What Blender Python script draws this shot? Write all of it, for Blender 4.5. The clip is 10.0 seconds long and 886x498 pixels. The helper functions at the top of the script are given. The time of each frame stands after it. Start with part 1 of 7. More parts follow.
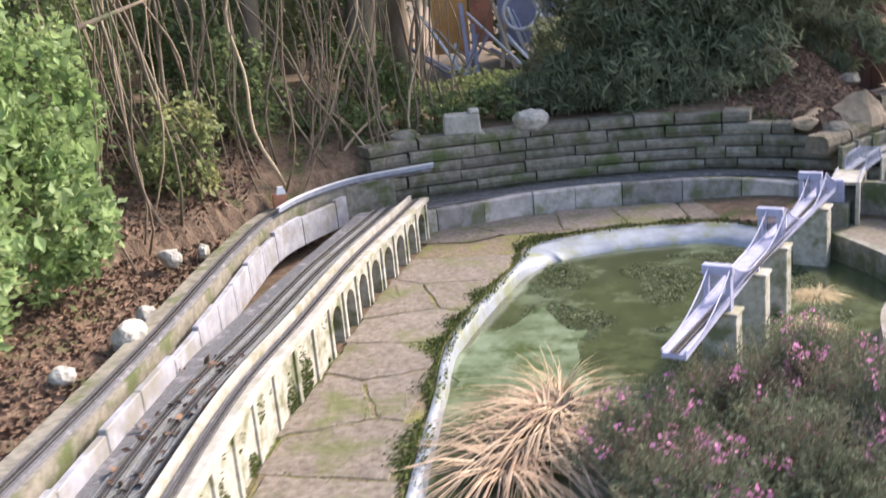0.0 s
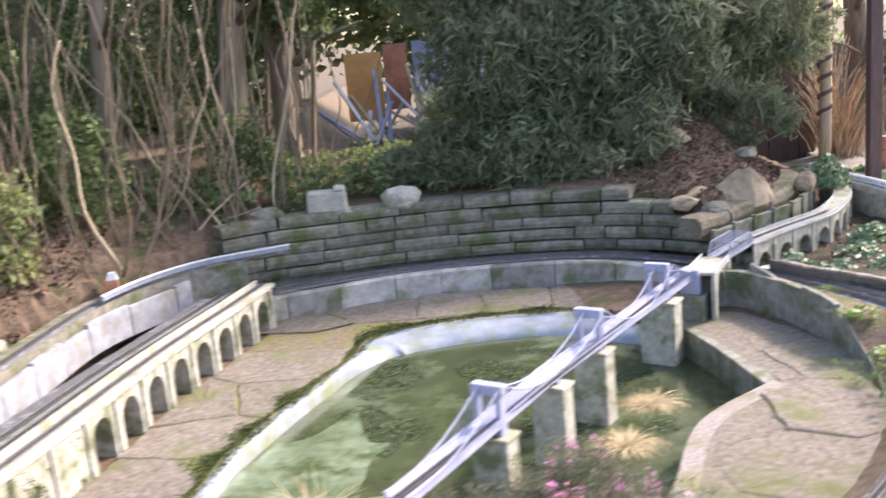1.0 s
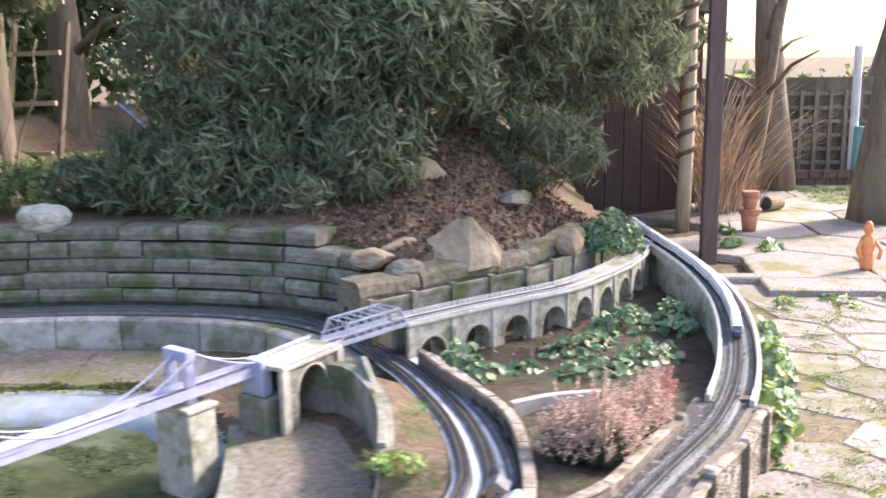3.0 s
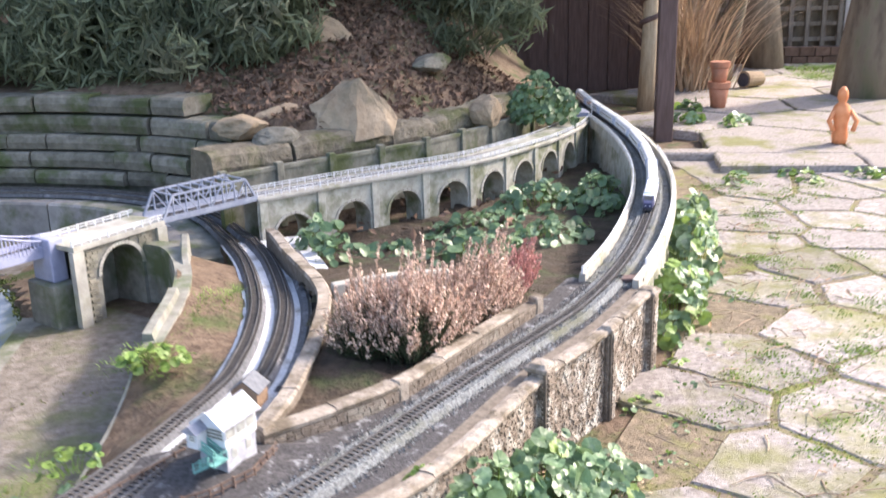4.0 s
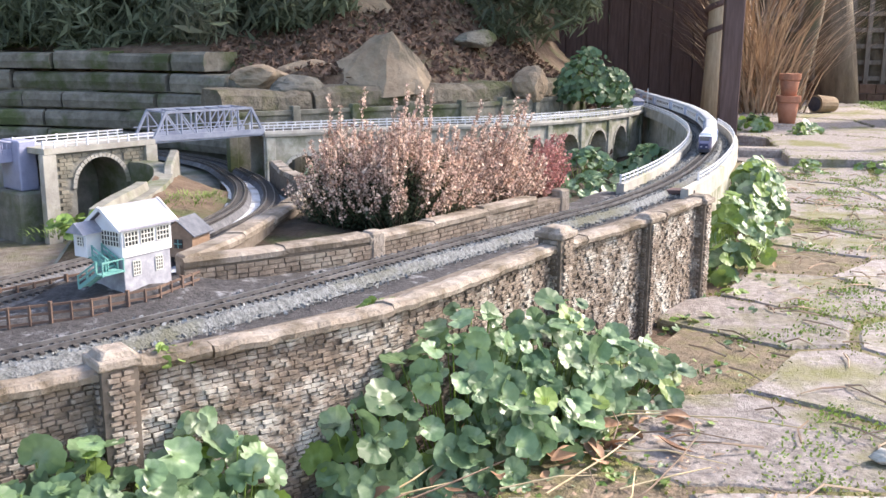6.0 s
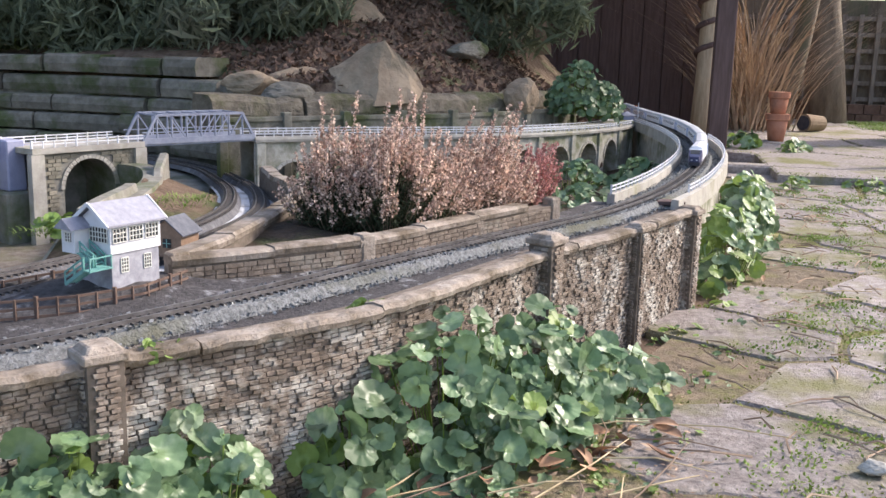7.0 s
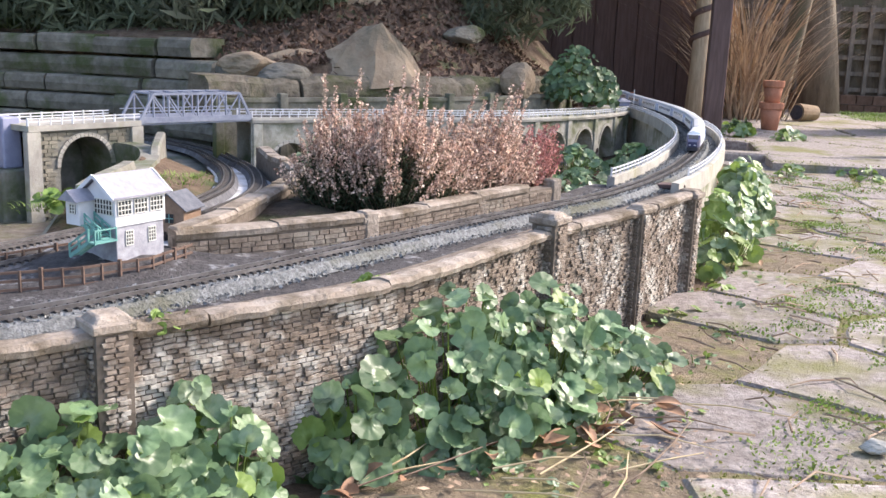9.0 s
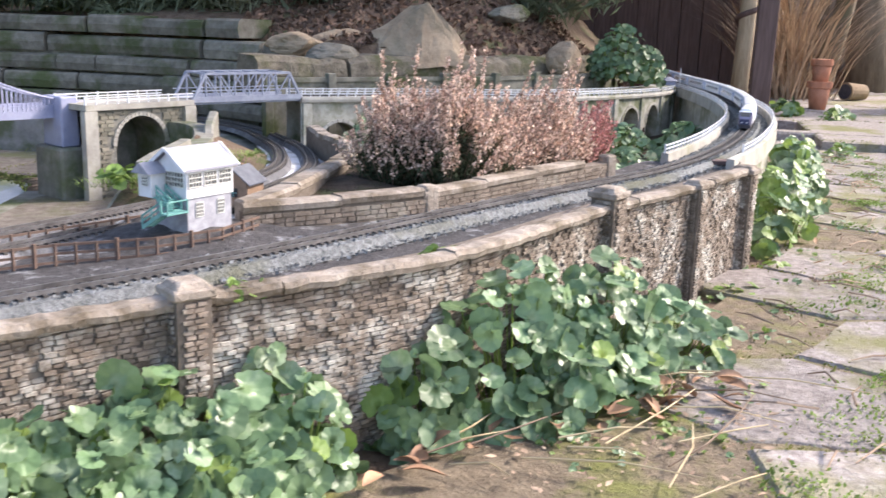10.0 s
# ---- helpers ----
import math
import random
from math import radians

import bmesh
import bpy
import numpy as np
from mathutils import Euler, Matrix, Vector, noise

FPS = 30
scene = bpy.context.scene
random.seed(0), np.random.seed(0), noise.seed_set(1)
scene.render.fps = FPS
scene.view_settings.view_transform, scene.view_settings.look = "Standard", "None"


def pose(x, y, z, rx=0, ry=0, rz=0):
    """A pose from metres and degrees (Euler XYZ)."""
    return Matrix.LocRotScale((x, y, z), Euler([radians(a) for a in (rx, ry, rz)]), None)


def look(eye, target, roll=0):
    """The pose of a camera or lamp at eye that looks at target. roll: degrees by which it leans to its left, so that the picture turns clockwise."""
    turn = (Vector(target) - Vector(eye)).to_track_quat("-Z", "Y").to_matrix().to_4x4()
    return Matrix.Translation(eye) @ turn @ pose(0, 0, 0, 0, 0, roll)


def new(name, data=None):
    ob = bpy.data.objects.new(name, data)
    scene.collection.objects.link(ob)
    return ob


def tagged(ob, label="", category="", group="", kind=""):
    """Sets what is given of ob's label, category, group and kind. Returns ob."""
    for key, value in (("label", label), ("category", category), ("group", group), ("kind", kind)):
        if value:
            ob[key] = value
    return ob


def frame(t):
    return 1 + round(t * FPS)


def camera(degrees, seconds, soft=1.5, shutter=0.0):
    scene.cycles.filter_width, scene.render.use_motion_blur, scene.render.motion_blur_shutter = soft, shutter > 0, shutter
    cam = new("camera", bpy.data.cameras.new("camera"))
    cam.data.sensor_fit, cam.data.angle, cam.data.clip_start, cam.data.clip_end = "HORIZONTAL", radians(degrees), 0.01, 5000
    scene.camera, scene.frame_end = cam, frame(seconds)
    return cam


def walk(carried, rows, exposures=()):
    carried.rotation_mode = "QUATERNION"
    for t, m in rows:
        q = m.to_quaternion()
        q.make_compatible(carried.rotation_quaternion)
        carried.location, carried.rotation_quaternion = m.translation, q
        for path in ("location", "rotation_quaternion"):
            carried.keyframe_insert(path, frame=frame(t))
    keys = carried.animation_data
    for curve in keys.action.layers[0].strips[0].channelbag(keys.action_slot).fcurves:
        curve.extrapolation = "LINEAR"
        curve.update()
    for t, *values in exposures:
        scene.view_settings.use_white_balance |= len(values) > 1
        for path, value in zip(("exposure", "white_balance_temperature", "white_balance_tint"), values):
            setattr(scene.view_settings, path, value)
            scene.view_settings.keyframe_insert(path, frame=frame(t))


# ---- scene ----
cam = camera(49.6, 10.0, shutter=0.5)
PATH = [
    (0, (0.156, 0.291, 1.459), (0.081, 2.214, 0.915), -5.3),
    (0.5, (0.517, 0.462, 1.477), (0.357, 2.400, 1.010), -4.4),
    (1, (0.987, 0.715, 1.471), (0.913, 2.665, 1.034), -5.2),
    (1.5, (1.515, 0.981, 1.447), (1.325, 2.930, 1.040), -4.0),
    (2, (1.998, 1.376, 1.390), (1.922, 3.338, 1.007), -2.0),
    (2.5, (2.439, 1.762, 1.345), (2.287, 3.709, 0.916), -3.1),
    (2.7, (2.578, 1.914, 1.313), (2.429, 3.869, 0.917), -1.2),
    (3.8, (3.171, 2.614, 1.071), (2.983, 4.542, 0.573), -1.2),
    (4, (3.214, 2.705, 0.994), (3.012, 4.607, 0.410), -1.6),
    (4.5, (3.266, 2.835, 0.796), (2.919, 4.723, 0.235), -1.5),
    (5, (3.281, 2.908, 0.648), (2.998, 4.827, 0.162), -0.6),
    (5.5, (3.280, 2.951, 0.585), (2.957, 4.873, 0.134), -0.3),
    (7, (3.275, 2.958, 0.547), (2.973, 4.894, 0.146), 1.5),
    (7.5, (3.270, 2.956, 0.542), (2.966, 4.890, 0.133), 1.9),
    (8, (3.265, 2.958, 0.537), (2.967, 4.891, 0.120), 2.2),
    (8.5, (3.262, 2.957, 0.532), (2.977, 4.892, 0.113), 2.2),
    (9, (3.257, 2.955, 0.533), (2.978, 4.889, 0.108), 2.2),
    (9.5, (3.252, 2.953, 0.526), (2.957, 4.881, 0.083), 2.2),
    (10, (3.229, 2.938, 0.522), (2.877, 4.852, 0.060), 1.8),
]
walk(cam, [(t, look(eye, target, roll)) for t, eye, target, roll in PATH],
     exposures=[(0, 1.70, 6900, 15), (1.5, 2.15, 6900, 16), (2.5, 2.18, 6800, 16), (4.5, 1.92, 6750, 12), (5.6, 1.88, 6750, 12), (7, 1.30, 6700, 13), (8.5, 1.47, 6700, 13), (10, 1.68, 6700, 13)])

# ---- light ----
world = bpy.data.worlds.new("sky")
scene.world = world
world.use_nodes = True
wn = world.node_tree
sky = wn.nodes.new("ShaderNodeTexSky")
sky.sky_type = "NISHITA"
sky.sun_disc = False
SUN_EL, SUN_AZ = 36.0, 58.0  # degrees; azimuth clockwise from +y
sky.sun_elevation, sky.sun_rotation = radians(SUN_EL), radians(SUN_AZ)
sky.air_density, sky.dust_density = 1.0, 2.5
wn.links.new(sky.outputs[0], wn.nodes["Background"].inputs[0])
wn.nodes["Background"].inputs[1].default_value = 0.15
sun = new("sun", bpy.data.lights.new("sun", "SUN"))
sun.data.energy, sun.data.angle, sun.data.color = 2.1, radians(6.0), (1.0, 0.94, 0.86)
sd = Vector((math.sin(radians(SUN_AZ)) * math.cos(radians(SUN_EL)), math.cos(radians(SUN_AZ)) * math.cos(radians(SUN_EL)), math.sin(radians(SUN_EL))))
sun.matrix_world = look(sd * 30, (0, 0, 0))


# ---- materials ----
def material(name, c1, c2, scale=30.0, c3=None, scale3=4.0, amount3=0.5, rough=0.85, bump=0.3, bscale=90.0, depth=0.004,
             metal=0.0, vary=0.0, island=False, stretch=(1, 1, 1), trans=0.0, spec=0.3):
    m = bpy.data.materials.new(name)
    m.use_nodes = True
    nt = m.node_tree
    b = nt.nodes["Principled BSDF"]
    link = nt.links.new
    geo = nt.nodes.new("ShaderNodeNewGeometry")
    mp = nt.nodes.new("ShaderNodeMapping")
    mp.inputs["Scale"].default_value = stretch
    link(geo.outputs["Position"], mp.inputs["Vector"])

    def noise_tex(s, detail):
        n = nt.nodes.new("ShaderNodeTexNoise")
        n.inputs["Scale"].default_value, n.inputs["Detail"].default_value, n.inputs["Roughness"].default_value = s, detail, 0.65
        link(mp.outputs[0], n.inputs["Vector"])
        return n

    def mix(fac, a, c, mode="MIX"):
        x = nt.nodes.new("ShaderNodeMix")
        x.data_type, x.blend_type = "RGBA", mode
        for src, key in ((fac, 0), (a, 6), (c, 7)):
            if isinstance(src, (int, float)):
                x.inputs[key].default_value = src
            elif isinstance(src, tuple):
                x.inputs[key].default_value = (*src, 1)
            else:
                link(src, x.inputs[key])
        return x.outputs[2]

    def ramp(src, lo, hi):
        r = nt.nodes.new("ShaderNodeMapRange")
        r.inputs["From Min"].default_value, r.inputs["From Max"].default_value = lo, hi
        link(src, r.inputs["Value"])
        return r.outputs[0]

    col = mix(ramp(noise_tex(scale, 6).outputs["Fac"], 0.35, 0.65), c1, c2)
    if c3:
        col = mix(ramp(noise_tex(scale3, 5).outputs["Fac"], 0.62 - amount3 * 0.25, 0.72 - amount3 * 0.15), col, c3)
    if vary:
        if island:
            rnd = geo.outputs["Random Per Island"]
        else:
            rnd = nt.nodes.new("ShaderNodeObjectInfo").outputs["Random"]
        hsv = nt.nodes.new("ShaderNodeHueSaturation")
        link(ramp(rnd, 0.0, 1.0), hsv.inputs["Value"])
        hsv.inputs["Value"].links[0].from_node.inputs["To Min"].default_value = 1 - vary
        hsv.inputs["Value"].links[0].from_node.inputs["To Max"].default_value = 1 + vary
        link(col, hsv.inputs["Color"])
        col = hsv.outputs[0]
    link(col, b.inputs["Base Color"])
    b.inputs["Roughness"].default_value, b.inputs["Metallic"].default_value = rough, metal
    b.inputs["Specular IOR Level"].default_value = spec
    if bump:
        bp = nt.nodes.new("ShaderNodeBump")
        bp.inputs["Strength"].default_value, bp.inputs["Distance"].default_value = bump, depth
        link(noise_tex(bscale, 8).outputs["Fac"], bp.inputs["Height"])
        link(bp.outputs[0], b.inputs["Normal"])
    if trans:
        tr = nt.nodes.new("ShaderNodeBsdfTranslucent")
        link(col, tr.inputs["Color"])
        sh = nt.nodes.new("ShaderNodeMixShader")
        sh.inputs[0].default_value = trans
        link(b.outputs[0], sh.inputs[1])
        link(tr.outputs[0], sh.inputs[2])
        link(sh.outputs[0], nt.nodes["Material Output"].inputs["Surface"])
    return m


SOIL = material("soil", (0.10, 0.065, 0.045), (0.20, 0.14, 0.10), 25, (0.07, 0.09, 0.03), 5, 0.4, bump=0.9, bscale=60, depth=0.015)
PATHSTONE = material("path_concrete", (0.13, 0.105, 0.085), (0.25, 0.215, 0.185), 40, (0.13, 0.135, 0.06), 4, 0.5, bump=1.0, bscale=150, depth=0.005, vary=0.1)
PAVING = material("paving_stone", (0.22, 0.185, 0.175), (0.43, 0.38, 0.36), 75, (0.21, 0.20, 0.09), 4, 0.5, bump=1.0, bscale=190, depth=0.005, vary=0.2)
BRICK = material("brick_face", (0.15, 0.115, 0.09), (0.30, 0.245, 0.205), 45, (0.52, 0.49, 0.45), 22, 0.55, bump=0.8, bscale=250, depth=0.003, vary=0.24, island=False)
BRICK_BULK = material("brick_bulk", (0.15, 0.115, 0.09), (0.30, 0.245, 0.205), 45, (0.52, 0.49, 0.45), 22, 0.55, bump=0.8, bscale=250, depth=0.003, vary=0.24, island=True)
MORTAR = material("mortar", (0.11, 0.088, 0.07), (0.20, 0.165, 0.14), 70, bump=0.5, bscale=200, depth=0.002)
JOINTSOIL = material("joint_soil", (0.14, 0.105, 0.075), (0.28, 0.22, 0.155), 40, (0.20, 0.20, 0.065), 7, 0.6, bump=1.0, bscale=170, depth=0.008)
COPING = material("coping_concrete", (0.25, 0.205, 0.17), (0.40, 0.345, 0.30), 55, (0.14, 0.11, 0.08), 14, 0.6, bump=1.0, bscale=110, depth=0.005, vary=0.1)
CONCRETE = material("mossy_concrete", (0.30, 0.285, 0.245), (0.47, 0.45, 0.40), 30, (0.15, 0.16, 0.09), 9, 0.6, bump=0.5, bscale=130, depth=0.003)
DARKCON = material("dark_concrete", (0.16, 0.15, 0.13), (0.28, 0.27, 0.24), 22, (0.10, 0.12, 0.06), 6, 0.5, bump=0.5, bscale=110)
PALE = material("pale_concrete", (0.31, 0.29, 0.26), (0.46, 0.435, 0.395), 18, (0.26, 0.25, 0.17), 6, 0.4, bump=0.4, bscale=120)
BALLAST = material("grey_ballast", (0.10, 0.105, 0.11), (0.27, 0.28, 0.29), 160, (0.13, 0.13, 0.10), 9, 0.5, bump=1.0, bscale=260, depth=0.004)
WHITEBALLAST = material("pale_ballast", (0.50, 0.51, 0.55), (0.72, 0.73, 0.77), 140, (0.28, 0.27, 0.26), 10, 0.35, bump=1.0, bscale=240, depth=0.004)
ASH = material("dark_ash", (0.075, 0.075, 0.082), (0.155, 0.155, 0.17), 120, (0.26, 0.25, 0.27), 12, 0.35, bump=0.8, bscale=240, depth=0.003)
SLEEPER = material("track_sleeper", (0.05, 0.045, 0.045), (0.10, 0.09, 0.085), 60, bump=0.2)
RAIL = material("weathered_rail", (0.13, 0.12, 0.12), (0.27, 0.26, 0.265), 40, rough=0.4, bump=0.0, metal=0.6)
WHITE = material("white_paint", (0.62, 0.62, 0.66), (0.74, 0.74, 0.78), 30, (0.55, 0.54, 0.50), 16, 0.25, rough=0.5, bump=0.1)
PANEL = material("stained_whitewash", (0.23, 0.23, 0.265), (0.37, 0.37, 0.41), 14, (0.22, 0.21, 0.19), 6, 0.5, rough=0.7, bump=0.3)
LILAC = material("lilac_grey_paint", (0.27, 0.28, 0.40), (0.37, 0.38, 0.52), 20, (0.30, 0.30, 0.36), 10, 0.3, rough=0.55, bump=0.15)
STEEL = material("grey_steel_paint", (0.24, 0.26, 0.34), (0.36, 0.38, 0.46), 30, rough=0.5, bump=0.15)
STONE = material("dark_garden_stone", (0.12, 0.108, 0.088), (0.24, 0.22, 0.185), 22, (0.08, 0.095, 0.04), 6, 0.55, bump=0.7, bscale=60, depth=0.006, vary=0.25)
ROCK = material("sandstone_rock", (0.28, 0.20, 0.135), (0.44, 0.335, 0.235), 10, (0.20, 0.16, 0.11), 5, 0.4, bump=0.8, bscale=45, depth=0.01, vary=0.15)
LEDGE = material("ledge_stone", (0.15, 0.125, 0.095), (0.28, 0.24, 0.185), 30, (0.12, 0.12, 0.055), 6, 0.5, bump=1.0, bscale=55, depth=0.012, vary=0.2)
SANDSTONE = material("sleeper_stone", (0.30, 0.27, 0.26), (0.46, 0.42, 0.40), 16, (0.18, 0.19, 0.11), 6, 0.5, bump=0.6, bscale=80, depth=0.004, vary=0.4)
LINER = material("pond_liner", (0.22, 0.245, 0.295), (0.33, 0.36, 0.42), 9, (0.22, 0.24, 0.15), 6, 0.5, rough=0.5, bump=0.2)
WOOD = material("dark_stained_wood", (0.10, 0.065, 0.06), (0.15, 0.10, 0.095), 12, stretch=(6, 6, 0.6), bump=0.3)
BROWNWOOD = material("brown_model_fence", (0.10, 0.065, 0.055), (0.17, 0.115, 0.09), 60, bump=0.2)
BARK = material("bark", (0.13, 0.10, 0.075), (0.26, 0.21, 0.16), 16, (0.10, 0.11, 0.06), 4, 0.3, stretch=(1, 1, 0.25), bump=0.8, bscale=50, depth=0.01)
PALEWOOD = material("pale_pole_wood", (0.34, 0.26, 0.18), (0.50, 0.40, 0.29), 25, stretch=(3, 3, 0.4), bump=0.4)
LEAF = material("round_leaf", (0.115, 0.195, 0.09), (0.19, 0.285, 0.15), 45, (0.28, 0.36, 0.24), 16, 0.4, rough=0.36, bump=0.25, bscale=80, depth=0.002, vary=0.3, trans=0.3, spec=0.5)
FOLIAGE = material("hedge_leaf", (0.13, 0.18, 0.075), (0.23, 0.28, 0.13), 2.5, (0.32, 0.33, 0.15), 1.2, 0.3, rough=0.6, bump=0, vary=0.45, island=True, trans=0.45)
CONIFER = material("conifer_needle", (0.16, 0.19, 0.12), (0.25, 0.28, 0.185), 2.0, (0.30, 0.285, 0.21), 1.0, 0.35, rough=0.6, bump=0, vary=0.4, island=True, trans=0.5)
GRASS = material("grass_blade", (0.12, 0.20, 0.04), (0.24, 0.33, 0.09), 6, rough=0.6, bump=0, vary=0.35, island=True, trans=0.3)
STRAW = material("dry_straw", (0.38, 0.28, 0.16), (0.58, 0.47, 0.30), 12, rough=0.7, bump=0, vary=0.35, island=True)
DRYLEAF = material("dry_leaf", (0.28, 0.15, 0.09), (0.44, 0.27, 0.17), 30, rough=0.7, bump=0.3, vary=0.35)
LITTER = material("leaf_litter", (0.10, 0.06, 0.043), (0.21, 0.13, 0.092), 12, rough=0.8, bump=0, vary=0.45, island=True)
TERRACOTTA = material("terracotta", (0.42, 0.17, 0.10), (0.55, 0.25, 0.16), 14, (0.30, 0.15, 0.10), 6, 0.3, bump=0.2)


# ---- mesh helpers ----
class Geo:
    def __init__(self):
        self.v, self.f = [], []

    def add(self, verts, faces):
        n = len(self.v)
        self.v += [tuple(p) for p in verts]
        self.f += [tuple(i + n for i in f) for f in faces]
        return self

    def box(self, c, s, rz=0.0, taper=1.0, lift=None):
        """A box with its middle at c, of size s, turned rz radians; taper shrinks its top."""
        cs, sn = math.cos(rz), math.sin(rz)
        vs = []
        for k in (-0.5, 0.5):
            q = taper if k > 0 else 1.0
            for a, b in ((-0.5, -0.5), (0.5, -0.5), (0.5, 0.5), (-0.5, 0.5)):
                x, y = a * s[0] * q, b * s[1] * q
                vs.append((c[0] + x * cs - y * sn, c[1] + x * sn + y * cs, c[2] + k * s[2]))
        return self.add(vs, ((3, 2, 1, 0), (4, 5, 6, 7), (0, 1, 5, 4), (1, 2, 6, 5), (2, 3, 7, 6), (3, 0, 4, 7)))

    def bar(self, a, b, w, h=None):
        """A square bar from a to b."""
        a, b = Vector(a), Vector(b)
        d = (b - a).normalized()
        s = d.cross(Vector((0, 0, 1)))
        s = s.normalized() if s.length > 1e-4 else Vector((1, 0, 0))
        u = s.cross(d)
        h = h or w
        vs = [p + s * (i * w / 2) + u * (j * h / 2) for p in (a, b) for i, j in ((-1, -1), (1, -1), (1, 1), (-1, 1))]
        return self.add(vs, ((3, 2, 1, 0), (4, 5, 6, 7), (0, 1, 5, 4), (1, 2, 6, 5), (2, 3, 7, 6), (3, 0, 4, 7)))

    def prism(self, poly, z0, z1):
        """A flat polygon of (x, y), or (x, y, z) for its top, carried from z0 up to z1."""
        n = len(poly)
        vs = [(p[0], p[1], z0) for p in poly] + [(p[0], p[1], p[2] if len(p) > 2 else z1) for p in poly]
        fs = [tuple(range(n - 1, -1, -1)), tuple(range(n, 2 * n))]
        fs += [(i, (i + 1) % n, n + (i + 1) % n, n + i) for i in range(n)]
        return self.add(vs, fs)

    def sweep(self, path, prof, caps=True):
        """The closed outline prof of (side, up) drawn along path; side is to the right of the way."""
        n, k = len(path), len(prof)
        vs = []
        for i, p in enumerate(path):
            a, b = path[max(i - 1, 0)], path[min(i + 1, n - 1)]
            d = Vector((b[0] - a[0], b[1] - a[1], 0)).normalized()
            r = Vector((d.y, -d.x, 0))
            vs += [(p[0] + r.x * s, p[1] + r.y * s, p[2] + u) for s, u in prof]
        fs = [(i * k + j, i * k + (j + 1) % k, (i + 1) * k + (j + 1) % k, (i + 1) * k + j) for i in range(n - 1) for j in range(k)]
        if caps:
            fs += [tuple(range(k - 1, -1, -1)), tuple((n - 1) * k + j for j in range(k))]
        return self.add(vs, fs)

    def tube(self, pts, radii, sides=7):
        n = len(pts)
        vs, fs = [], []
        for i, p in enumerate(pts):
            d = (Vector(pts[min(i + 1, n - 1)]) - Vector(pts[max(i - 1, 0)])).normalized()
            s = d.cross(Vector((0.31, 0.95, 0.05))).normalized()
            u = s.cross(d)
            r = radii[i] if isinstance(radii, (list, tuple)) else radii
            vs += [Vector(p) + (s * math.cos(2 * math.pi * j / sides) + u * math.sin(2 * math.pi * j / sides)) * r for j in range(sides)]
        for i in range(n - 1):
            fs += [(i * sides + j, i * sides + (j + 1) % sides, (i + 1) * sides + (j + 1) % sides, (i + 1) * sides + j) for j in range(sides)]
        fs += [tuple(range(sides - 1, -1, -1)), tuple((n - 1) * sides + j for j in range(sides))]
        return self.add(vs, fs)

    def lathe(self, c, prof, sides=20):
        """Rings of (radius, z) about the upright line through c."""
        k = len(prof)
        vs = [(c[0] + r * math.cos(2 * math.pi * j / sides), c[1] + r * math.sin(2 * math.pi * j / sides), c[2] + z) for r, z in prof for j in range(sides)]
        fs = [(i * sides + j, i * sides + (j + 1) % sides, (i + 1) * sides + (j + 1) % sides, (i + 1) * sides + j) for i in range(k - 1) for j in range(sides)]
        fs += [tuple(range(sides - 1, -1, -1)), tuple((k - 1) * sides + j for j in range(sides))]
        return self.add(vs, fs)


def mesh_of(name, geo, mat, smooth=False, bevel=0.0):
    me = bpy.data.meshes.new(name)
    me.from_pydata(geo.v, [], geo.f)
    if bevel:
        bm = bmesh.new()
        bm.from_mesh(me)
        bmesh.ops.recalc_face_normals(bm, faces=bm.faces)
        es = [e for e in bm.edges if len(e.link_faces) == 2 and e.calc_face_angle(0) > 0.5]
        bmesh.ops.bevel(bm, geom=es, offset=bevel, segments=1, affect="EDGES", clamp_overlap=True)
        bm.to_mesh(me)
        bm.free()
    else:
        bm = bmesh.new()
        bm.from_mesh(me)
        bmesh.ops.recalc_face_normals(bm, faces=bm.faces)
        bm.to_mesh(me)
        bm.free()
    me.materials.append(mat)
    if smooth:
        me.polygons.foreach_set("use_smooth", [True] * len(me.polygons))
    return me


def thing(name, label, category, at=(0, 0, 0), group="", kind=""):
    ob = new(name)
    ob.empty_display_size = 0.02
    ob.location = at
    return tagged(ob, label, category, group, kind)


def place_of(ob):
    p = Vector((0, 0, 0))
    while ob:
        p += ob.location
        ob = ob.parent
    return p


def part(name, geo, mat, parent, label="", smooth=False, bevel=0.0):
    """geo, in world places, as one mesh under parent."""
    p = place_of(parent)
    geo.v = [(x - p.x, y - p.y, z - p.z) for x, y, z in geo.v]
    ob = new(name, mesh_of(name, geo, mat, smooth, bevel))
    ob.parent = parent
    return tagged(ob, label)


def single(name, geo, mat, label, category, at=(0, 0, 0), group="", kind="", smooth=False, bevel=0.0):
    """geo, in world places, as one top-level mesh with its origin at at."""
    geo.v = [(x - at[0], y - at[1], z - at[2]) for x, y, z in geo.v]
    ob = new(name, mesh_of(name, geo, mat, smooth, bevel))
    ob.location = at
    return tagged(ob, label, category, group, kind)


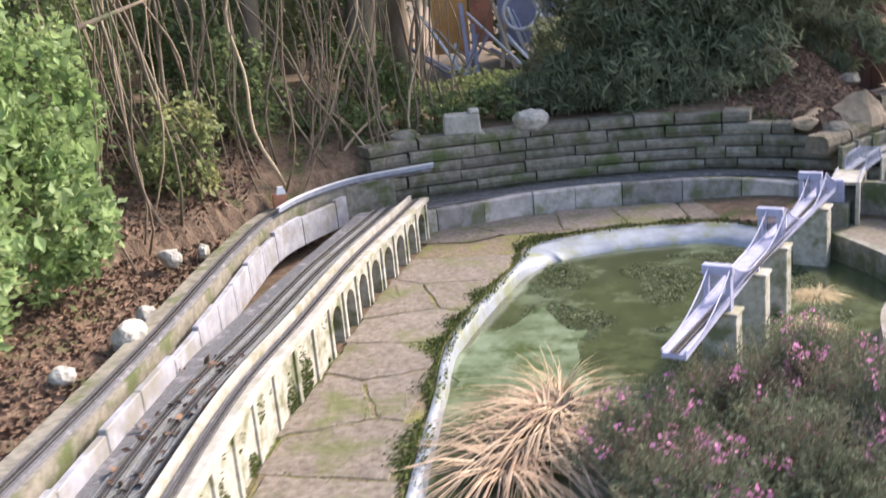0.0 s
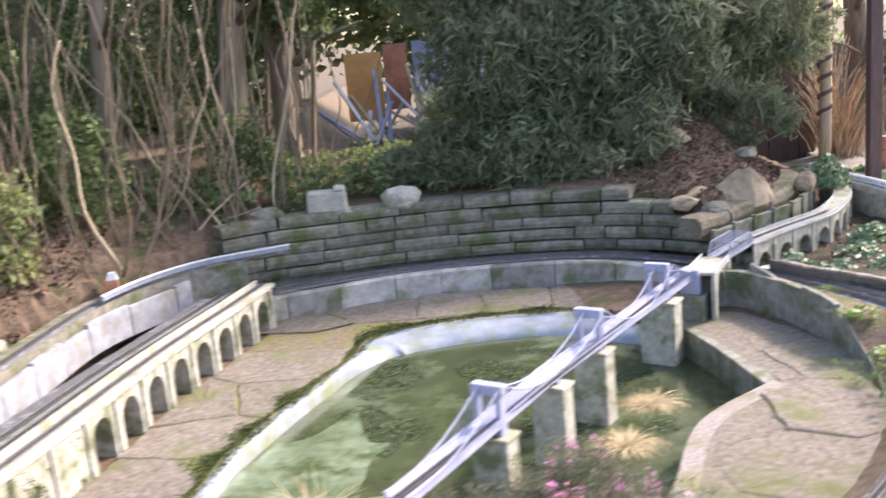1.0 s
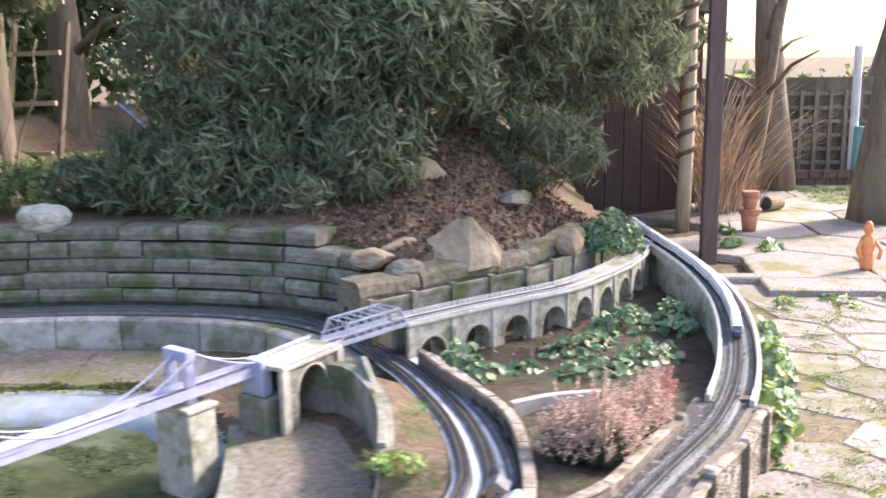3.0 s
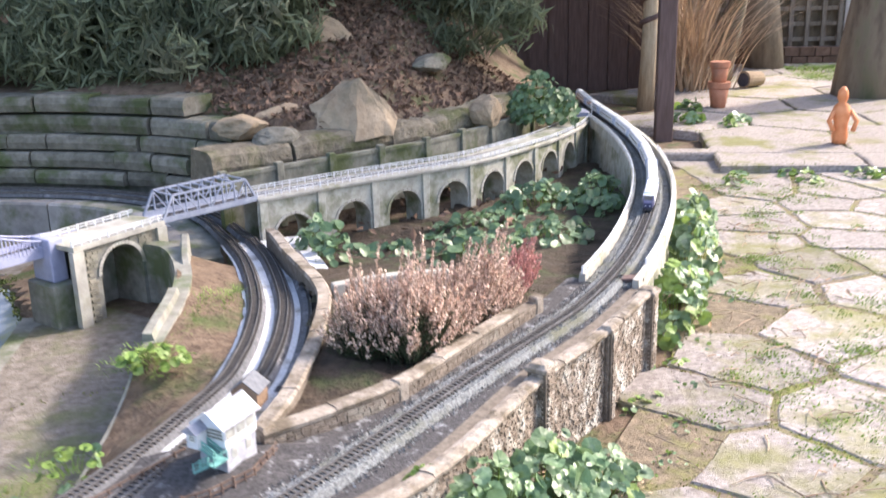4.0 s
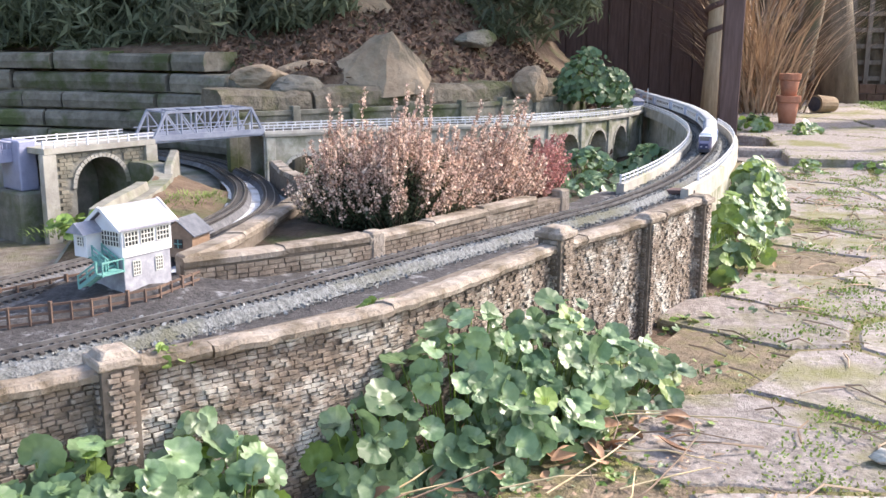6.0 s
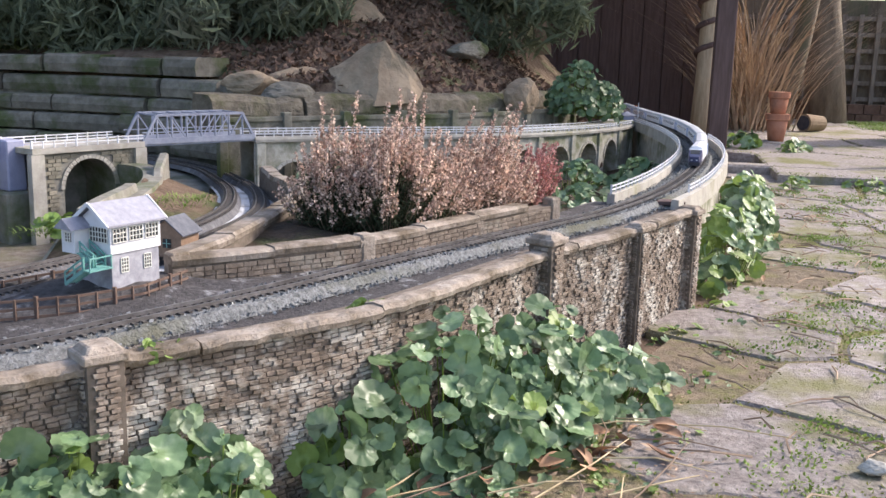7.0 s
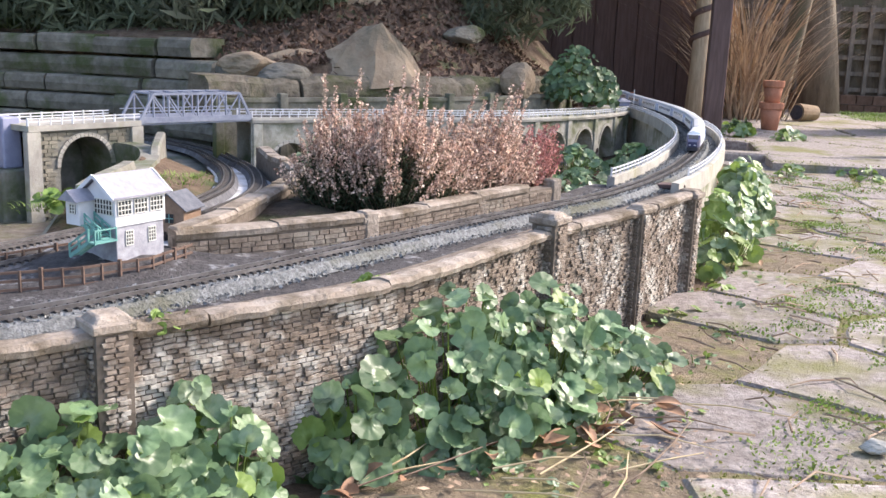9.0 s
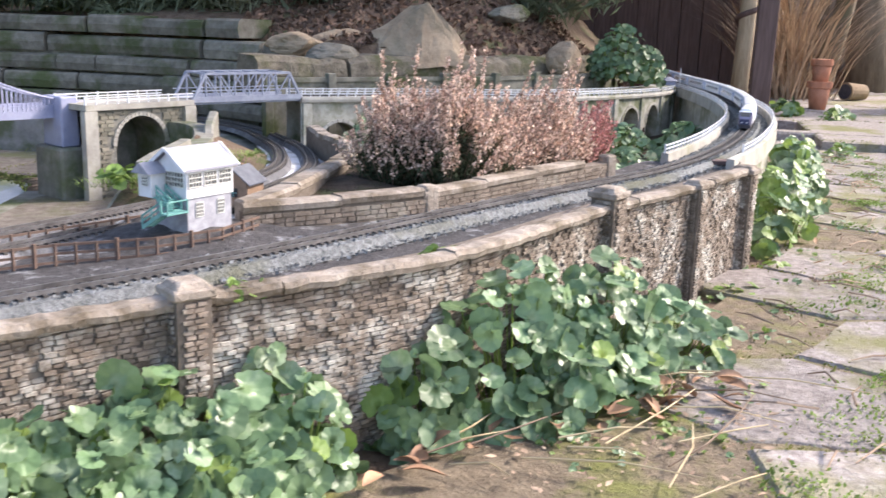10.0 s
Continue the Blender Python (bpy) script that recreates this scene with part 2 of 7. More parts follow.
def smooth_path(pts, step=0.03):
    """A Catmull-Rom line through pts, walked in even steps."""
    ps = [Vector((*p, 0)) if len(p) == 2 else Vector(p) for p in pts]
    ps = [2 * ps[0] - ps[1]] + ps + [2 * ps[-1] - ps[-2]]
    fine = []
    for i in range(1, len(ps) - 2):
        a, b, c, d = ps[i - 1:i + 3]
        for j in range(40):
            t = j / 40
            fine.append(0.5 * (2 * b + (c - a) * t + (2 * a - 5 * b + 4 * c - d) * t * t + (3 * b - a - 3 * c + d) * t ** 3))
    fine.append(ps[-2])
    out, acc = [fine[0]], 0.0
    for p, q in zip(fine, fine[1:]):
        acc += (q - p).length
        if acc >= step:
            out.append(q)
            acc = 0.0
    if (out[-1] - fine[-1]).length > step * 0.3:
        out.append(fine[-1])
    return out


def side_line(path, off, dz=0.0):
    out = []
    for i, p in enumerate(path):
        a, b = path[max(i - 1, 0)], path[min(i + 1, len(path) - 1)]
        d = Vector((b[0] - a[0], b[1] - a[1], 0)).normalized()
        out.append(Vector((p[0] + d.y * off, p[1] - d.x * off, p[2] + dz)))
    return out


def along(path, s):
    """The place and the way at s metres along path."""
    for p, q in zip(path, path[1:]):
        l = (q - p).length
        if s <= l or q is path[-1]:
            d = (q - p).normalized()
            return p + d * s, d
        s -= l


def length(path):
    return sum((q - p).length for p, q in zip(path, path[1:]))


def track(name, path, label, beds=None, half=0.034):
    """One railway track: ballast bed, two rails and its sleepers."""
    t = thing(name, label, "railway track", tuple(path[0]), "railway tracks")
    if beds:
        part("ballast", Geo().sweep(path, [(-half, -0.012), (half, -0.012), (half - 0.008, 0.0), (0.008 - half, 0.0)]), beds, t)
    for side in (-0.0088, 0.0088):
        part("rail", Geo().sweep(side_line(path, side), [(-0.0011, 0.0015), (0.0011, 0.0015), (0.0011, 0.0055), (-0.0011, 0.0055)]), RAIL, t, "weathered steel rail")
    g = Geo()
    s, n = 0.005, length(path)
    while s < n:
        p, d = along(path, s)
        g.box((p.x, p.y, p.z + 0.0008), (0.031, 0.0042, 0.0028), math.atan2(d.y, d.x) + math.pi / 2)
        s += 0.0105
    tagged(part("sleeper_row", g, SLEEPER, t, "dark closely laid track sleepers"), kind="stuff")
    return t


def arch_wall(geo, path, s0, s1, z0, z1, thick, half, spring):
    """A bay of wall along path from s0 to s1 with one arched opening through it."""
    mid = (s0 + s1) / 2
    cols = [(s0, z0), (mid - half, z0), (mid - half, spring)]
    cols += [(mid - half * math.cos(math.pi * k / 12), spring + half * math.sin(math.pi * k / 12)) for k in range(1, 12)]
    cols += [(mid + half, spring), (mid + half, z0), (s1, z0)]
    vs, fs = [], []
    for s, zb in cols:
        p, d = along(path, s)
        r = Vector((d.y, -d.x, 0))
        for side in (0.0, -thick):
            q = p + r * side
            vs += [(q.x, q.y, zb), (q.x, q.y, z1)]
    for i in range(len(cols) - 1):
        a, b = 4 * i, 4 * i + 4
        fs += [(a, b, b + 1, a + 1), (b + 2, a + 2, a + 3, b + 3), (a, a + 2, b + 2, b), (a + 1, b + 1, b + 3, a + 3)]
    geo.add(vs, fs)


def arch_ring(geo, path, mid, half, spring, z0, proud, width=0.009, n=13):
    """Wedge stones round an arch, standing proud of the wall's face."""
    for k in range(n):
        a0, a1 = math.pi * (k + 0.06) / n, math.pi * (k + 0.94) / n
        vs = []
        for a, r in ((a0, half), (a1, half), (a1, half + width), (a0, half + width)):
            p, d = along(path, mid - r * math.cos(a))
            side = Vector((d.y, -d.x, 0))
            for o in (-0.002, proud):
                q = p + side * o
                vs.append((q.x, q.y, spring + r * math.sin(a)))
        geo.add(vs, ((0, 2, 4, 6), (7, 5, 3, 1), (0, 1, 3, 2), (2, 3, 5, 4), (4, 5, 7, 6), (6, 7, 1, 0)))


def rail_fence(path, label, gap=0.028, tall=0.017, mat=WHITE, name="railway_fence", rails=2, group="white viaduct fences"):
    """A model post-and-rail fence that stands on path."""
    f = thing(name, label, "fence", tuple(path[0]), group)
    post = mesh_of("post", Geo().box((0, 0, tall / 2 - 0.001), (0.0026, 0.0026, tall + 0.002)), mat)
    big = mesh_of("post", Geo().box((0, 0, tall / 2), (0.0036, 0.0036, tall * 1.18)), mat)
    s, i, n = 0.002, 0, length(path)
    while s < n:
        p, d = along(path, s)
        o = new("post", big if i % 4 == 0 else post)
        o.parent, o.location = f, p - path[0]
        s += gap
        i += 1
    for k in range(rails):
        z = tall * (0.92 - k * 0.42)
        part("rail", Geo().sweep(path, [(-0.0008, z - 0.0013), (0.0008, z - 0.0013), (0.0008, z + 0.0013), (-0.0008, z + 0.0013)]), mat, f)
    return f


def stuff(name, verts, faces, mat, label, category, parent=None):
    me = bpy.data.meshes.new(name)
    me.from_pydata(verts, [], faces)
    me.materials.append(mat)
    ob = new(name, me)
    if parent:
        ob.parent = parent
        ob.location = -place_of(parent)
        return tagged(ob, label, kind="stuff")
    return tagged(ob, label, category, kind="stuff")


def leaf_cards(rng, centres, size, up=0.3, aspect=0.55, jitter=0.35):
    """Small folded leaves at centres: arrays of places and of two-triangle faces."""
    n = len(centres)
    d = rng.normal(size=(n, 3))
    d[:, 2] += up
    d /= np.linalg.norm(d, axis=1)[:, None]
    e = rng.normal(size=(n, 3))
    e -= (e * d).sum(1)[:, None] * d
    e /= np.linalg.norm(e, axis=1)[:, None]
    w = np.cross(d, e)
    s = size * (1 + jitter * rng.normal(size=(n, 1))).clip(0.4, 2)
    c = np.asarray(centres)
    v = np.stack([c - d * s * 0.5, c + e * s * aspect * 0.5 + w * s * 0.08, c + d * s * 0.5, c - e * s * aspect * 0.5 + w * s * 0.08], 1).reshape(-1, 3)
    f = np.arange(4 * n).reshape(n, 4)
    return v, f


def cloud(rng, blobs, per):
    """Points crowded towards the skin of ellipsoids (x, y, z, rx, ry, rz), in lumps."""
    out = []
    for x, y, z, rx, ry, rz in blobs:
        k = max(4, int(per * rx * rz * 3))
        lump = rng.normal(size=(max(3, k // 40), 3))
        lump /= np.linalg.norm(lump, axis=1)[:, None]
        lump *= rng.uniform(0.55, 1.0, (len(lump), 1))
        pick = lump[rng.integers(0, len(lump), k)] + rng.normal(size=(k, 3)) * 0.13
        out.append(pick * (rx, ry, rz) + (x, y, z))
    return np.concatenate(out)


# ---- ground ----
EAST = [(1.0, 1.2), (2.0, 2.55), (2.81, 3.62), (3.06, 3.94), (3.22, 4.27), (3.46, 4.76), (3.55, 5.2), (3.64, 5.8), (3.66, 6.3), (3.6, 6.8), (3.5, 7.3), (3.2, 8.2), (2.8, 9.5)]
POND = [(-0.11, 2.7), (-0.04, 3.44), (0.03, 4.05), (0.34, 4.92), (0.47, 5.30), (0.98, 5.46), (1.53, 5.40), (1.87, 4.95), (2.06, 4.13), (1.71, 3.80), (1.5, 3.3), (1.2, 2.8), (0.8, 2.5), (0.3, 2.4)]


def inside(x, y, poly):
    r = False
    for (x0, y0), (x1, y1) in zip(poly, poly[1:] + poly[:1]):
        if (y0 > y) != (y1 > y) and x < x0 + (y - y0) * (x1 - x0) / (y1 - y0):
            r = not r
    return r


def edge_gap(x, y, poly):
    best = 9.0
    for (x0, y0), (x1, y1) in zip(poly, poly[1:] + poly[:1]):
        dx, dy = x1 - x0, y1 - y0
        t = min(1, max(0, ((x - x0) * dx + (y - y0) * dy) / (dx * dx + dy * dy)))
        best = min(best, math.hypot(x - x0 - t * dx, y - y0 - t * dy))
    return best


def step(a, b, v):
    t = min(1.0, max(0.0, (v - a) / (b - a)))
    return t * t * (3 - 2 * t)


def ground_height(x, y):
    xe = float(np.interp(y, [p[1] for p in EAST], [p[0] for p in EAST]))
    z = 0.03 + 0.065 * step(1.2, 2.1, x)
    z = z - 0.008 if x < xe else z
    if x > xe - 0.05:
        return 0.086 + 0.006 * noise.noise((x * 6, y * 6, 2)) + 0.05 * step(9.5, 12, y)
    if inside(x, y, POND):
        z -= 0.34 * step(-0.02, 0.06, edge_gap(x, y, POND))
    yb = float(np.interp(x, [-4, -1.6, -0.9, -0.2, 0.9, 2.0, 2.25, 2.6, 2.81, 3.2, 3.4], [2.0, 4.4, 5.6, 6.25, 6.42, 6.2, 5.95, 6.08, 6.34, 6.85, 7.3]))
    if y > yb:
        lift = float(np.interp(x, [-1, 0, 1.5, 2.1, 2.6, 3.2], [0.35, 0.48, 0.48, 0.42, 0.395, 0.29]))
        z = z + (lift - z) * step(0, 0.10, y - yb) + float(np.interp(x, [-0.7, -0.2, 1.0, 1.6], [0.30, 0.05, 0.05, 0.30])) * min(y - yb, 1.6) * (1 - 0.8 * step(2.5, 3.2, x))
        z -= 0.45 * step(2.0, 3.6, y) * step(3.0, 4.2, x) * 0.5
    xw = float(np.interp(y, [1, 3, 4.5, 5.6, 6.3], [-1.35, -1.15, -1.08, -0.95, -0.2]))
    if x < xw:
        z = max(z, 0.20 + 0.22 * min(xw - x, 1.2))
    return z + 0.007 * noise.noise((x * 5, y * 5, 0)) + 0.008 * noise.noise((x * 1.3, y * 1.3, 4))


def axis(lo, hi, fine, far):
    a = list(np.arange(lo, hi, fine))
    s, lows, highs = fine, [], []
    p = lo
    while p > -far:
        s *= 1.35
        p -= s
        lows.append(p)
    p, s = a[-1], fine
    while p < far:
        s *= 1.35
        p += s
        highs.append(p)
    return lows[::-1] + a + highs


xs, ys = axis(-2.6, 5.2, 0.045, 120), axis(1.8, 8.6, 0.045, 120)
gv = [(x, y, ground_height(x, y)) for y in ys for x in xs]
gf = [(j * len(xs) + i, j * len(xs) + i + 1, (j + 1) * len(xs) + i + 1, (j + 1) * len(xs) + i) for j in range(len(ys) - 1) for i in range(len(xs) - 1)]
ground = stuff("ground", gv, gf, SOIL, "brown garden soil with leaf crumbs and moss", "ground")
tagged(ground, kind="structure")

# pond water and pale liner
WATER = material("pond_water", (0.04, 0.05, 0.025), (0.075, 0.09, 0.045), 6, (0.13, 0.16, 0.10), 2.5, 0.4, rough=0.08, bump=0.15, bscale=14, depth=0.01, spec=0.5)
water = single("pond_water", Geo().prism([(x, y) for x, y in POND], -0.06, -0.035), WATER, "still greenish pond water with weed", "water", kind="structure")
# Thin pale sheet over the water paints in the sky's reflection.
SKYSHEEN = material("pale_sky_sheen", (0.095, 0.12, 0.065), (0.20, 0.25, 0.175), 5, (0.06, 0.085, 0.035), 6, 0.6, rough=0.15, bump=0.1, bscale=20, spec=0.5)
sheen_rim = [(0.27 + 0.27 * math.cos(a) * (1 + 0.45 * noise.noise((2.5 * math.cos(a), 2.5 * math.sin(a), 1))) + 0.10 * math.sin(a), 3.78 + 0.56 * math.sin(a) * (1 + 0.45 * noise.noise((2.5 * math.cos(a), 2.5 * math.sin(a), 5)))) for a in np.linspace(0, 6.2, 48)]
sheen_rim = [(x, y) for x, y in sheen_rim if inside(x, y, POND)]
single("algae_film", Geo().prism(sheen_rim, -0.037, -0.031), SKYSHEEN, "pale green sheet painting sky reflection on the pond", "water", kind="structure")
ring = smooth_path(POND[:8], 0.04)
lin = Geo()
for i, p in enumerate(ring):
    a, b = ring[max(i - 1, 0)], ring[min(i + 1, len(ring) - 1)]
    d = (b - a).normalized()
    w = 0.03 + 0.17 * step(4.9, 5.3, p.y) + 0.008 * noise.noise((p.x * 6, p.y * 6, 0))
    top = 0.030 + 0.004 * noise.noise((p.x * 7, p.y * 7, 2))
    lin.v += [(p.x + d.y * s, p.y - d.x * s, z) for s, z in ((-0.02, top - 0.03), (-0.008, top), (0.02, top - 0.003), (w * 0.7, 0.0), (w, -0.04), (w, -0.09))]
lin.f = [(6 * i + k, 6 * i + k + 1, 6 * i + 7 + k, 6 * i + 6 + k) for i in range(len(ring) - 1) for k in range(5)]
single("pond_liner", lin, LINER, "pale bluish pond liner edge stained with algae", "pond liner", kind="structure", smooth=True)


# ---- railway structure ----
UPPER = smooth_path([(1.9, 2.55, 0.283), (2.42, 3.20, 0.283), (2.767, 3.686, 0.283), (2.834, 3.792, 0.283), (2.916, 3.929, 0.283), (2.994, 4.074, 0.283), (3.097, 4.265, 0.283), (3.225, 4.485, 0.283), (3.30, 4.625, 0.283), (3.39, 4.86, 0.283), (3.472, 5.16, 0.283),
                     (3.55, 5.58, 0.282), (3.585, 6.0, 0.282), (3.57, 6.45, 0.282), (3.52, 6.85, 0.281), (3.46, 7.18, 0.28), (3.42, 7.5, 0.28)], 0.025)
FACE = smooth_path([(2.36, 5.45, 0.31), (2.62, 5.71, 0.305), (2.80, 5.88, 0.30), (2.94, 6.01, 0.297), (3.06, 6.17, 0.293), (3.25, 6.5, 0.287), (3.37, 6.8, 0.283), (3.42, 7.0, 0.281)], 0.02)
track("railway_track", UPPER, "single model railway track on grey ballast", BALLAST)
DECK = side_line(FACE, -0.045, 0.0)
track("railway_track", DECK, "model railway track across the concrete viaduct", BALLAST)

# front wall, yard and planter
WALL = smooth_path([(1.75, 2.30), (2.35, 3.03), (2.81, 3.625), (2.865, 3.69), (3.06, 3.925), (3.22, 4.27), (3.346, 4.49), (3.46, 4.74)], 0.02)
PLANT_FRONT = smooth_path([(2.785, 4.00), (2.882, 4.09), (2.975, 4.195), (3.096, 4.415), (3.205, 4.617)], 0.03)
PLANT_LEFT = smooth_path([(2.785, 4.02), (2.795, 4.20), (2.768, 4.52), (2.71, 4.76), (2.57, 5.05), (2.42, 5.36)], 0.03)
LOW_LEFT = smooth_path([(1.75, 2.75), (2.25, 3.35), (2.51, 3.8), (2.60, 4.19), (2.60, 4.38), (2.55, 4.65), (2.48, 4.88), (2.37, 5.16), (2.25, 5.40)], 0.03)


def low_z(y):
    return float(np.interp(y, [3.9, 4.35, 4.97, 5.4, 6.0], [0.278, 0.262, 0.216, 0.19, 0.172]))


yard = Geo()
n = 60
for i in range(n):
    row = []
    y = 2.3 + (4.84 - 2.3) * i / (n - 1)
    xr = float(np.interp(y, [p.y for p in WALL], [p.x for p in WALL])) - 0.012
    if y > 4.74:
        xr = 3.44
    xl = float(np.interp(y, [p.y for p in LOW_LEFT], [p.x for p in LOW_LEFT])) if y < 3.95 else float(np.interp(y, [3.95, 4.03, 4.195, 4.415, 4.617, 4.84], [2.55, 2.79, 2.965, 3.085, 3.19, 3.28]))
    yard.v += [(xl + (xr - xl) * k / 14, y, 0.270 + 0.003 * noise.noise(((xl + (xr - xl) * k / 14) * 14, y * 14, 0)) + 0.024 * math.exp(-(((xl + (xr - xl) * k / 14) - 2.735) ** 2 + (y - 3.955) ** 2) / 0.006)) for k in range(15)]
yard.f = [(i * 15 + k, i * 15 + k + 1, i * 15 + 16 + k, i * 15 + 15 + k) for i in range(n - 1) for k in range(14)]
YARD = material("dark_yard_cinder", (0.040, 0.037, 0.039), (0.095, 0.088, 0.092), 130, (0.30, 0.30, 0.32), 42, 0.22, bump=1.0, bscale=240, depth=0.004)
single("railway_yard", yard, YARD, "dark cinder ground of the model railway yard", "ground", kind="structure")
BASE = 0.045
fill = Geo()
fill.sweep([Vector((p.x, p.y, 0)) for p in WALL], [(-0.004, BASE), (-0.004, 0.272), (-0.05, 0.272), (-0.05, BASE)])
front = thing("retaining_wall", "weathered miniature brick wall with pillars and concrete coping", "wall", (2.81, 3.62, 0.09), kind="structure")
part("wall_core", fill, MORTAR, front)

# curved masonry causeway of the loop
i0 = min(range(len(UPPER)), key=lambda i: abs(UPPER[i].y - 4.80))
LOOP = UPPER[i0:]
caus = thing("causeway", "curved pale masonry causeway carrying the track", "railway causeway", tuple(LOOP[0]), kind="structure")
part("causeway_body", Geo().sweep([Vector((p.x, p.y, 0)) for p in LOOP], [(-0.058, 0.04), (0.062, 0.04), (0.058, 0.262), (-0.054, 0.262)]), CONCRETE, caus)
for off, lab in ((0.064, "pale worn kerb"), (-0.06, "pale worn kerb")):
    part("kerb", Geo().sweep([Vector((p.x, p.y, 0)) for p in side_line(LOOP, off)], [(-0.009, 0.255), (0.009, 0.255), (0.008, 0.29), (-0.006, 0.291)]), PALE, caus, lab)
part("track_bed", Geo().sweep([Vector((p.x, p.y, 0)) for p in LOOP], [(-0.056, 0.262), (0.056, 0.262), (0.05, 0.272), (-0.05, 0.272)]), BALLAST, caus)

# viaduct beyond the loop
via = thing("viaduct", "pale stained concrete viaduct with round arches", "viaduct", tuple(FACE[0]), kind="structure")
L = length(FACE)
ARCHES = [0.14 + 0.208 * k for k in range(8)]
g, rings = Geo(), Geo()
prev = 0.0
for k, a in enumerate(ARCHES):
    s1 = min(a + 0.104, L)
    if a + 0.08 > L:
        break
    arch_wall(g, FACE, prev, s1 if s1 - a > 0.09 else L, 0.03, 0.296, 0.09, 0.066, 0.172)
    prev = s1
    arch_ring(rings, FACE, (ARCHES[k] if k else 0.122), 0.066, 0.172, 0.03, 0.003)
if prev < L - 0.01:
    g.sweep([Vector((along(FACE, s)[0].x, along(FACE, s)[0].y, 0)) for s in (prev, (prev + L) / 2, L)], [(0, 0.03), (0, 0.296), (-0.09, 0.296), (-0.09, 0.03)])
part("arched_wall", g, CONCRETE, via)
part("arch_stones", rings, PALE, via, "worn arch stones")
s = 0.0
while s < L:
    p, d = along(FACE, s + 0.018)
    part("pilaster", Geo().box((p.x + d.y * 0.002, p.y - d.x * 0.002, 0.162), (0.028, 0.012, 0.264), math.atan2(d.y, d.x)), CONCRETE, via, bevel=0.002)
    s += 0.208
part("cornice", Geo().sweep([Vector((p.x, p.y, p.z - 0.31)) for p in FACE], [(-0.1, 0.296), (0.010, 0.296), (0.012, 0.304), (0.010, 0.310), (-0.1, 0.310)]), PALE, via)
rail_fence(side_line(FACE, 0.003, 0.0), "white picket rail fence along the viaduct edge")
rail_fence(side_line(FACE, -0.09, 0.0), "white picket rail fence along the far viaduct edge")
OUT = [p for p in side_line(LOOP, 0.062) if 4.86 < p.y < 6.3]
rail_fence([Vector((p.x, p.y, 0.289)) for p in OUT], "white rail fence on the outer kerb of the curve")
INN = [p for p in side_line(LOOP, -0.06) if 4.72 < p.y < 7.1]
rail_fence([Vector((p.x, p.y, 0.289)) for p in INN], "white rail fence on the inner kerb of the curve")

# abutment and truss
ABUTSTONE = material("facing_stone", (0.17, 0.155, 0.125), (0.33, 0.30, 0.24), 40, (0.10, 0.10, 0.08), 10, 0.55, bump=0.5, bscale=160, depth=0.002, vary=0.25, island=True)
A0, A1, T1 = Vector((2.028, 4.925, 0)), Vector((2.165, 5.19, 0)), Vector((2.36, 5.452, 0))
AB = [A0 + (A1 - A0) * k / 10 for k in range(11)]
abut = thing("bridge_abutment", "stone-faced abutment with one deep arch", "bridge abutment", (A0.x, A0.y, 0.06), kind="structure")
g, r = Geo(), Geo()
la = (A1 - A0).length
arch_wall(g, AB, 0.0, la, 0.04, 0.30, 0.12, 0.068, 0.214)
arch_ring(r, AB, la / 2, 0.068, 0.214, 0.04, 0.004, 0.010, 21)
# Dark sheet added behind the arch so the opening looks shaded.
part("tunnel_back", Geo().sweep(AB, [(-0.135, 0.04), (-0.121, 0.04), (-0.121, 0.30), (-0.135, 0.30)]), DARKCON, abut)
facing = Geo()
fr = random.Random(4)
for row in range(27):
    zz = 0.052 + 0.0092 * row
    s = 0.03 + 0.011 * (row % 2)
    while s < la - 0.03:
        w = fr.uniform(0.015, 0.026)
        du = abs(s + w / 2 - la / 2) - w / 2
        if not (du < 0.079 and (zz < 0.214 or du * du + (zz - 0.214) ** 2 < 0.080 ** 2)):
            p, dd = along(AB, s + w / 2)
            facing.box((p.x + dd.y * 0.001, p.y - dd.x * 0.001, zz), (w - 0.0014, 0.004 + fr.uniform(0, 0.002), 0.0078), math.atan2(dd.y, dd.x))
        s += w
tagged(part("stone_facing", facing, ABUTSTONE, abut, "small coursed facing stones"), kind="stuff")
part("arched_wall", g, DARKCON, abut)
part("arch_stones", r, PALE, abut)
part("deck_slab", Geo().sweep(AB, [(-0.13, 0.30), (0.012, 0.30), (0.012, 0.313), (-0.13, 0.313)]), PALE, abut)
for s in (0.012, la - 0.012):
    p, d = along(AB, s)
    part("buttress", Geo().box((p.x + d.y * 0.004, p.y - d.x * 0.004, 0.17), (0.034, 0.02, 0.258), math.atan2(d.y, d.x), 0.94), PALE, abut)
up = lambda ps, z: [Vector((p.x, p.y, z)) for p in ps]
rail_fence(up(side_line(AB, 0.006), 0.313), "white rail fence on the abutment")
rail_fence(up(side_line(AB, -0.12), 0.313), "white rail fence on the abutment")

